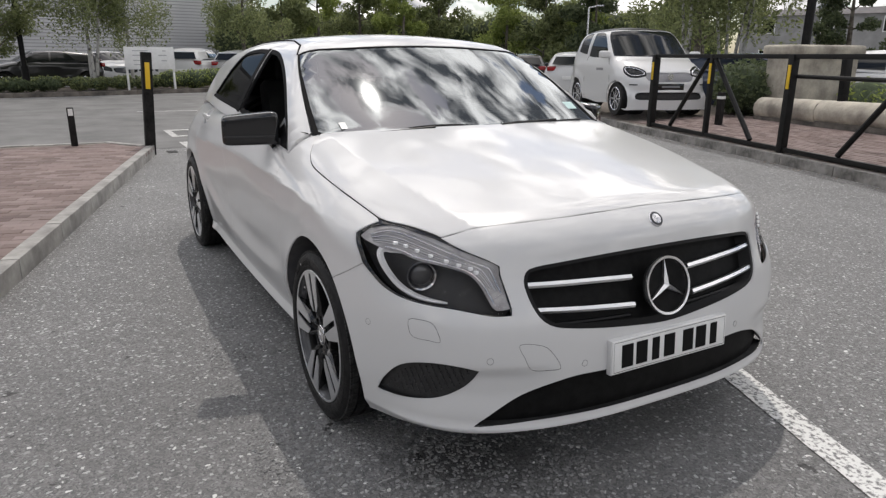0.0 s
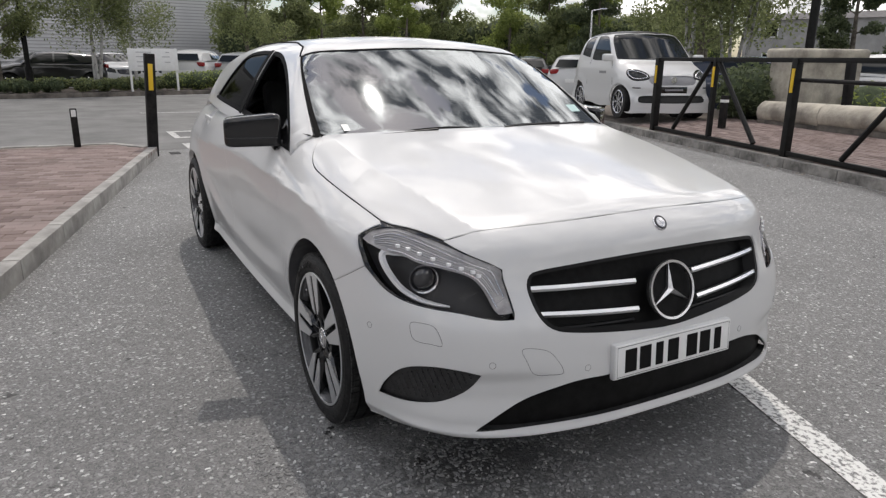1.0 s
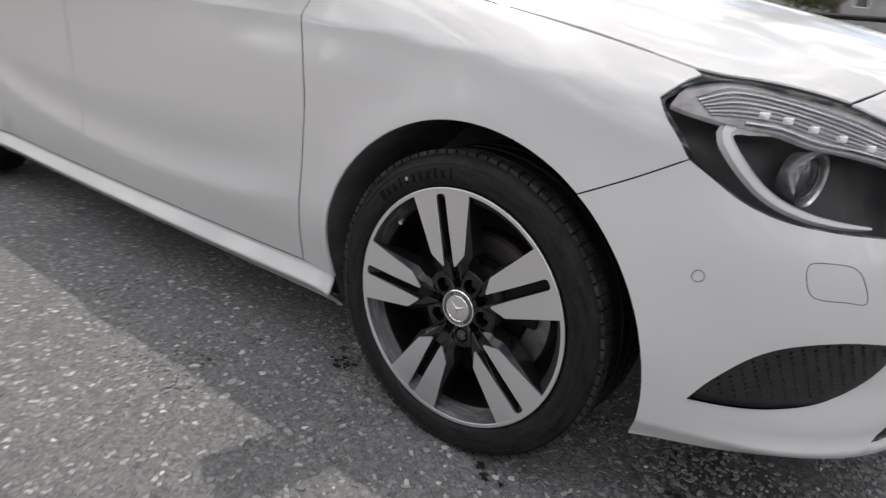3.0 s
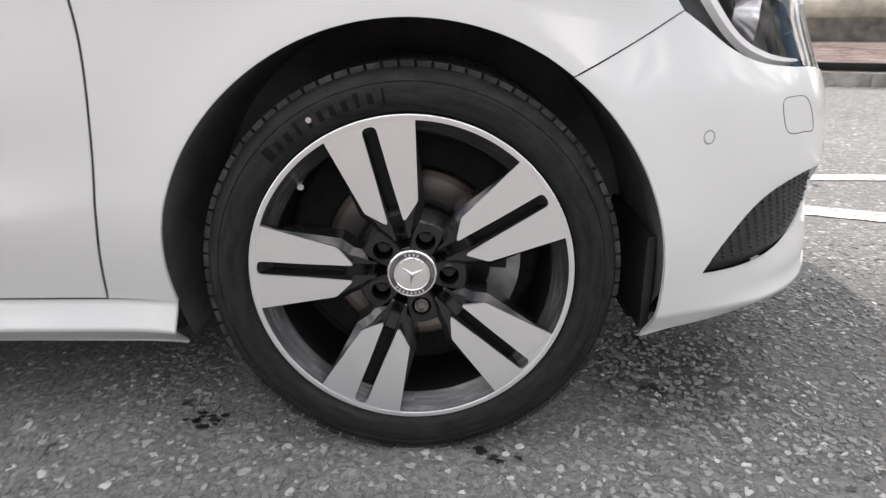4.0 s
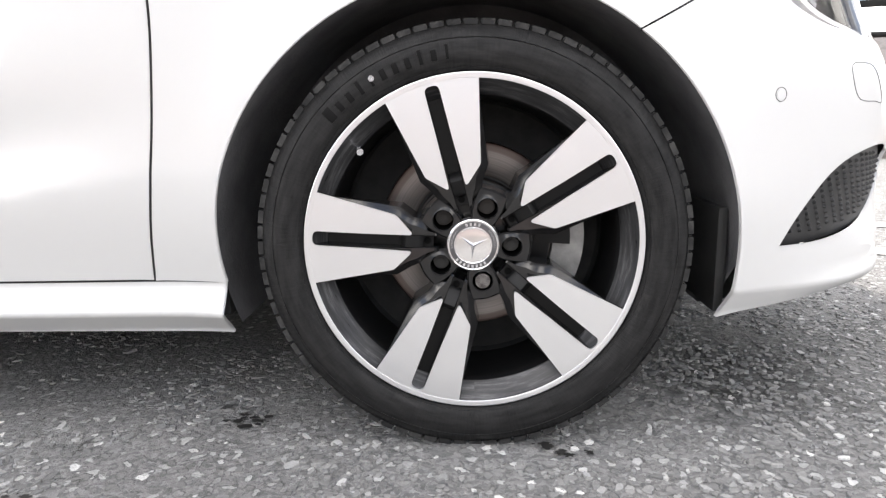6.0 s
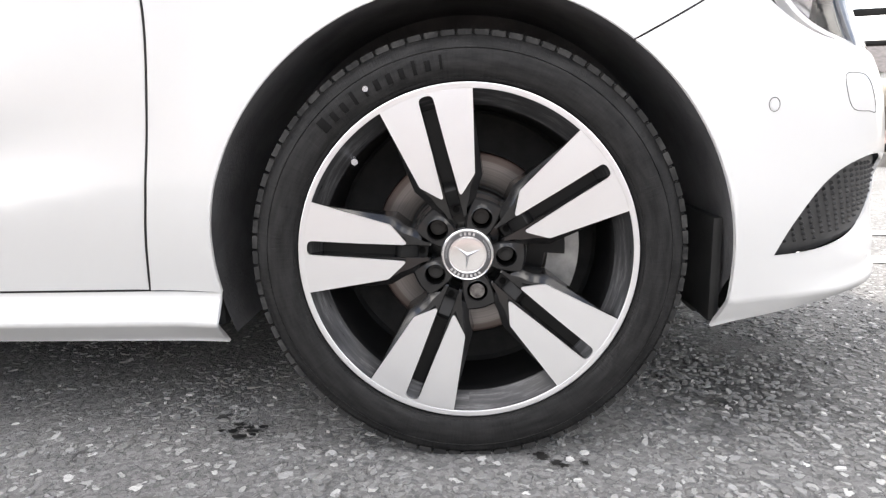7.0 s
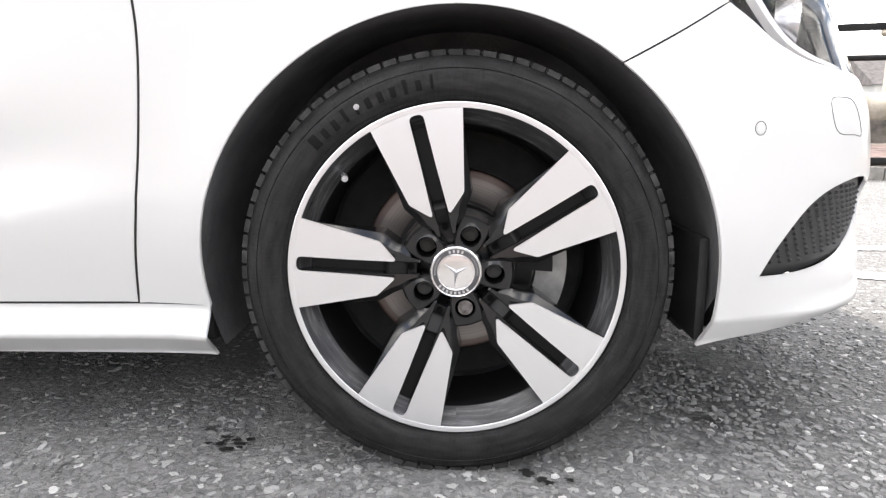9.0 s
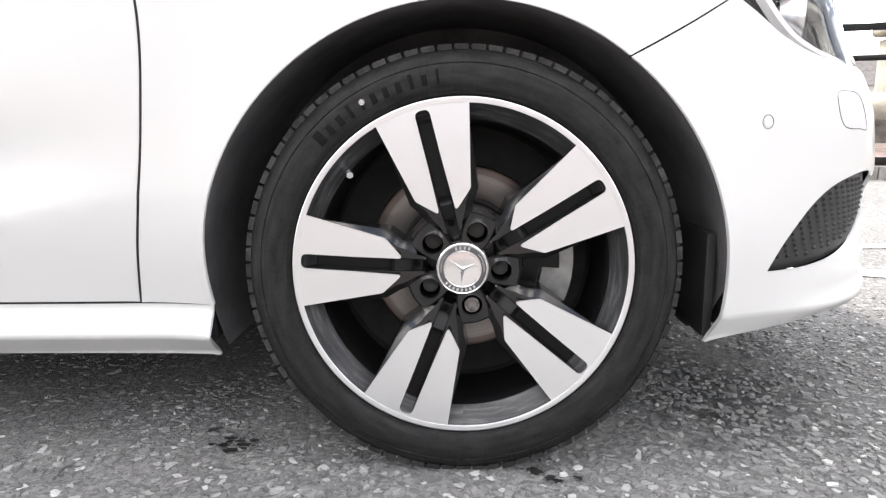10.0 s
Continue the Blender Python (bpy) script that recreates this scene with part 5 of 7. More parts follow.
        sleeve.transform(Matrix.Translation(at(u0, 0, 0)))
        part("well_shade", sleeve, WELL_BLACK, rim)
        up = -.022 if k == 3 else 0
        bc_ = Vector(at(u0, 0, -.062 + up))
        bolt = cyl(.0112, .014, bc_, "y", 24, bevel=.0015)
        if k == 3:
            for j in range(7):
                e_ = Vector((.0068*math.cos(j*math.pi*2/7), -.0078, .0068*math.sin(j*math.pi*2/7)))
                cyl(.0022, .004, bc_ + e_, "y", 8, bm=bolt)
        else:
            cyl(.0072, .008, bc_ + Vector((0, -.010, 0)), "y", 20, bevel=.001, bm=bolt)
        part("wheel_bolt", bolt, BOLT if k == 3 else HUB_BLACK, rim)
    # hub
    part("hub", revolve([(0, -.084), (.038, -.0845), (.0405, -.0825), (.0418, -.060), (.0425, -.044), (.092, -.040)], 64), HUB_BLACK, rim)
    cap = part("centre_cap", revolve([(0, -.0945), (.020, -.0945), (.0255, -.0940), (.0265, -.0930), (.0275, -.0940), (.0350, -.0932), (.0372, -.0940), (.0388, -.0925), (.0390, -.080)], 56), CAP, rim, "silver centre cap with a raised three-arm shape")
    part("cap_ring", revolve([(.0280, -.0940), (.0286, -.0946), (.0350, -.0939), (.0356, -.0928)], 56), CAP_RING, cap, "grey ring with pale bars")
    for k in range(3):
        a = radians(SPOKE_PHASE + 112 + 120*k)
        d, e = Vector((math.cos(a), 0, math.sin(a))), Vector((-math.sin(a), 0, math.cos(a)))
        b = bmesh.new()
        o = Vector((0, -.0942, 0))
        v = [b.verts.new(o + q) for q in (d*.024, e*.0034, -e*.0034, Vector((0, -.0032, 0)))]
        for f_ in ((0, 1, 3), (0, 3, 2)):
            b.faces.new([v[i] for i in f_])
        part("cap_arm", b, SILVER, cap)
    for a0, n_bar in ((262, 8), (90, 4)):
        for k in range(n_bar):
            a = radians(a0 + (k - (n_bar - 1)/2)*11.5)
            bb = box((.0034, .0008, .0046), (0, 0, 0), 0)
            bb.transform(Matrix.Rotation(-a + radians(90), 4, "Y") @ Matrix.Translation((0, -.0946, .0318)))
            part("cap_bar", bb, SILVER, cap)
    for a0 in (18, 162):
        for k in range(9):
            a = radians(a0 + (k - 4)*6.0)
            bb = box((.0010, .0006, .0030), (0, 0, 0), 0, turn=Matrix.Rotation(radians(35 if k % 2 else -35), 4, "Y"))
            bb.transform(Matrix.Rotation(-a + radians(90), 4, "Y") @ Matrix.Translation((0, -.0944, .0318)))
            part("cap_leaf", bb, SILVER, cap)
    # valve
    va = radians(SPOKE_PHASE + 107.2)
    vp = Vector((.219*math.cos(va), -.082, .219*math.sin(va)))
    part("valve", rod(vp, vp + Vector((-.006*math.cos(va), -.016, -.006*math.sin(va))), .0052, 6), SILVER, rim, "metal valve cap")
    part("valve_stem", rod(vp + Vector((.012*math.cos(va), .02, .012*math.sin(va))), vp, .0042, 10), MATT_BLACK, rim)
    return w


CAP = material("cap_silver", (0.86, 0.85, 0.85), 0.16, 0.95)
CAP_RING = material("cap_ring_grey", (0.10, 0.10, 0.105), 0.35, 0.6)
BOLT = vary(material("bolt_steel", (0.2, 0.2, 0.2), 0.35, 0.9), (0.10, 0.09, 0.09), (0.30, 0.29, 0.28), 90)

FACE_Y = -.801
WHEEL_Z = .3166
road_wheel(pose(AXLES[0], FACE_Y, WHEEL_Z), "black and silver alloy wheel with low-profile tyre")
road_wheel(pose(AXLES[1], FACE_Y, WHEEL_Z, 0, 20, 0), "black and silver alloy wheel with low-profile tyre")
road_wheel(pose(AXLES[0], -FACE_Y, WHEEL_Z, 0, 0, 180), "black and silver alloy wheel with low-profile tyre")
road_wheel(pose(AXLES[1], -FACE_Y, WHEEL_Z, 0, 30, 180), "black and silver alloy wheel with low-profile tyre")
for xa in AXLES:
    for s in (1, -1):
        flip = Matrix.Scale(-1, 4, (0, 1, 0)) if s < 0 else Matrix()
        d = revolve([(.085, -.012), (.088, -.014), (.146, -.014), (.148, -.011), (.148, .008), (.085, .008)], 96)
        d.transform(flip)
        br = part("brake", d, DISC, car, "rust-tinged steel brake disc with a cast caliper")
        br.matrix_basis = Matrix.Translation((xa, s*(FACE_Y + .009), WHEEL_Z))
        bell = revolve([(.0, -.052), (.078, -.052), (.084, -.046), (.086, -.012), (.093, -.0155), (.096, -.0140)], 64)
        bell.transform(flip)
        part("disc_bell", bell, MATT_BLACK, br)
        shield = revolve([(.0, .030), (.206, .030), (.211, .020)], 64)
        shield.transform(flip)
        part("dust_shield", shield, MATT_BLACK, br)
        arcs = lambda r0, r1, a0, a1, n: [(r1*math.cos(radians(a0 + (a1 - a0)*i/n)), r1*math.sin(radians(a0 + (a1 - a0)*i/n))) for i in range(n + 1)] + [(r0*math.cos(radians(a1 - (a1 - a0)*i/n)), r0*math.sin(radians(a1 - (a1 - a0)*i/n))) for i in range(n + 1)]
        cal = prism(arcs(.126, .174, -30, 22, 10), -.034, .02, .007)
        cal.transform(flip)
        part("caliper", cal, CALIPER, br)
        cov = prism(arcs(.094, .150, -4, 24, 8), -.050, -.030, .008)
        join(cov, prism(arcs(.088, .120, -30, -4, 6), -.040, -.026, .006))
        cov.transform(flip)
        part("caliper_cover", cov, SATIN_BLACK, br)
        pin = rod((.128, -.040, -.098), (.158, -.040, -.096), .0032, 8)
        pin.transform(flip)
        part("guide_pin", pin, SILVER, br)
        head = cyl(.009, .010, (.118, -.055, .018), "y", 6, bevel=.0015)
        head.transform(flip)
        part("caliper_bolt", head, WELL_BLACK, br)


# ---- ground ----
def asphalt():
    m = bpy.data.materials.new("asphalt")
    m.use_nodes = True
    n, l, p = nodes_of(m)
    tc = n.new("ShaderNodeTexCoord")
    v = n.new("ShaderNodeTexVoronoi")
    v.inputs["Scale"].default_value = 50
    v.inputs["Randomness"].default_value = 1.0
    v2 = n.new("ShaderNodeTexVoronoi")
    v2.inputs["Scale"].default_value = 140
    wob = n.new("ShaderNodeTexNoise")
    wob.inputs["Scale"].default_value = 40
    wob.inputs["Detail"].default_value = 3
    add = n.new("ShaderNodeMixRGB")
    add.blend_type = "LINEAR_LIGHT"
    add.inputs["Fac"].default_value = 0.016
    l.new(tc.outputs["Object"], wob.inputs["Vector"])
    l.new(tc.outputs["Object"], add.inputs["Color1"])
    l.new(wob.outputs["Color"], add.inputs["Color2"])
    l.new(add.outputs["Color"], v.inputs["Vector"])
    l.new(add.outputs["Color"], v2.inputs["Vector"])
    sep = n.new("ShaderNodeSeparateColor")
    l.new(v.outputs["Color"], sep.inputs["Color"])
    stone = n.new("ShaderNodeValToRGB")
    e = stone.color_ramp.elements
    e[0].position, e[0].color = 0.0, (0.100, 0.099, 0.098, 1)
    e[1].position, e[1].color = 1.0, (0.46, 0.46, 0.45, 1)
    for pos, c in ((0.35, 0.120), (0.58, 0.175), (0.78, 0.225), (0.92, 0.27), (0.975, 0.34)):
        x = e.new(pos)
        x.color = (c, c, c*0.985, 1)
    l.new(sep.outputs["Red"], stone.inputs["Fac"])
    rim_noise = n.new("ShaderNodeTexNoise")
    rim_noise.inputs["Scale"].default_value = 150
    rim_noise.inputs["Detail"].default_value = 4
    l.new(tc.outputs["Object"], rim_noise.inputs["Vector"])
    ragged = n.new("ShaderNodeMath")
    ragged.operation = "MULTIPLY_ADD"
    ragged.inputs[1].default_value = 0.34
    l.new(rim_noise.outputs["Fac"], ragged.inputs[0])
    l.new(v.outputs["Distance"], ragged.inputs[2])
    gap = n.new("ShaderNodeMapRange")
    gap.inputs["From Min"].default_value, gap.inputs["From Max"].default_value = 0.50, 0.60
    l.new(ragged.outputs["Value"], gap.inputs["Value"])
    fine = n.new("ShaderNodeValToRGB")
    fine.color_ramp.elements[0].color = (0.072, 0.072, 0.072, 1)
    fine.color_ramp.elements[1].color = (0.152, 0.151, 0.149, 1)
    sep2 = n.new("ShaderNodeSeparateColor")
    l.new(v2.outputs["Color"], sep2.inputs["Color"])
    l.new(sep2.outputs["Red"], fine.inputs["Fac"])
    mx = n.new("ShaderNodeMixRGB")
    l.new(gap.outputs["Result"], mx.inputs["Fac"])
    l.new(stone.outputs["Color"], mx.inputs["Color1"])
    l.new(fine.outputs["Color"], mx.inputs["Color2"])
    big = n.new("ShaderNodeTexNoise")
    big.inputs["Scale"].default_value = 0.9
    big.inputs["Detail"].default_value = 7
    bc = n.new("ShaderNodeMapRange")
    bc.inputs["From Min"].default_value, bc.inputs["From Max"].default_value = 0.3, 0.7
    bc.inputs["To Min"].default_value, bc.inputs["To Max"].default_value = 1.52, 1.98
    l.new(tc.outputs["Object"], big.inputs["Vector"])
    l.new(big.outputs["Fac"], bc.inputs["Value"])
    # oil spots
    sp = n.new("ShaderNodeTexNoise")
    sp.inputs["Scale"].default_value = 7.5
    sp.inputs["Detail"].default_value = 5
    spr = n.new("ShaderNodeMapRange")
    spr.inputs["From Min"].default_value, spr.inputs["From Max"].default_value = 0.69, 0.72
    spr.inputs["To Min"].default_value, spr.inputs["To Max"].default_value = 1.0, 0.35
    l.new(tc.outputs["Object"], sp.inputs["Vector"])
    l.new(sp.outputs["Fac"], spr.inputs["Value"])
    # three darker, ragged patches under and ahead of the nose
    darken = spr.outputs["Result"]
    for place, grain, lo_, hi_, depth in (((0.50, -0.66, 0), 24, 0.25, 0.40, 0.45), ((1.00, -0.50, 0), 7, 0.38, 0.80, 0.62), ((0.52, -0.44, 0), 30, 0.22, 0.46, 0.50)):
        patch_dist = n.new("ShaderNodeVectorMath")
        patch_dist.operation = "DISTANCE"
        patch_dist.inputs[1].default_value = place
        l.new(tc.outputs["Object"], patch_dist.inputs[0])
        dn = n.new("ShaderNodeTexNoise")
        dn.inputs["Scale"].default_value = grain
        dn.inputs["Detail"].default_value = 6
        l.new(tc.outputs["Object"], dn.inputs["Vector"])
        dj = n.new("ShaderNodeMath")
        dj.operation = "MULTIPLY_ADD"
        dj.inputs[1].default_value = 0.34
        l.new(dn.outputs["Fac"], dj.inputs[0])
        l.new(patch_dist.outputs["Value"], dj.inputs[2])
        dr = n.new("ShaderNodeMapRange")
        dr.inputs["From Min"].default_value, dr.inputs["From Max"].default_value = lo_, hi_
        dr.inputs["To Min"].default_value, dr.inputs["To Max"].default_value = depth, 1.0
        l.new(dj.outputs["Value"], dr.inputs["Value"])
        darken_mul = n.new("ShaderNodeMath")
        darken_mul.operation = "MULTIPLY"
        l.new(darken, darken_mul.inputs[0])
        l.new(dr.outputs["Result"], darken_mul.inputs[1])
        darken = darken_mul.outputs["Value"]
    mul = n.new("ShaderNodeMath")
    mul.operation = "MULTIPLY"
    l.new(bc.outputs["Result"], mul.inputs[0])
    l.new(darken, mul.inputs[1])
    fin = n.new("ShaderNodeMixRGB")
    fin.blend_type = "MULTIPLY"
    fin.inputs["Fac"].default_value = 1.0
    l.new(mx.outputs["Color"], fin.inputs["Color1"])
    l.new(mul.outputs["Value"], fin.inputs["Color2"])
    # dark bitumen in the joints round the chips, with crevice shade painted in
    joint = n.new("ShaderNodeValToRGB")
    je = joint.color_ramp.elements
    je[0].position, je[0].color = 0.47, (1, 1, 1, 1)
    je[1].position, je[1].color = 0.70, (1, 1, 1, 1)
    low_j = je.new(0.565)
    low_j.color = (0.62, 0.62, 0.62, 1)
    l.new(ragged.outputs["Value"], joint.inputs["Fac"])
    pick = n.new("ShaderNodeMapRange")
    pick.inputs["From Min"].default_value, pick.inputs["From Max"].default_value = 0.30, 0.60
    l.new(sep.outputs["Green"], pick.inputs["Value"])
    dark = n.new("ShaderNodeMixRGB")
    dark.blend_type = "MULTIPLY"
    l.new(pick.outputs["Result"], dark.inputs["Fac"])
    l.new(fin.outputs["Color"], dark.inputs["Color1"])
    l.new(joint.outputs["Color"], dark.inputs["Color2"])
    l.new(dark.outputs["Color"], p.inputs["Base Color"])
    p.inputs["Roughness"].default_value = 0.82
    k = n.new("ShaderNodeBump")
    k.inputs["Strength"].default_value = 1.0
    k.inputs["Distance"].default_value = 0.009
    grit = n.new("ShaderNodeTexNoise")
    grit.inputs["Scale"].default_value = 85
    grit.inputs["Detail"].default_value = 6
    grit.inputs["Roughness"].default_value = 0.7
    inv = n.new("ShaderNodeMath")
    inv.operation = "SUBTRACT"
    half = n.new("ShaderNodeMath")
    half.operation = "MULTIPLY"
    half.inputs[1].default_value = 0.30
    l.new(tc.outputs["Object"], grit.inputs["Vector"])
    l.new(gap.outputs["Result"], half.inputs[0])
    l.new(grit.outputs["Fac"], inv.inputs[0])
    l.new(half.outputs["Value"], inv.inputs[1])
    l.new(inv.outputs["Value"], k.inputs["Height"])
    l.new(k.outputs["Normal"], p.inputs["Normal"])
    return m


ASPHALT = asphalt()
b = bmesh.new()
for x0, x1, y0, y1 in ((-600, 600, -600, 600),):
    b.faces.new([b.verts.new(v) for v in ((x0, y0, 0), (x1, y0, 0), (x1, y1, 0), (x0, y1, 0))])
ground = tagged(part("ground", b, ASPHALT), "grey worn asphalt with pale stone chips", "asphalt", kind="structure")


def chip_stone():
    m = material("chip_stone", (0.3, 0.3, 0.3), 0.85)
    n, l, p = nodes_of(m)
    g = n.new("ShaderNodeNewGeometry")
    r = n.new("ShaderNodeValToRGB")
    e = r.color_ramp.elements
    e[0].color, e[1].color = (0.150, 0.149, 0.147, 1), (0.55, 0.55, 0.535, 1)
    for pos, c in ((0.45, 0.190), (0.80, 0.245), (0.96, 0.33)):
        e.new(pos).color = (c, c, c*.985, 1)
    tc = n.new("ShaderNodeTexCoord")
    no = n.new("ShaderNodeTexNoise")
    no.inputs["Scale"].default_value = 240
    no.inputs["Detail"].default_value = 5
    sh = n.new("ShaderNodeMapRange")
    sh.inputs["To Min"].default_value, sh.inputs["To Max"].default_value = 0.68, 1.32
    mx = n.new("ShaderNodeMixRGB")
    mx.blend_type = "MULTIPLY"
    mx.inputs["Fac"].default_value = 1.0
    k = n.new("ShaderNodeBump")
    k.inputs["Strength"].default_value = 0.6
    k.inputs["Distance"].default_value = 0.002
    l.new(tc.outputs["Object"], no.inputs["Vector"])
    l.new(no.outputs["Fac"], sh.inputs["Value"])
    l.new(g.outputs["Random Per Island"], r.inputs["Fac"])
    l.new(r.outputs["Color"], mx.inputs["Color1"])
    l.new(sh.outputs["Result"], mx.inputs["Color2"])
    l.new(mx.outputs["Color"], p.inputs["Base Color"])
    l.new(no.outputs["Fac"], k.inputs["Height"])
    l.new(k.outputs["Normal"], p.inputs["Normal"])
    return m


def loose_chips(x0, x1, y0, y1, count):
    """Angular stones that stand a little proud of the bitumen, in drifts."""
    rnd = np.random.default_rng(21)
    V, F = [], []
    made = 0
    while made < count:
        x, y = rnd.uniform(x0, x1), rnd.uniform(y0, y1)
        drift = noise.noise(Vector((x*3.1, y*3.1, 4.2))) + .6*noise.noise(Vector((x*9, y*9, 1.7)))
        fade = min(1, max(0, (.15 - y)/.5))*min(1, max(0, (1.75 - x)/.5))
        if rnd.random() > fade*(.40 + .25*max(-.8, min(1, x*1.5)) + .9*drift) or (abs(x) < .13 and -.94 < y < -.66):
            continue
        made += 1
        k = int(rnd.integers(5, 8))
        a0, yaw = rnd.uniform(0, 6.28), rnd.uniform(0, 3.14)
        r, thin, h = .0034 + .0066*rnd.random()**1.6, rnd.uniform(.42, .9), rnd.uniform(.0012, .0042)
        tx, ty = rnd.normal()*.14, rnd.normal()*.14
        i0 = len(V)
        for grow, z in ((1.0, -.001), (.97, h*.85), (.80, h)):
            for i in range(k):
                a = a0 + 6.2832*i/k
                q = r*grow*(.78 + .44*((i*7 + k*3 + made) % 5)/4)
                u, v = q*math.cos(a), q*thin*math.sin(a)
                dx, dy = u*math.cos(yaw) - v*math.sin(yaw), u*math.sin(yaw) + v*math.cos(yaw)
                V.append((x + dx, y + dy, z if z < 0 else z + dx*tx + dy*ty))
        for j in range(2):
            for i in range(k):
                p, q = i0 + j*k + i, i0 + j*k + (i + 1) % k
                F.append((p, q, q + k, p + k))
        F.append(tuple(range(i0 + 2*k, i0 + 3*k)))
    ob = mesh_object("stone_chips", V, F, chip_stone(), None, smooth=False)
    return tagged(ob, "grey angular stone chips worn proud of the asphalt", "stone chips", kind="stuff")


loose_chips(-1.25, 1.75, -1.20, .15, 9000)

OIL = vary(material("oil_stain", (0.012, 0.012, 0.012), 0.5), (0.006, 0.006, 0.006), (0.022, 0.021, 0.020), 60)
for ox, oy, spots in ((-.385, -.805, 13), (.44, -.70, 9), (.12, -.90, 8), (-.62, -1.05, 5), (.75, -.95, 4)):
    b = bmesh.new()
    for i_ in range(spots):
        c_ = Vector((ox + random.gauss(0, .024), oy + random.gauss(0, .013), .0030 + .0002*i_))
        r_ = random.uniform(.002, .0085)
        b.faces.new([b.verts.new(c_ + Vector((math.cos(k*math.pi/8)*1.3, math.sin(k*math.pi/8), 0))*r_*random.uniform(.45, 1.35)) for k in range(16)])
    tagged(part("oil_stain", b, OIL), "small dark oil spots on the asphalt", "stain", kind="structure")

# ---- setting: kerbs, paving, markings ----
CONCRETE_DIRTY = vary(material("kerb_concrete_dirty", (0.14, 0.135, 0.125), 0.9), (0.09, 0.085, 0.078), (0.30, 0.285, 0.265), 5, bump=0.45, bump_scale=60, distance=0.006)
CONCRETE = vary(material("kerb_concrete", (0.36, 0.35, 0.33), 0.85), (0.20, 0.192, 0.182), (0.40, 0.39, 0.365), 3.5, bump=0.35, bump_scale=60, distance=0.004)
STONE = vary(material("sandstone", (0.42, 0.38, 0.31), 0.9), (0.22, 0.20, 0.17), (0.52, 0.48, 0.40), 2.2, bump=0.5, bump_scale=25, distance=0.01)
MORTAR = vary(material("joint_sand", (0.16, 0.13, 0.11), 0.95), (0.10, 0.085, 0.075), (0.22, 0.19, 0.16), 12)
TIMBER = vary(material("black_timber", (0.014, 0.013, 0.012), 0.75, Specular_IOR_Level=0.15), (0.008, 0.008, 0.008), (0.026, 0.024, 0.023), 9, bump=0.3)
STEEL = vary(material("black_steel", (0.010, 0.010, 0.011), 0.5, Specular_IOR_Level=0.2), (0.005, 0.005, 0.005), (0.014, 0.0135, 0.013), 11, rough=(0.4, 0.65))
YELLOW = material("reflector_yellow", (0.72, 0.46, 0.02), 0.35)
LINE = vary(material("road_paint", (0.66, 0.66, 0.64), 0.7), (0.16, 0.16, 0.158), (0.66, 0.66, 0.64), 55, low=0.40, high=0.52, bump=0.5, bump_scale=90, distance=0.003)
LINE_OLD = vary(material("worn_road_paint", (0.5, 0.5, 0.48), 0.75), (0.16, 0.16, 0.16), (0.48, 0.475, 0.46), 14, low=0.34, high=0.5)


def brick_material():
    m = material("paving_brick", (0.3, 0.16, 0.13), 0.85)
    n, l, p = nodes_of(m)
    info = n.new("ShaderNodeObjectInfo")
    geo = n.new("ShaderNodeNewGeometry")
    add = n.new("ShaderNodeMath")
    add.operation = "ADD"
    fr = n.new("ShaderNodeMath")
    fr.operation = "FRACT"
    l.new(info.outputs["Random"], add.inputs[0])
    l.new(geo.outputs["Random Per Island"], add.inputs[1])
    l.new(add.outputs["Value"], fr.inputs[0])
    r = n.new("ShaderNodeValToRGB")
    e = r.color_ramp.elements
    e[0].color, e[1].color = (0.150, 0.105, 0.095, 1), (0.275, 0.215, 0.200, 1)
    mid = e.new(0.5)
    mid.color = (0.21, 0.155, 0.140, 1)
    l.new(fr.outputs["Value"], r.inputs["Fac"])
    tc = n.new("ShaderNodeTexCoord")
    no = n.new("ShaderNodeTexNoise")
    no.inputs["Scale"].default_value = 1.3
    no.inputs["Detail"].default_value = 8
    mr = n.new("ShaderNodeMapRange")
    mr.inputs["To Min"].default_value, mr.inputs["To Max"].default_value = 0.55, 1.15
    l.new(geo.outputs["Position"], no.inputs["Vector"])
    l.new(no.outputs["Fac"], mr.inputs["Value"])
    mx = n.new("ShaderNodeMixRGB")
    mx.blend_type = "MULTIPLY"
    mx.inputs["Fac"].default_value = 1
    l.new(r.outputs["Color"], mx.inputs["Color1"])
    l.new(mr.outputs["Result"], mx.inputs["Color2"])
    l.new(mx.outputs["Color"], p.inputs["Base Color"])
    k = n.new("ShaderNodeBump")
    k.inputs["Strength"].default_value = 0.4
    k.inputs["Distance"].default_value = 0.004
    nf = n.new("ShaderNodeTexNoise")
    nf.inputs["Scale"].default_value = 70
    l.new(geo.outputs["Position"], nf.inputs["Vector"])
    l.new(nf.outputs["Fac"], k.inputs["Height"])
    l.new(k.outputs["Normal"], p.inputs["Normal"])
    return m


BRICK = brick_material()


def slab(poly, lo, hi, name, mat, label, category, rise=None):
    """A raised flat area with edges down to the ground."""
    b = bmesh.new()
    rise = rise or (lambda x, y: hi)
    f = [b.verts.new((x, y, rise(x, y))) for x, y in poly]
    g = [b.verts.new((x, y, lo)) for x, y in poly]
    b.faces.new(f)
    for i in range(len(poly)):
        j = (i + 1) % len(poly)
        b.faces.new((g[i], g[j], f[j], f[i]))
    return tagged(part(name, b, mat), label, category, kind="structure")


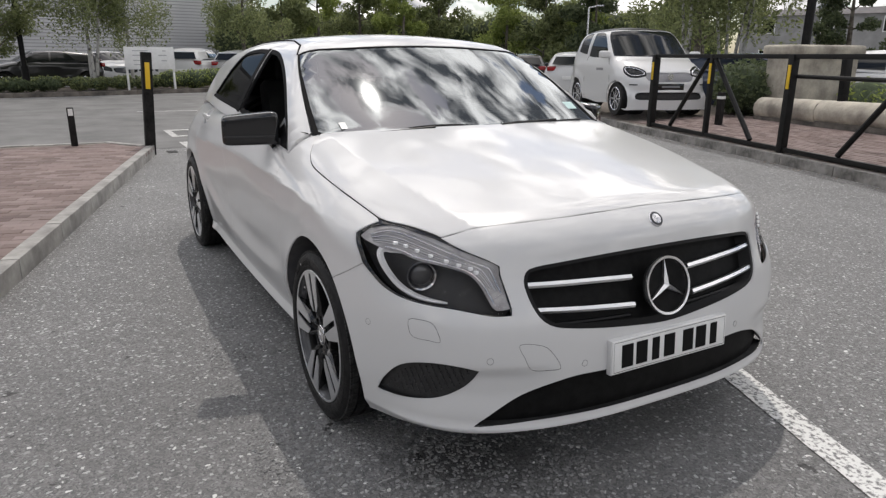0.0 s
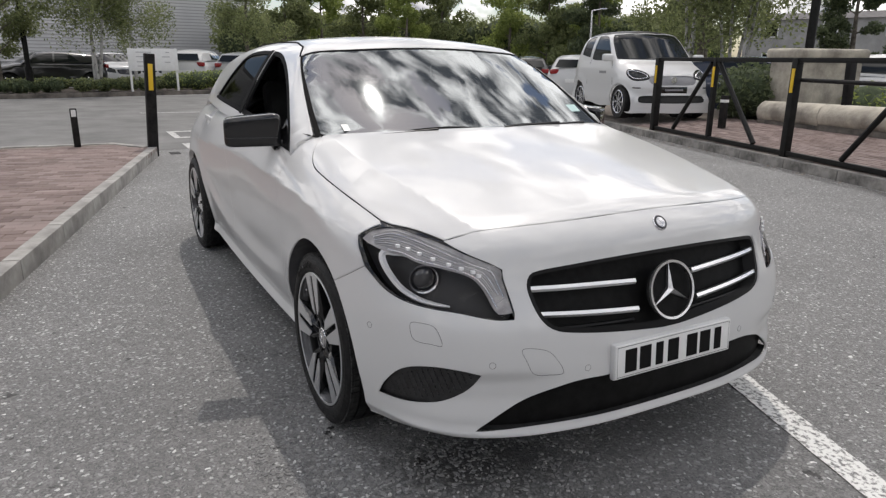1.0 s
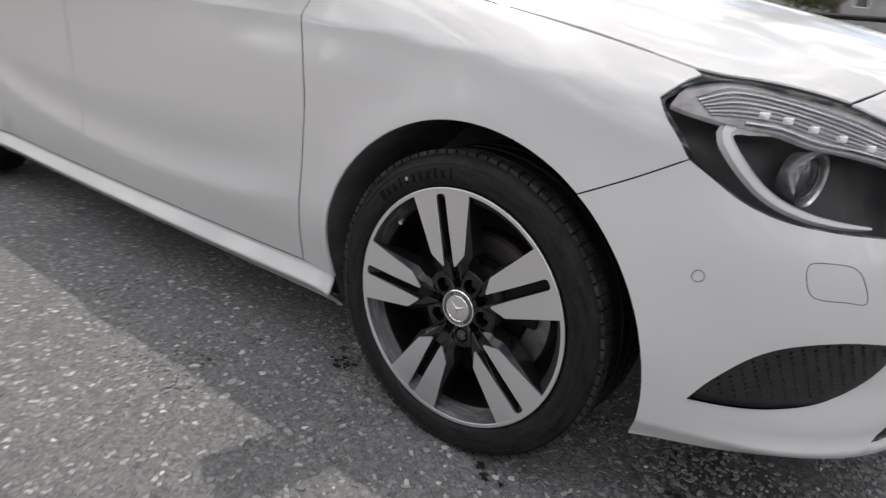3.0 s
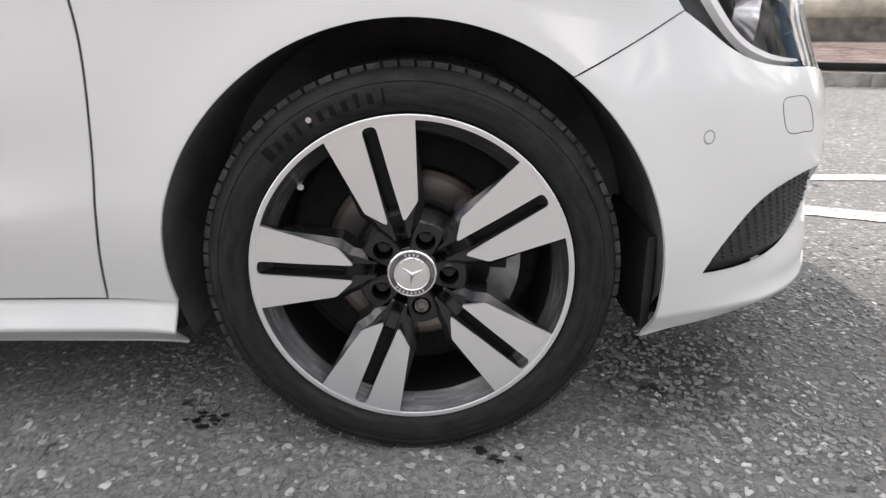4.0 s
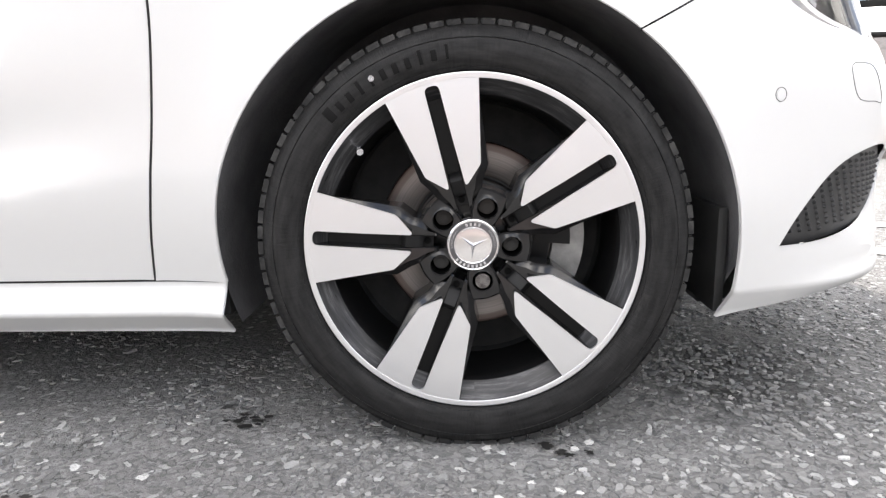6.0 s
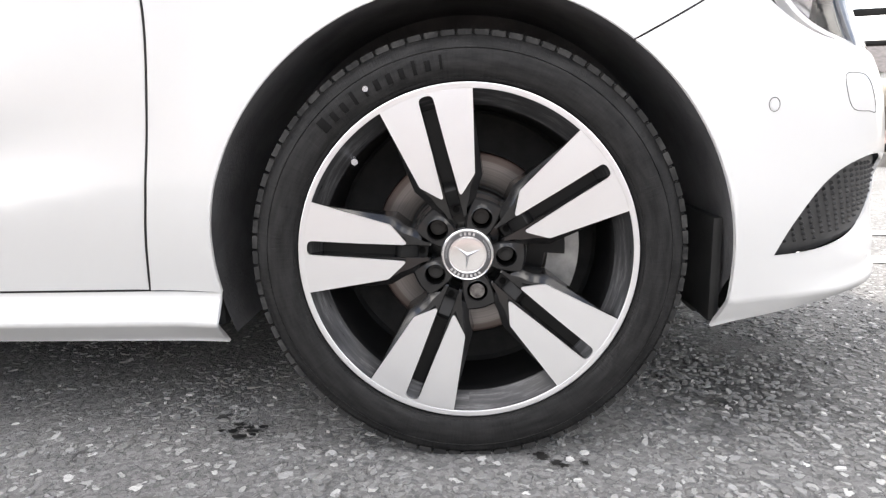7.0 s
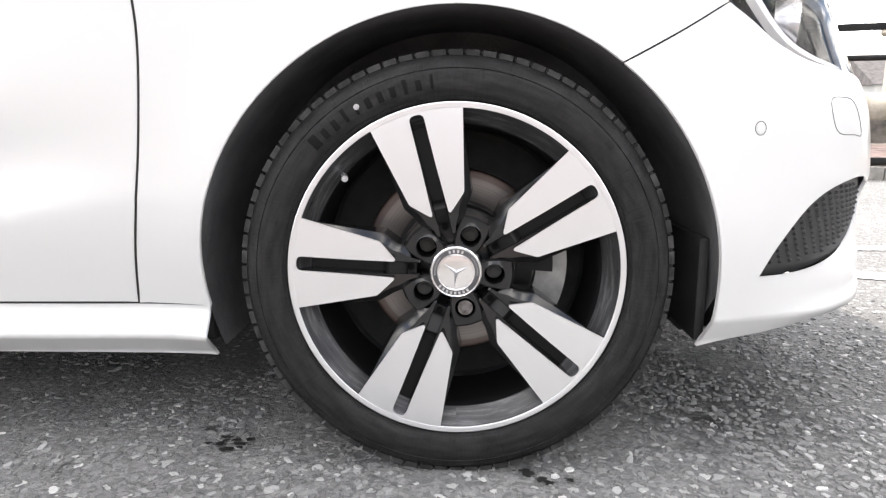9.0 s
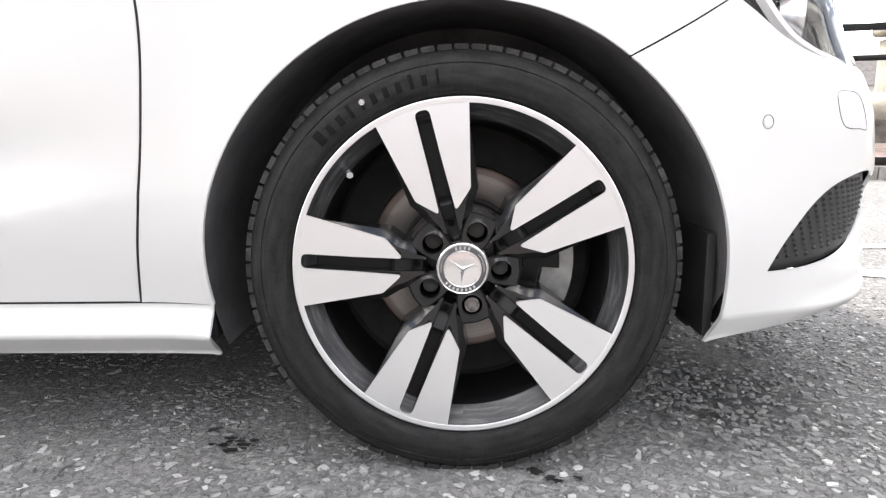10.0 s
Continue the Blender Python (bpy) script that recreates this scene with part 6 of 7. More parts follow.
def kerb_run(line, inward, name, label, w=.125, h=.11, unit=.915, mat=None):
    """Kerb stones end to end along a line; inward is the side of the paving."""
    root = thing(name, Matrix(), label, "kerb", kind="structure")
    pts = [Vector((x, y, 0)) for x, y in line]
    lens = [(pts[i+1] - pts[i]).length for i in range(len(pts) - 1)]
    total, s = sum(lens), 0.0

    def at(s):
        for i, q in enumerate(lens):
            if s <= q or i == len(lens) - 1:
                return pts[i] + (pts[i+1] - pts[i])*(s/q)
            s -= q
    k = 0
    while s < total - .05:
        e = min(s + unit, total)
        a, c = at(s), at(e)
        d = (c - a)
        mid = (a + c)/2 + Vector((-d.y, d.x, 0)).normalized()*inward*w/2
        ang = math.atan2(d.y, d.x)
        b = box((d.length - .008, w, h + .08), (0, 0, h/2 - .04), .007, seg=2)
        ob = part("kerb_stone", b, mat or CONCRETE, root)
        ob.matrix_basis = Matrix.Translation(mid + Vector((0, 0, random.uniform(-.003, .003)))) @ Matrix.Rotation(ang + random.uniform(-.004, .004), 4, "Z")
        s = e
    return root


left_line = [(3.0, -3.46), (-2.35, -2.09), (-7.72, -.73)]
kerb_run(left_line[::-1], 1, "kerb_left", "pale concrete kerb stones beside brick paving", w=.105, h=.13)
kerb_run([(-7.72, -.73), (-8.05, -.70), (-8.33, -.95), (-8.42, -1.4), (-8.45, -6.0)], 1, "kerb_back", "pale concrete kerb stones round a corner", w=.105, h=.13)
u_ = Vector((-5.37, 1.37, 0)).normalized()
n_ = Vector((u_.y, -u_.x, 0))*-1


def left_place(s, q):
    p = Vector((-2.35, -2.09, 0)) + u_*s + n_*q
    return p


slab([(3.0, -3.57), (-2.35, -2.20), (-7.74, -.84), (-8.0, -.82), (-8.22, -1.03), (-8.32, -1.5), (-8.35, -9), (3, -9)], 0, .118, "paving_left", MORTAR, "reddish brick paving with sandy joints", "paving")


def pave(place, s0, s1, q0, q1, ang, root, z, limit, inside, near):
    """Brick pavers in stretcher bond; those near become parts, the rest one joined piece."""
    me = bpy.data.meshes.new("brick")
    b = box((.1975, .0975, .05), (0, 0, 0), .004, seg=1)
    b.to_mesh(me)
    b.free()
    me.materials.append(BRICK)
    base = [v.co.copy() for v in me.vertices]
    fac = [tuple(p.vertices) for p in me.polygons]
    V, F, made = [], [], 0
    j, q = 0, q0
    while q < q1:
        s = s0 - (.1 if j % 2 else 0)
        while s < s1:
            p = place(s, q)
            if inside(p):
                m = Matrix.Translation((p.x, p.y, z(p) - .021 + random.uniform(-.0022, .0022))) @ Matrix.Rotation(ang + random.uniform(-.012, .012), 4, "Z")
                if near(p) and made < limit:
                    ob = new("brick", me)
                    ob.parent = root
                    ob.matrix_basis = m
                    made += 1
                else:
                    k = len(V)
                    V += [m @ v for v in base]
                    F += [tuple(i + k for i in f) for f in fac]
            s += .2
        q += .1
        j += 1
    if V:
        tagged(mesh_object("brick_field", V, F, BRICK, root, smooth=False), "reddish brick pavers", kind="stuff")


# ---- right side: kerb, gate, paving, stone wall ----
right_kerb = [(-12.0, 9.05), (-6.4, 7.32), (3.75, 4.27), (14.0, 1.2)]
kerb_run(right_kerb, 1, "kerb_right", "dirty weathered concrete kerb stones under a black gate", h=.12, mat=CONCRETE_DIRTY)


# cracked gutter and leaf litter along the kerb
def gutter():
    for off, w_ in ((-.09, .020), (-.17, .013), (-.215, .010)):
        pts = [(x, float(np.interp(x, [p[0] for p in right_kerb], [p[1] for p in right_kerb])) + off + random.gauss(0, .010)) for x in np.arange(-8.0, 6.0, .14)]
        b = bmesh.new()
        L, R = [], []
        for x, y in pts:
            k = w_*random.uniform(.35, 1.3)/2
            L.append(b.verts.new((x, y + k, .0035)))
            R.append(b.verts.new((x, y - k, .0035)))
        for i in range(len(pts) - 1):
            b.faces.new((L[i], R[i], R[i+1], L[i+1]))
        tagged(part("gutter_crack", b, OIL), "dark crack in the asphalt along the kerb", "crack", kind="structure")
    b = bmesh.new()
    for _ in range(170):
        x = random.uniform(-7.5, 4.5)
        y = float(np.interp(x, [p[0] for p in right_kerb], [p[1] for p in right_kerb])) - abs(random.gauss(.03, .09))
        box((random.uniform(.008, .03), random.uniform(.006, .018), .004), (0, 0, 0), 0, bm=b, turn=Matrix.Translation((x, y, .006)) @ Matrix.Rotation(random.uniform(0, 6), 4, "Z") @ Matrix.Rotation(random.uniform(-.3, .3), 4, "X"))
    tagged(part("leaf_litter", b, LITTER), "dry brown leaf litter in the gutter", "litter", kind="stuff")


LITTER = vary(material("dry_leaf", (0.2, 0.16, 0.12), 0.9), (0.07, 0.055, 0.042), (0.34, 0.29, 0.23), 3)
gutter()


def rise_right(x, y):
    ky = float(np.interp(x, [p[0] for p in right_kerb], [p[1] for p in right_kerb]))
    s = max(0.0, y - ky)
    return .115 + .13*min(1.0, s/3.0)


b = bmesh.new()
cols = []
for i in range(54):
    x = -12.0 + .5*i
    ky = float(np.interp(x, [p[0] for p in right_kerb], [p[1] for p in right_kerb])) + .12
    cols.append([b.verts.new((x, ky + s, rise_right(x, ky + s))) for s in (0, 1, 2, 3, 4, 6, 9)])
for i in range(53):
    for j in range(6):
        b.faces.new((cols[i][j], cols[i+1][j], cols[i+1][j+1], cols[i][j+1]))
tagged(part("paving_right", b, MORTAR), "reddish brick paving behind the gate", "paving", kind="structure")


def gate():
    g = thing("barrier_gate", pose(-5.95, 7.36, 0), "long black steel gate with yellow reflectors, standing along the kerb", "gate")
    d = Vector((1, -.30, 0)).normalized()
    at = lambda s, z, o=0.0: d*s + Vector((-d.y, d.x, 0))*o + Vector((0, 0, z))
    L = 10.6
    turn = Matrix.Rotation(math.atan2(d.y, d.x), 4, "Z")
    part("top_rail", box((L + .8, .06, .06), at(L/2 - .4, 1.345), .006, turn=turn), STEEL, g)
    part("bottom_rail", box((L + .8, .06, .06), at(L/2 - .4, .165), .006, turn=turn), STEEL, g)
    for s, w, zl in ((-.80, .110, 0.08), (.90, .070, .16), (2.66, .098, .10), (7.4, .10, .10)):
        post = part("post", box((w, w, 1.37 - zl), at(s, (1.37 + zl)/2), .008, turn=turn), STEEL, g)
        part("reflector", box((.05, .012, .30), at(s + .01, 1.09, -w/2 - .006), .002, turn=turn), YELLOW, post)
    for s0, s1 in ((.80, -.15), (.98, 2.0), (4.55, 3.63), (4.75, 5.7)):
        part("brace", rod(at(s0, 1.30), at(s1, .21), .035, 8), STEEL, g)
    part("middle_rail", rod(at(2.7, 1.10, .06), at(L + .6, 1.08, .06), .026, 10), STEEL, g)
    part("catch_post", box((.085, .09, .54), at(3.22, 1.09, .30), .01, turn=turn @ Matrix.Rotation(radians(-3), 4, "Y")), STEEL, g)
    return g


gate()


def stone_log(points, r, label):
    root = thing("stone_coping", Matrix(), label, "wall")
    for a, c in zip(points, points[1:]):
        a, c = Vector(a), Vector(c)
        d = (c - a).normalized()*.006
        b = rod(a + d, c - d, r, 28)
        for v in b.verts:
            v.co += Vector([random.uniform(-.004, .004) for _ in range(3)])
        part("stone", b, STONE, root)
        m = Matrix.Translation(((a + c)/2).xy.to_3d() + Vector((0, 0, (a.z - r)/2 - .0))) @ Matrix.Rotation(math.atan2((c - a).y, (c - a).x), 4, "Z")
        part("base_course", box(((c - a).length, .34, max(a.z - r + .16, .1)), (0, 0, 0), .01, turn=m), DARK_STONE, root)
    return root


DARK_STONE = vary(material("dark_stone", (0.10, 0.09, 0.08), 0.9), (0.05, 0.045, 0.04), (0.17, 0.15, 0.13), 4, bump=0.4, bump_scale=30)
stone_log([(-6.12, 9.80, .42), (-4.7, 9.45, .45), (-3.0, 9.03, .49), (-1.2, 8.6, .53), (.6, 8.16, .57), (2.4, 7.7, .61), (4.2, 7.3, .65), (6.0, 6.95, .68), (8.0, 6.5, .70)], .205, "rounded sandstone coping, weathered, along brick paving")


def pier(x, y, ang, w, l, h, name="stone_pier"):
    """Square end pier with a wall panel running back from it, under one rounded cap."""
    p = thing(name, pose(x, y, 0, 0, 0, ang), "weathered sandstone pier and wall under a rounded cap", "pier")
    part("block", box((w, w*.8, h), (0, w*.4, h/2), .02), STONE, p)
    part("panel", box((w*.95, l - w*.8, h - .05), (0, w*.8 + (l - w*.8)/2 + .004, h/2 - .025), .012), STONE, p)
    part("cap", box((w + .16, l + .16, .19), (0, l/2, h + .095), .075, seg=4), STONE, p)
    part("plinth", box((w + .06, l + .06, .3), (0, l/2, .15), .03), STONE, p)
    return p


pier(-6.09, 10.05, -14, .62, 1.50, 1.37)
pier(6.3, 7.25, -14, .7, 1.5, 1.75)


def post_bollard(x, y, z0, z1, w, strip, label):
    p = thing("bollard", pose(x, y, z0, 0, 0, 2), label, "bollard")
    if strip:
        p.matrix_basis = p.matrix_basis @ Matrix.Rotation(radians(-3.2), 4, "X")
    part("shaft", box((w, w, z1 - z0), (0, 0, (z1 - z0)/2), .012), TIMBER, p)
    if strip:
        part("reflector", box((.010, w*.45, .34), (w/2 + .004, 0, z1 - z0 - .30), .002), YELLOW, p)
    else:
        part("reflector", box((.008, w*.7, .09), (w/2 + .003, 0, z1 - z0 - .06), .002), PLATE, p)
    return p


post_bollard(-7.70, -.69, -.01, 1.345, .128, True, "tall black square timber post with a yellow reflector")
post_bollard(-8.10, -1.585, .113, .630, .082, False, "short black timber bollard with a pale reflector on brick paving")

# painted lines and letters
def stripe(points, w, name="road_line", mat=None, label="white painted line on asphalt"):
    b = bmesh.new()
    pts = [Vector((x, y, .004)) for x, y in points]
    L, R = [], []
    for i, p in enumerate(pts):
        d = (pts[min(i + 1, len(pts) - 1)] - pts[max(i - 1, 0)]).normalized()
        q = Vector((-d.y, d.x, 0))*w/2
        L.append(b.verts.new(p + q)); R.append(b.verts.new(p - q))
    for i in range(len(pts) - 1):
        b.faces.new((L[i], R[i], R[i+1], L[i+1]))
    return tagged(part(name, b, mat or LINE), label, "marking", kind="structure")


def wobble(a, c, n, amp):
    return [(a[0] + (c[0] - a[0])*i/n + random.uniform(-amp, amp), a[1] + (c[1] - a[1])*i/n + random.uniform(-amp, amp)) for i in range(n + 1)]


stripe(wobble((.35, .86), (2.9, -.06), 40, .003), .125)
stripe(wobble((1.25, 1.0), (6.0, .86), 40, .003), .10)
stripe(wobble((-15.4, -.2), (-14.9, 3.5), 12, .01), .10, mat=LINE_OLD)


def letter(strokes, x, y, s, name):
    """Strokes on a unit square (u to the right, v up), laid on the road to be read from the gateway."""
    b = bmesh.new()
    for i, (u0, v0, u1, v1) in enumerate(strokes):
        box((abs(v1 - v0)*s[1] + .17, abs(u1 - u0)*s[0] + .11, .002), (x - (v0 + v1)/2*s[1], y + (u0 + u1)/2*s[0], .0055 + .0012*i), 0, bm=b)
    return tagged(part(name, b, LINE_OLD), "worn white letter painted on the road", "letter", "road lettering", "structure")


letter([(0, 0, 0, 1), (0, 1, 1, 1), (0, 0, 1, 0)], -9.75, -.10, (.34, 1.0), "road_letter")
letter([(0, 0, 0, 1), (1, 0, 1, 1), (0, 0, 1, 0)], -9.75, .42, (.34, 1.0), "road_letter")
letter([(0, 0, 0, 1), (0, 1, 1, 1), (1, .5, 1, 1), (0, .5, 1, .5)], -8.0, -.10, (.30, .85), "road_letter")
tagged(part("drain_cover", box((.20, .13, .006), (-7.85, -.395, .003), 0), MATT_BLACK), "dark iron drain cover in the asphalt", "drain")
# lighter road beyond the gateway
ROAD = vary(material("pale_road", (0.17, 0.17, 0.165), 0.9), (0.115, 0.115, 0.112), (0.18, 0.178, 0.174), 1.2, bump=0.4, bump_scale=90, distance=0.004)
b = bmesh.new()
b.faces.new([b.verts.new(v) for v in ((-8.45, -60, .0), (-8.2, 7.6, .0), (-23.0, 7.6, .0), (-22.3, -60, .0))])
for v in b.verts:
    v.co.z = .003
tagged(part("road", b, ROAD), "pale grey asphalt road beyond the gateway", "road", kind="structure")
kerb_run([(-21.9, -12), (-22.3, -3.3), (-22.6, -1.0), (-23.5, 2.4), (-24.2, 6.0), (-25.0, 12)], 1, "kerb_far", "grey kerb in front of a planted bed", w=.15, h=.14, unit=1.8, mat=DARK_STONE)
b = bmesh.new()
b.faces.new([b.verts.new(v) for v in ((-22.2, -40, .10), (-22.75, -1.0, .10), (-23.65, 2.4, .10), (-25.2, 12, .10), (-28, 12, .10), (-26.2, -40, .10))])
SOIL = vary(material("bark_soil", (0.06, 0.045, 0.035), 0.95), (0.03, 0.024, 0.02), (0.09, 0.07, 0.055), 6, bump=0.6)
tagged(part("planted_bed", b, SOIL), "dark planted bed beside the road", "bed", kind="structure")

# ---- greenery ----
def leaf_material(name, lo, hi):
    m = material(name, lo, 0.6, 0.0)
    n, l, p = nodes_of(m)
    g = n.new("ShaderNodeNewGeometry")
    r = n.new("ShaderNodeValToRGB")
    r.color_ramp.elements[0].color, r.color_ramp.elements[1].color = (*lo, 1), (*hi, 1)
    l.new(g.outputs["Random Per Island"], r.inputs["Fac"])
    l.new(r.outputs["Color"], p.inputs["Base Color"])
    t = n.new("ShaderNodeBsdfTranslucent")
    l.new(r.outputs["Color"], t.inputs["Color"])
    mix = n.new("ShaderNodeMixShader")
    mix.inputs["Fac"].default_value = 0.5
    out = n["Material Output"]
    l.new(p.outputs["BSDF"], mix.inputs[1])
    l.new(t.outputs["BSDF"], mix.inputs[2])
    l.new(mix.outputs["Shader"], out.inputs["Surface"])
    return m


LEAF = leaf_material("leaf_green", (0.11, 0.135, 0.058), (0.31, 0.345, 0.15))
LEAF_DARK = leaf_material("leaf_dark", (0.055, 0.075, 0.038), (0.16, 0.195, 0.095))
LEAF_LIGHT = leaf_material("leaf_light", (0.17, 0.22, 0.055), (0.40, 0.46, 0.14))
BARK = vary(material("bark", (0.12, 0.10, 0.08), 0.9), (0.06, 0.05, 0.04), (0.18, 0.16, 0.13), 7, bump=0.6)
BIRCH = vary(material("birch_bark", (0.36, 0.35, 0.33), 0.8), (0.07, 0.065, 0.06), (0.44, 0.43, 0.41), 5, low=0.38, high=0.5, bump=0.4)
rng = np.random.default_rng(7)


def leaves(centres, radii, count, size, name, mat, parent, droop=0.0):
    """Many small bent leaves gathered in clumps."""
    count, size = int(count*1.9), size*.72
    w = np.asarray(radii)**2
    pick = rng.choice(len(centres), count, p=w/w.sum())
    d = rng.normal(size=(count, 3))
    d /= np.linalg.norm(d, axis=1)[:, None]
    rr = rng.random(count)**0.45
    pos = np.asarray(centres)[pick] + d*(np.asarray(radii)[pick]*rr)[:, None]*(1, 1, .8)
    pos[:, 2] -= droop*rng.random(count)**2
    a = rng.normal(size=(count, 3))
    a /= np.linalg.norm(a, axis=1)[:, None]
    c = np.cross(a, rng.normal(size=(count, 3)))
    c /= np.linalg.norm(c, axis=1)[:, None]
    s = size*(.6 + .8*rng.random(count))[:, None]
    n = np.cross(a, c)
    V = np.stack([pos - a*s, pos + c*s*.45 + n*s*.15, pos + a*s, pos - c*s*.45 + n*s*.15], 1).reshape(-1, 3)
    F = [(4*i, 4*i + 1, 4*i + 2, 4*i + 3) for i in range(count)]
    return mesh_object(name, V, F, mat, parent, smooth=False)


def tree(x, y, h, spread, label, mat=LEAF, bark=BARK, r=.12, count=2600, size=.10, low=.35, stems=1, droop=0.0, z0=0.0, seed=0, category="tree"):
    t = thing("tree", pose(x, y, z0), label, category)
    rnd = random.Random(seed)
    b = bmesh.new()
    tips = []
    for k in range(stems):
        lean = Vector((rnd.uniform(-.12, .12), rnd.uniform(-.12, .12), 1)) if stems > 1 else Vector((rnd.uniform(-.03, .03), rnd.uniform(-.03, .03), 1))
        p = Vector((rnd.uniform(-.15, .15)*(stems > 1), rnd.uniform(-.15, .15)*(stems > 1), -.02))
        n = 7
        rad = r/math.sqrt(stems)
        for i in range(n):
            q = p + lean*(h*.86/n) + Vector((rnd.uniform(-.05, .05), rnd.uniform(-.05, .05), 0))*h*.08
            r0, r1 = rad*(1 - .8*i/n), rad*(1 - .8*(i + 1)/n)
            rod(p, q, r0, 9, b, r1)
            if (i + 1)/n > low*.8:
                for _ in range(3):
                    a = rnd.uniform(0, 2*math.pi)
                    ln = spread*rnd.uniform(.45, .95)*(1.15 - .6*(i + 1)/n)
                    e = q + Vector((math.cos(a)*ln, math.sin(a)*ln, ln*rnd.uniform(.15, .7)))
                    rod(q, e, r1*.45, 6, b, r1*.12)
                    tips += [(e, rnd.uniform(.28, .5)*spread*.7), (q.lerp(e, .55), rnd.uniform(.2, .4)*spread*.6)]
            p = q
        tips.append((p, spread*.4))
    part("trunk", b, bark, t)
    cr = leaves([tuple(q) for q, _ in tips], [w for _, w in tips], count, size, "crown", mat, t, droop)
    cr["kind"] = "stuff"
    return t


def hedge(points, w, h, label, mat, count, size, name="hedge", category="hedge", z0=.08):
    """A row of shrubs."""
    t = thing(name, Matrix(), label, category)
    cs, rs = [], []
    for a, c in zip(points, points[1:]):
        a, c = Vector((*a, 0)), Vector((*c, 0))
        n = max(2, int((c - a).length/max(.26, h*.3)))
        for i in range(n):
            p = a.lerp(c, i/n)
            cs.append((p.x + rng.normal()*.06, p.y + rng.normal()*.06, z0 + h*.5*(.9 + .25*rng.random())))
            rs.append(h*.52*(.9 + .3*rng.random())*w)
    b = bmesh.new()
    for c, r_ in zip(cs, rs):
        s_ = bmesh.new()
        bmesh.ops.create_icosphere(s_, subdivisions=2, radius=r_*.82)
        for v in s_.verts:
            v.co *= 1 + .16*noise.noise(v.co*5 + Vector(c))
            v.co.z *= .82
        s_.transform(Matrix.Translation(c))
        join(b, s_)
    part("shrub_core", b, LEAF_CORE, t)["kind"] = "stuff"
    k = leaves(cs, rs, count, size, "leaves", mat, t)
    k["kind"] = "stuff"
    return t


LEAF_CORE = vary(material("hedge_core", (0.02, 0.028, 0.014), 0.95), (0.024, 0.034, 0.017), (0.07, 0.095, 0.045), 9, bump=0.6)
hedge([(-23.5, -9), (-23.7, -3.4), (-23.9, -1.6)], 1.0, .46, "dark low shrubs in the roadside bed", LEAF_DARK, 6000, .07)
hedge([(-24.0, -1.2), (-24.3, .4), (-24.6, 1.9)], 1.0, .48, "dark green low shrubs below the sign", LEAF, 4500, .06)
hedge([(-24.6, 1.7), (-25.2, 3.4), (-26.0, 5.2), (-26.8, 7.5)], 1.1, .72, "bright green trimmed shrubs by the road", LEAF_LIGHT, 6500, .06)
hedge([(-26.4, -9), (-26.8, -2), (-27.0, 2.0)], 1.0, .45, "green shrubs behind the bed", LEAF, 3500, .09)
hedge([(-8.9, -4.0), (-9.3, -3.3), (-9.2, -2.85)], .8, .35, "small green shrub beside the brick paving", LEAF_LIGHT, 1500, .05, z0=0)
hedge([(-6.95, 10.2), (-7.15, 10.9), (-7.6, 11.6)], 1.2, 1.0, "dark shrubs behind the stone pier", LEAF_DARK, 5000, .07, z0=.2)
hedge([(-4.75, 10.9), (-2.6, 10.4), (-1.0, 10.2), (.6, 9.8), (2.5, 9.6)], 1.1, .8, "bright green hedge behind the stone wall", LEAF_LIGHT, 6000, .07, z0=.15)

tree(-25.4, -3.6, 5.4, 1.8, "young broadleaf tree with a slim trunk beside the road", LEAF, BARK, .08, 7000, .078, low=.26, seed=2)
tree(-24.8, -.75, 6.6, 1.9, "silver birch with slim pale stems and drooping leaves", LEAF, BIRCH, .11, 8200, .070, low=.38, stems=3, droop=1.3, seed=3)
tree(-26.0, .7, 6.4, 1.8, "silver birch with a slim pale trunk and drooping leaves", LEAF, BIRCH, .07, 6800, .070, low=.40, droop=1.1, seed=4)
tree(-29.5, 5.6, 5.8, 2.3, "round green broadleaf tree beside parked cars", LEAF, BARK, .11, 6200, .085, low=.3, seed=5)
far_trees = [(-36, 9.2, 6, 2.0), (-38, 12, 6.5, 2.2), (-40, 15.5, 7, 2.6), (-36, 16.5, 6, 2.0), (-38, 20, 6.5, 2.5), (-36, 24, 7, 2.8), (-32.5, 24.5, 6.2, 2.2), (-33, 28, 7.5, 2.7), (-29.5, 26, 6.5, 2.3), (-29, 31, 8, 3.0), (-26, 31, 8, 2.6)]
for i, (x, y, h, s) in enumerate(far_trees):
    k = (1, 2, 1, 2, 1, 2, 1, 2, 0, 1, 2)[i]
    tree(x, y, h, s, ("dark green", "green", "pale green")[k] + " broadleaf tree in a far row", (LEAF_DARK, LEAF, LEAF_LIGHT)[k], BARK, .14, 5600, .15, seed=20 + i, low=.12)
tree(-9.9, 11.9, 6.6, 1.7, "silver birch with several pale stems", LEAF, BIRCH, .10, 6800, .075, stems=4, droop=1.2, low=.42, z0=.2, seed=40)
tree(-9.6, 13.0, 6.8, 1.9, "silver birch with several pale stems", LEAF, BIRCH, .10, 6800, .08, stems=4, droop=1.3, low=.36, z0=.2, seed=41)
tree(-14.5, 17.5, 7.2, 2.4, "leafy green tree behind parked cars", LEAF, BARK, .15, 6200, .11, low=.2, z0=.1, seed=45)
tree(-10.2, 18.9, 4.4, 1.15, "dense dark green conifer", LEAF_DARK, BARK, .12, 7000, .08, low=.03, z0=.0, seed=43)
tree(-2.2, 16.5, 6.5, 2.0, "leafy tree behind the stone wall", LEAF_DARK, BARK, .14, 3600, .11, z0=.0, seed=44)
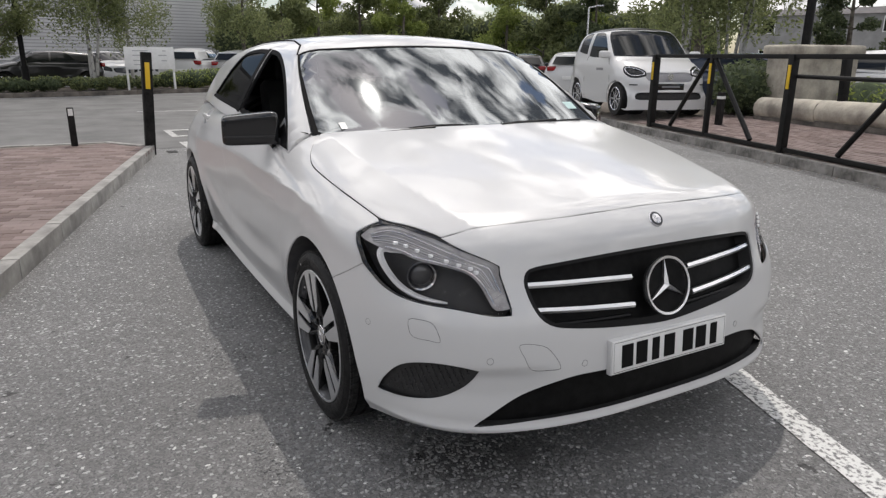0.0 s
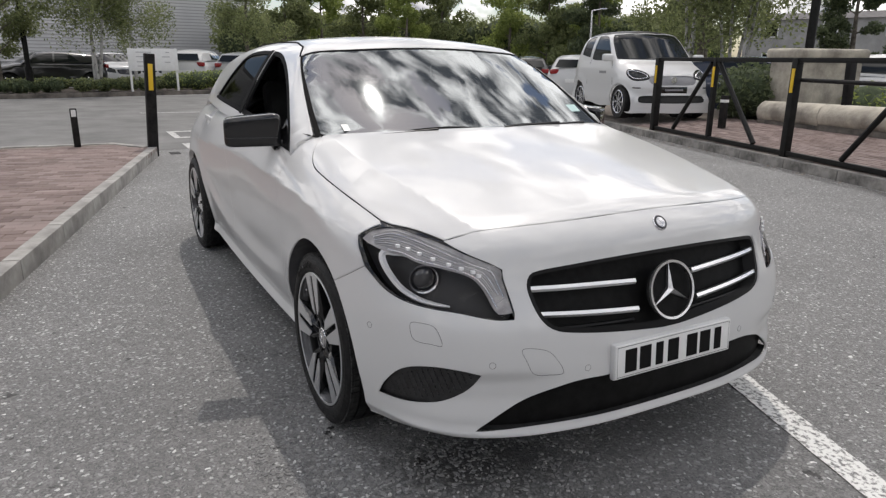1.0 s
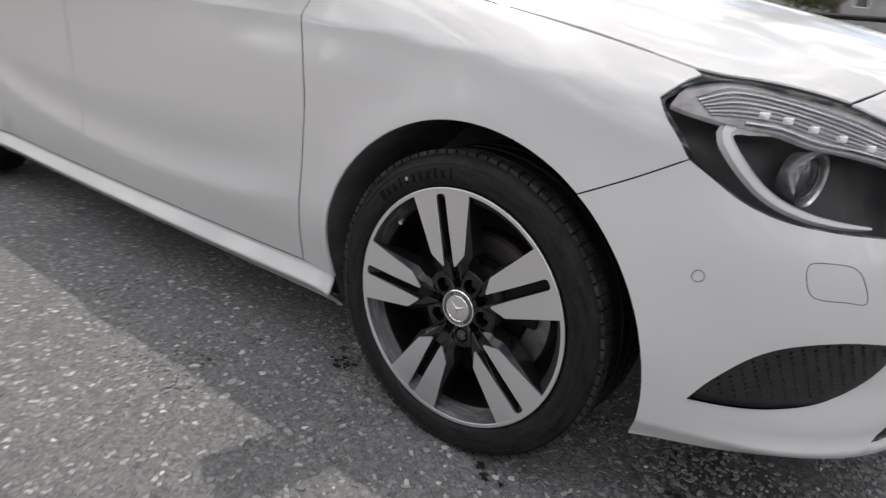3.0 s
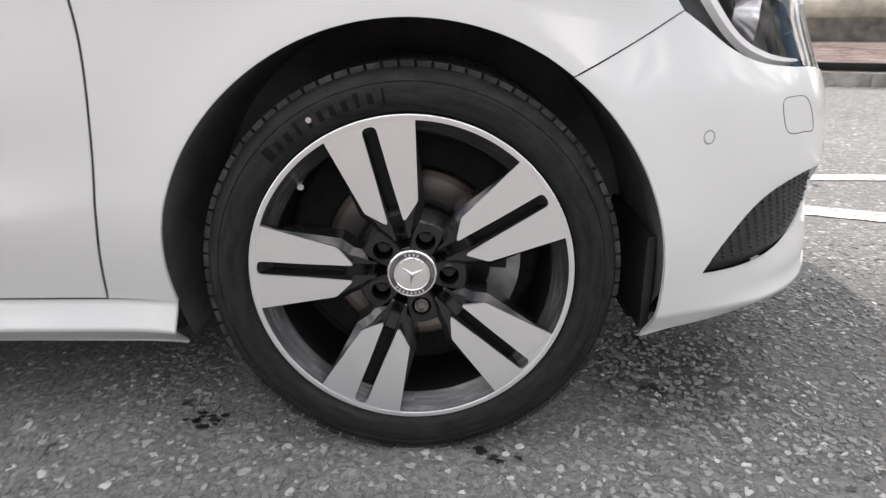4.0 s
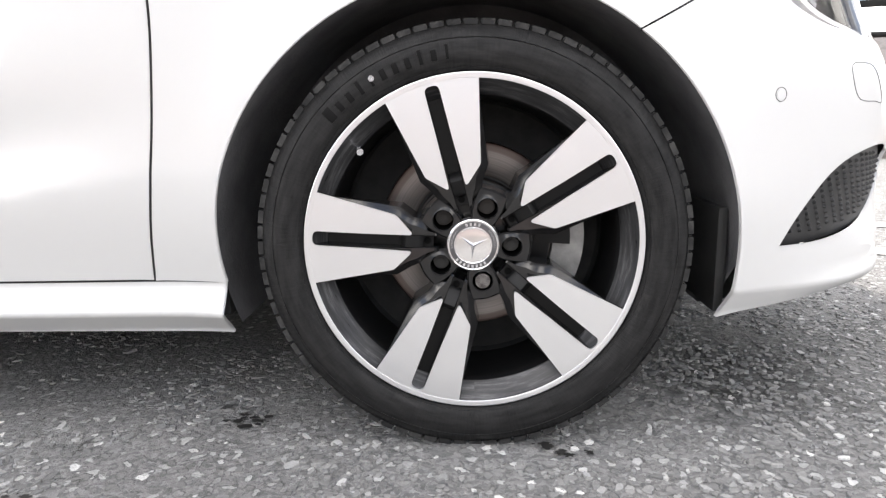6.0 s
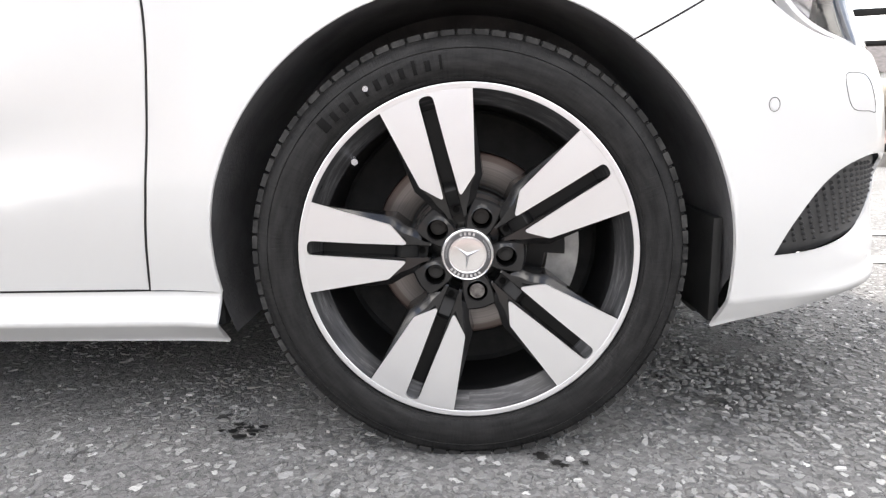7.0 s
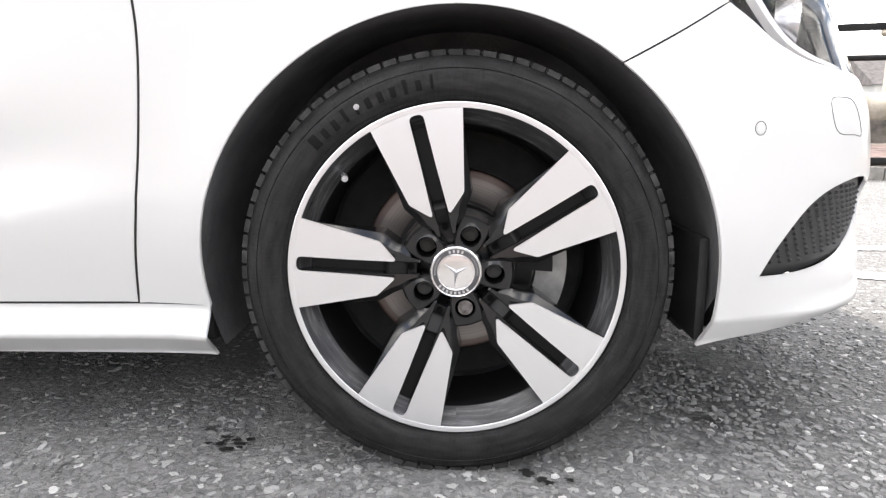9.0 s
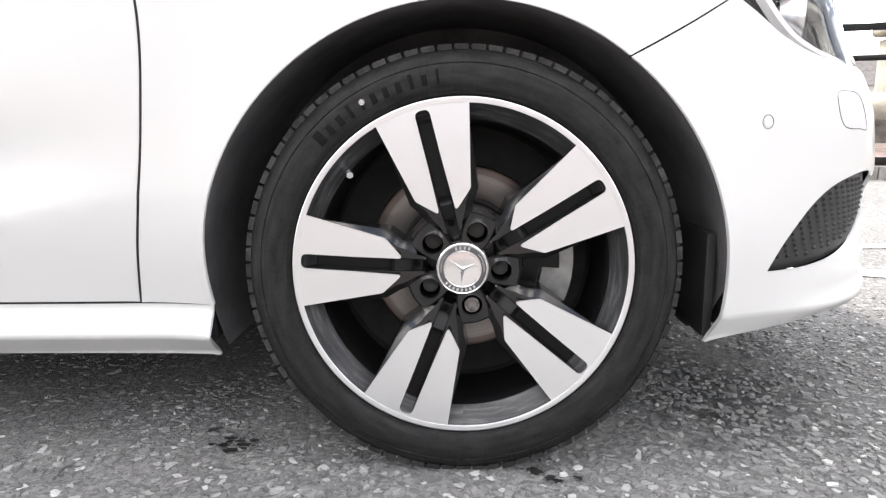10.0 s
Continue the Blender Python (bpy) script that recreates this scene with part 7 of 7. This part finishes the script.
hedge([(-34, 34), (-40, 26), (-44, 18)], 1.6, 1.8, "dark hedge behind the car park", LEAF_DARK, 4000, .2)
belt_wood = hedge([(-45, 9.5), (-44, 16), (-41, 24), (-36, 32), (-30, 37)], 1.0, 4.3, "belt of mixed green trees closing the car park", LEAF, 26000, .24, name="tree_belt", category="trees")
belt_wood["kind"] = "stuff"

# ---- buildings ----
def cladding():
    m = material("ribbed_cladding", (0.36, 0.36, 0.36), 0.55, 0.1)
    return vary(m, (0.56, 0.56, 0.57), (0.66, 0.66, 0.66), .3)


CLAD = cladding()
# darker rib colour, with the cladding's shadow lines put into it
CLAD_RIB = material("cladding_shadow", (0.36, 0.36, 0.365), 0.6)
CLAD_DARK = vary(material("grey_cladding", (0.2, 0.2, 0.2), 0.6), (0.17, 0.17, 0.175), (0.23, 0.23, 0.23), .3)
WALL_PALE = vary(material("pale_render", (0.5, 0.5, 0.48), 0.9), (0.44, 0.44, 0.42), (0.56, 0.55, 0.53), 1.0)
WALL_GREY = vary(material("grey_render", (0.27, 0.27, 0.265), 0.9), (0.22, 0.22, 0.215), (0.32, 0.315, 0.31), 1.0)
ROOF_SLATE = vary(material("slate", (0.09, 0.085, 0.085), 0.8), (0.06, 0.055, 0.055), (0.12, 0.11, 0.11), 3)


def warehouse():
    w = thing("warehouse", pose(-47, -2, 0, 0, 0, 12), "long grey warehouse with ribbed metal cladding", "building")
    part("wall", box((.3, 26, 10.0), (0, 0, 5.0), 0), CLAD, w)
    part("side_wall", box((20, .3, 10.0), (-10, -13, 5.0), 0), CLAD_DARK, w)
    part("base_course", box((.5, 26.1, .9), (.02, 0, .45), 0), CLAD_DARK, w)
    b0 = box((.06, 25.9, .05), (0, 0, 0), 0)
    me = bpy.data.meshes.new("cladding_rib")
    b0.to_mesh(me)
    b0.free()
    me.materials.append(CLAD_RIB)
    for i in range(44):
        ob = new("cladding_rib", me)
        ob.parent = w
        ob.location = (.17, 0, 1.1 + .2*i)
    part("downpipe", cyl(.09, 9.8, (.26, 4.0, 4.9), seg=12), WALL_PALE, w)
    part("roof", box((20.4, 26.4, .3), (-10, 0, 10.15), .05), CLAD_DARK, w)
    return w


warehouse()


def house(x, y, ang, l, d, h, rise, wall, label, n_win):
    t = thing("house", pose(x, y, 0, 0, 0, ang), label, "building")
    part("wall", box((l, d, h), (0, 0, h/2), 0), wall, t)
    b = bmesh.new()
    e = .3
    v = [b.verts.new(p) for p in ((-l/2 - e, -d/2 - e, h), (l/2 + e, -d/2 - e, h), (l/2 + e, d/2 + e, h), (-l/2 - e, d/2 + e, h), (-l/2 - e, 0, h + rise), (l/2 + e, 0, h + rise))]
    for f in ((0, 1, 5, 4), (2, 3, 4, 5), (0, 4, 3), (1, 2, 5), (0, 3, 2, 1)):
        b.faces.new([v[i] for i in f])
    part("roof", b, ROOF_SLATE, t)
    for k in range(n_win):
        x0 = -l/2 + l*(k + .5)/n_win
        for z0 in ([1.4, 3.9] if h > 4 else [1.5]):
            wn_ = part("window", box((1.1, .12, 1.2), (x0, -d/2, z0), .01), PLATE, t)
            part("pane", box((.95, .03, 1.05), (x0, -d/2 - .06, z0), 0), GLOSS_BLACK, wn_)
    return t


house(30, 44, -8, 9, 8, 2.6, 2.0, WALL_PALE, "far house with a dark slate roof", 3)
house(42, 47, -8, 9, 8, 2.8, 2.2, WALL_PALE, "far house with a dark slate roof", 3)
house(-22, 62, 20, 40, 10, 4.7, .8, WALL_GREY, "long pale low building behind trees", 9)

# unseen blocks behind the camera, added to shut out light from low sky
house(6, -27, 2, 46, 8, 5.2, 1.0, CLAD_DARK, "long grey building added out of view to block low sky", 10)
house(32, -4, 92, 44, 8, 5.2, 1.0, CLAD_DARK, "long grey building added out of view to block low sky", 10)

# ---- sign, lamp post ----
def sign_board():
    s = thing("direction_sign", pose(-23.85, 1.10, 0, 0, 0, 4), "white direction board on two pale posts in the planted bed", "sign")
    part("board", box((.04, 1.62, .74), (0, 0, 1.17), .01), PLATE, s)
    for y in (-.76, .76):
        part("post", box((.07, .07, 1.56), (-.06, y, .78), .008), PLATE, s)
    for z, y, w in ((1.42, -.30, .50), (1.42, .48, .12), (1.27, -.38, .34), (1.27, .42, .26), (1.10, -.40, .28), (1.09, .46, .18), (.96, -.42, .22)):
        part("bar", box((.006, w, .028), (.023, y, z), 0), SIGN_INK, s)
    return s


SIGN_INK = material("sign_pale_grey", (0.42, 0.42, 0.43), 0.6)
GREY_INK = material("sign_grey", (0.25, 0.25, 0.26), 0.6)
sign_board()
lamp = thing("street_lamp", pose(-26.7, 22.9, 0), "slim grey street lamp post with a short arm", "street lamp")
part("column", cyl(.07, 3.8, (0, 0, 1.9), r2=.045, seg=12), SILVER, lamp)
part("arm", rod((0, 0, 3.78), (.3, .3, 3.86), .03, 8), SILVER, lamp)
part("lantern", box((.36, .16, .08), (.42, .42, 3.87), .03, turn=Matrix.Rotation(radians(45), 4, "Z")), SILVER, lamp)
dark_post = thing("lamp_column", pose(-25.9, -2.75, 0), "dark painted lamp column beside the road", "street lamp")
part("column", cyl(.085, 4.5, (0, 0, 2.25), seg=12), STEEL, dark_post)
part("collar", cyl(.12, .9, (0, 0, .45), seg=12, bevel=.02), STEEL, dark_post)
tall = thing("lamp_column", pose(-7.26, 12.5, .2), "dark painted lamp column behind the stone wall", "street lamp")
part("column", cyl(.09, 6.0, (0, 0, 3.0), seg=12), STEEL, tall)
part("collar", cyl(.12, .9, (0, 0, .45), seg=12, bevel=.02), STEEL, tall)
bx, by = -6.0, 8.5
bp = thing("bollard", pose(bx, by, .18), "short black timber bollard with a pale top", "bollard")
part("shaft", box((.10, .10, .56), (0, 0, .28), .01), TIMBER, bp)
part("reflector", box((.104, .104, .05), (0, 0, .47), .004), PLATE, bp)


# ---- parked cars ----
def paint(name, c, r=.3):
    return material(name, c, r, 0.0, Coat_Weight=1.0, Coat_Roughness=0.04)


P_BROWN = paint("brown_paint", (.035, .028, .027))
P_WHITE, P_BLACK, P_SILVER, P_BLUE = PAINT, paint("black_paint", (.010, .010, .012)), paint("silver_paint", (.50, .505, .51), .35), paint("navy_paint", (.02, .03, .06))
TAIL = material("tail_lamp", (.32, .01, .012), .15, 0, Coat_Weight=1)
CAR_GLASS = material("dark_car_glass", (.012, .014, .015), .04, 0, Specular_IOR_Level=.35)


def coarse_car():
    """A plain hatchback for the far rows, from the same skin with a wider grid."""
    t = thing("parked_car", pose(0, 0, 0), "white hatchback in the car park", "car", "parked cars")

    def lay_on(name, loop, lay, f, mat, flips=(False,), **more):
        for fl in flips:
            p, fc, nm = skin_mesh(loop, more.pop("holes", []), lay, f, grid=.09, flange=0, mirror=fl, gap=more.get("gap", .002), sink=more.get("sink", 0))
            mesh_object(name, p, fc, mat, t, True, nm)
    two = (False, True)
    lay_on("bonnet", outline(both(hood), .08), lay_top, body_skin, PAINT)
    lay_on("bumper", bumper_loop[::3], lay_wrap, body_skin, PAINT)
    lay_on("grille", grille_loop[::2], lay_wrap, body_skin, GLOSS_BLACK, sink=-.004)
    lay_on("lower_grille", low_loop[::2], lay_wrap, body_skin, MATT_BLACK, sink=-.004)
    for nm_, pts in (("wing", wing), ("front_door", door_f), ("rear_door", door_r), ("quarter", quarter), ("sill", sill)):
        lay_on(nm_, outline(pts, .07), lay_side, body_skin, PAINT, two)
    lay_on("roof_shell", shell_loop[::2], lay_roll, cabin_skin, PAINT)
    for lp in (la, lb):
        for sg in (1, -1):
            lay_on("side_window", lp[::2]*(1, sg), lay_roll, cabin_skin, CAR_GLASS, sink=-.003)
    lay_on("windscreen", ws_loop[::2], lay_roll, cabin_skin, CAR_GLASS, sink=-.003)
    lamp_l = outline(W(lamp_low[1:]) + W(lamp_in) + W(lamp_top) + W(lamp_back), .05)
    for sg in (1, -1):
        lay_on("headlight", lamp_l*(sg, 1), lay_wrap, body_skin, CAR_GLASS, sink=-.003)
    b = bmesh.new()
    rows_ = []
    for i in range(9):
        y = -.80 + .2*i
        rows_.append([b.verts.new((x_ - .13*(1 - (abs(y)/.82)**2.5), y*k_, z)) for x_, z, k_ in ((-3.22, .22, 1), (-3.26, .5, 1), (-3.24, .8, .95), (-3.18, 1.02, .88), (-2.98, 1.26, .74), (-2.92, 1.33, .70))])
    for i in range(8):
        for j in range(5):
            b.faces.new((rows_[i][j], rows_[i][j+1], rows_[i+1][j+1], rows_[i+1][j]))
    part("tailgate", b, PAINT, t)
    b = bmesh.new()
    vs = [b.verts.new(v) for v in ((-3.335, -.60, 1.03), (-3.335, .60, 1.03), (-3.13, .50, 1.27), (-3.13, -.50, 1.27))]
    b.faces.new(vs)
    rw = part("rear_window", b, CAR_GLASS, t)
    rw.location = (-.012, 0, .004)
    for sg in (1, -1):
        part("tail_light", box((.12, .30, .15), (-3.27, .62*sg, .90), .04, turn=Matrix.Rotation(radians(18*sg), 4, "Z"), seg=3), TAIL, t)
        for xa in AXLES:
            tb = revolve([(.20, -.09), (.30, -.10), (.315, -.07), (.315, .07), (.30, .10), (.20, .09)], 28)
            tb.transform(Matrix.Translation((xa, .79*sg, .315)))
            wh = part("wheel", tb, RUBBER, t)
            part("wheel_dish", cyl(.235, .02, (xa, .875*sg, .315), "y", 28), GLOSS_BLACK, wh)
            for k in range(5):
                sp = box((.20, .016, .06), (.125, 0, 0), .005)
                sp.transform(Matrix.Translation((xa, .886*sg, .315)) @ Matrix.Rotation(radians(72*k + 20), 4, "Y"))
                part("wheel_spoke", sp, SILVER, wh)
        part("mirror", box((.12, .20, .13), (-.64, .95*sg, 1.0), .04, seg=3), GLOSS_BLACK, t)
    part("underbody", box((3.6, 1.40, .45), (-1.35, 0, .46), .05), MATT_BLACK, t)
    part("number_plate", box((.02, .52, .11), (-3.40, 0, .62), .003), PLATE, t)
    return t


far_row = [(-28.2, -2.3, -82, P_BLACK, "black saloon parked behind the planted bed", 1.0), (-32.6, -1.7, 20, P_SILVER, "silver hatchback in the car park", 1.0), (-32.2, .15, 18, P_SILVER, "silver hatchback in the car park", 1.0),
           (-33.0, 1.9, 16, P_WHITE, "white hatchback in the car park", 1.02), (-29.6, 3.5, 156, P_WHITE, "white hatchback with red tail lamp, seen from behind", 1.1), (-29.4, 5.6, 152, P_SILVER, "silver hatchback seen from behind in the car park", 1.06),
           (-36, -6.5, 10, P_SILVER, "silver hatchback in the car park", 1.0), (-28.6, 8.4, 150, P_WHITE, "white hatchback beside a tree in the car park", 1.0),
           (-17.5, 14.6, 138, P_WHITE, "white hatchback seen from behind, beyond the gate", 1.04), (-21.0, 14.9, 146, P_BROWN, "dark brown hatchback beyond the gate", 1.0), (-8.6, 12.9, 30, P_BLUE, "dark blue hatchback behind shrubs", 1.0),
           (-6.0, 14.2, 20, P_WHITE, "white hatchback parked behind the hedge", 1.05), (2.4, 12.8, 10, P_SILVER, "silver hatchback parked behind the hedge", 1.05)]
master = coarse_car()
fleet = [master] + [copy_thing(master, Matrix()) for _ in far_row[1:]]
for one, (x, y, a, pt, lb_, sc_) in zip(fleet, far_row):
    one.matrix_basis = pose(x, y, 0, 0, 0, a) @ Matrix.Scale(sc_, 4) @ Matrix.Translation((1.27, 0, 0))
    one["label"] = lb_
    for ch in one.children_recursive:
        if ch.data.materials[0] is PAINT or ch.data.materials[0] == PAINT:
            ch.material_slots[0].link = "OBJECT"
            ch.material_slots[0].material = pt


def city_car():
    """A short two-seat car, nose to +x."""
    t = thing("city_car", pose(-8.74, 9.10, .20, 0, 0, -17.5) @ Matrix.Scale(1.105, 4), "small white two-seat city car with black roof behind the gate", "car", "parked cars")
    hw = .83

    def skin(x, y, z):
        ay = np.abs(y)
        wd = hw - .07*np.clip((.42 - z)/.25, 0, 1)**2 - .06*np.clip((z - .72)/.3, 0, 1.2)**2
        for xa in (.93, -.94):
            wd = wd + .018*np.exp(-((np.hypot(x - xa, z - .3) - .37)/.07)**2)
        nose = spl(z, [.15, .3, .45, .6, .75, .9], [1.24, 1.31, 1.335, 1.33, 1.27, 1.12])
        q = ((np.clip(x, 0, 9)/nose)**4.6 + (ay/wd)**4.6)**(1/4.6) - 1
        q = smax(q*.85, -1.32 - x + .12*(ay/.8)**2, .2)
        top = z - spl(x, [-1.4, -1.1, -.2, .62, 1.0, 1.2, 1.34], [1.02, 1.05, 1.06, 1.02, .93, .85, .72]) + .05*(ay/.8)**2
        body_ = smax(q, top, .16)
        u = (z - .95)/.6
        wc = .79 - .165*np.clip(u, 0, 1.2)**1.4
        roof_ = z - spl(x, [-1.4, -.9, -.4, .1, .4], [1.40, 1.52, 1.555, 1.52, 1.44]) + .05*(ay/.6)**2
        c = smax(ay - wc, roof_, .10)
        c = smax(c, (x - (.80 - .64*np.clip(u, -1, 1.3)) + .16*(ay/.7)**2)*.68, .06)
        c = smax(c, (-1.28 + .22*u - x)*.8, .10)
        return -smax(-body_, -c, .05)

    R, C = 1.0, .66
    lay_s = lambda uv: (np.tile((0., 0., C), (len(uv), 1)), np.column_stack((np.cos(uv[:, 1])*np.cos(uv[:, 0]), np.cos(uv[:, 1])*np.sin(uv[:, 0]), np.sin(uv[:, 1]))), 2.6)
    S = lambda x, y, z: (math.atan2(y, x), math.atan2(z - C, math.hypot(x, y)))
    T = lambda pts: [S(*p[:3]) + tuple(p[3:]) for p in pts]
    flip = np.array((-1, 1))
    low = [(-1.30, -.30, .2), (-1.2, -.74, .2), (0, -.79, .19), (1.0, -.72, .19), (1.25, -.3, .19), (1.27, 0, .19)]
    roof_edge = [(.14, 0, 1.49), (.10, -.34, 1.475), (-.02, -.56, 1.445, 1), (-.45, -.60, 1.46), (-.95, -.58, 1.42), (-1.06, -.3, 1.43)]
    lo_ = [(-2.9, S(-1.3, 0, .2)[1], 1)] + T(low[1:]) + [(-p[0], p[1]) for p in T(low[1:5])[::-1]] + [(2.9, S(-1.3, 0, .2)[1], 1)]
    up_ = [(2.9, S(-1.08, 0, 1.43)[1], 1)] + [(-p[0],) + p[1:] for p in T(roof_edge[1:])[::-1]] + T(roof_edge) + [(-2.9, S(-1.08, 0, 1.43)[1], 1)]
    body_loop = outline(lo_ + up_, .03)
    wscr = outline(T([(.72, 0, 1.02), (.66, -.40, 1.02), (.52, -.70, 1.02, 1), (.30, -.665, 1.22), (.06, -.555, 1.41, 1), (.14, -.30, 1.46), (.17, 0, 1.47), (.14, .30, 1.46), (.06, .555, 1.41, 1), (.30, .665, 1.22), (.52, .70, 1.02, 1), (.66, .40, 1.02)]), .025)
    door_w = outline(T([(.44, -.78, 1.03, 1), (.20, -.70, 1.24), (.0, -.63, 1.38), (-.20, -.61, 1.43), (-.42, -.62, 1.43, 1), (-.47, -.78, 1.03, 1), (0, -.79, 1.01)]), .025)
    rear_w = outline(T([(-.54, -.62, 1.42, 1), (-.80, -.62, 1.40), (-.92, -.66, 1.28), (-.98, -.74, 1.10, 1), (-.58, -.77, 1.06, 1)]), .025)
    lamp = outline(T([(1.20, -.42, .70), (1.23, -.44, .79), (1.10, -.60, .87), (.95, -.72, .86), (1.0, -.74, .76), (1.12, -.64, .67)]), .02)
    intake = outline(T([(1.32, 0, .44), (1.28, -.35, .44), (1.16, -.56, .43), (1.17, -.56, .35), (1.27, -.36, .33), (1.30, 0, .33), (1.27, .36, .33), (1.17, .56, .35), (1.16, .56, .43), (1.28, .35, .44)]), .03)
    grill = outline(T([(1.27, 0, .76), (1.23, -.30, .765), (1.20, -.44, .73), (1.26, -.40, .63), (1.31, -.28, .60), (1.325, 0, .60), (1.31, .28, .60), (1.26, .40, .63), (1.20, .44, .73), (1.23, .30, .765)]), .03)
    side_y = lambda x: -.82*max(.05, 1 - min(.99, max(0, x)/1.32)**4.6)**(1/4.6)
    arches = [outline(T([(xa + .318*math.cos(k*math.pi/12 - .35), side_y(xa + .318*math.cos(k*math.pi/12 - .35)), .30 + .318*math.sin(k*math.pi/12 - .35)) for k in range(16)]), .03) for xa in (.84, -.94)]
    holes = [wscr, intake, grill]
    for h_ in (door_w, rear_w, lamp, *arches):
        holes += [h_, h_*np.array((-1, 1))]

    def lay_on(name, loop, mat, sink=0.0, label="", inner=(), grid=.05, to=None):
        p, f_, n_2 = skin_mesh(loop, list(inner), lay_s, skin, grid=grid, gap=0, flange=.02, sink=sink)
        return mesh_object(name, p, f_, mat, to or t, True, n_2, label)
    lay_on("body", body_loop, PAINT, inner=holes, grid=.045)
    top = outline([(.155, 0), (.11, .34), (-.02, .57), (-.45, .62), (-.96, .59), (-1.08, .3), (-1.10, 0), (-1.08, -.3), (-.96, -.59), (-.45, -.62), (-.02, -.57), (.11, -.34)], .05)
    p, f_, n_2 = skin_mesh(top, [], lay_top, skin, grid=.06, gap=0, flange=.02, sink=-.004)
    mesh_object("roof", p, f_, SATIN_BLACK, t, True, n_2, "black roof")
    lay_on("windscreen", wscr, CAR_GLASS, .006)
    lay_on("lower_intake", intake, MATT_BLACK, .03)
    lay_on("grille", grill, GREY_INK, .012, "grey mesh grille")
    for s in (1, -1):
        k_ = np.array((s, 1))
        lay_on("side_window", door_w*k_, CAR_GLASS, .006)
        lay_on("rear_side_window", rear_w*k_, CAR_GLASS, .006)
        h_ = lay_on("headlight", lamp*k_, CAR_GLASS, .004, "dark oval headlight")
        q, nn = on_skin(skin, lay_s, shrink(lamp, .03)*k_, .0)
        part("lamp_ring", tube(q, .009, 6, True), SILVER, h_)
        q, nn = on_skin(skin, lay_s, np.array(T([(.62, -.8, .34), (.60, -.8, .6), (.50, -.78, .9), (.44, -.77, 1.02)]))*k_, .0)
        part("door_seam", tube(q, .004, 6), SEAM, t)
        q, nn = on_skin(skin, lay_s, np.array(T([(-.50, -.8, .30), (-.53, -.8, .6), (-.50, -.78, .95), (-.47, -.77, 1.02)]))*k_, .0)
        part("door_seam", tube(q, .004, 6), SEAM, t)
        q, nn = on_skin(skin, lay_s, np.array(T([(1.11, -.66, .56), (1.15, -.60, .56), (1.18, -.55, .56)]))*k_, .0)
        part("fog_light", tube(q, .010, 8), MATT_BLACK, t)
        part("mirror", box((.13, .19, .13), (.50, s*-.90, 1.06), .05, seg=3), PAINT, t)
        for xa in (.84, -.94):
            r_, yc = .295, s*(hw - .125)
            part("arch_gap", cyl(.305, .20, (xa, s*.42, r_ + .02), "y", 36), MATT_BLACK, t)
            tb = revolve([(.20, -.085), (.285, -.095), (r_, -.07), (r_, .07), (.285, .095), (.20, .085)], 36)
            tb.transform(Matrix.Translation((xa, yc, r_)))
            wh = part("wheel", tb, RUBBER, t)
            part("wheel_dish", cyl(.20, .02, (xa, yc + s*.055, r_), "y", 32), GLOSS_BLACK, wh)
            part("wheel_rim", tube([(xa + .198*math.cos(k*math.pi/16), yc + s*.086, r_ + .198*math.sin(k*math.pi/16)) for k in range(32)], .012, 6, True), SILVER, wh)
            for k in range(8):
                sp = box((.17, .014, .030), (.105, 0, 0), .004)
                sp.transform(Matrix.Translation((xa, yc + s*.074, r_)) @ Matrix.Rotation(radians(45*k), 4, "Y"))
                part("wheel_spoke", sp, SILVER, wh)
    part("emblem", cyl(.055, .02, (1.315, 0, .685), "x", 20), SILVER, t)
    part("number_plate", box((.02, .5, .11), (1.338, 0, .52), .004), GLOSS_BLACK, t, "black plate with pale bars")
    part("bar", box((.004, .34, .03), (1.350, 0, .52), 0), GREY_INK, t)
    q, nn = on_skin(skin, lay_s, np.array(T([(.32, -.8, .80), (.02, -.8, .80)])), .002)
    part("door_lettering", box((.30, .004, .045), (.17, q[0][1] - .002, .80), 0), GREY_INK, t)
    return t


city_car()

# brick pavers, last
pl = tagged(new("brick_paving", None), "reddish brick pavers in stretcher bond", "paving", kind="structure")
pave(lambda s, q: left_place(q, s), .102, 5.4, -5.5, 6.2, math.atan2(n_.y, n_.x), pl, lambda p: .1185, 300, lambda p: -8.15 < p.x < 2.9 and p.y > -8.9 and (p.x > -7.75 or p.y < -1.0), lambda p: p.x < -3.0 and (p - Vector((-4.5, -1.75, 0))).length < 2.6)
pr = tagged(new("brick_paving", None), "reddish brick pavers behind the gate", "paving", kind="structure")


def right_inside(p):
    ky = float(np.interp(p.x, [q[0] for q in right_kerb], [q[1] for q in right_kerb]))
    return ky + .2 < p.y < ky + 2.6


pave(lambda s, q: Vector((-7.5 + s*.97 + q*.24, 7.3 - s*.24 + q*.97, 0)), 0, 12.5, -1.5, 5.0, math.atan2(-.24, .97), pr, lambda p: rise_right(p.x, p.y) + .004, 150, right_inside, lambda p: -4.5 < p.x < -1.0 and p.y < 8.0)
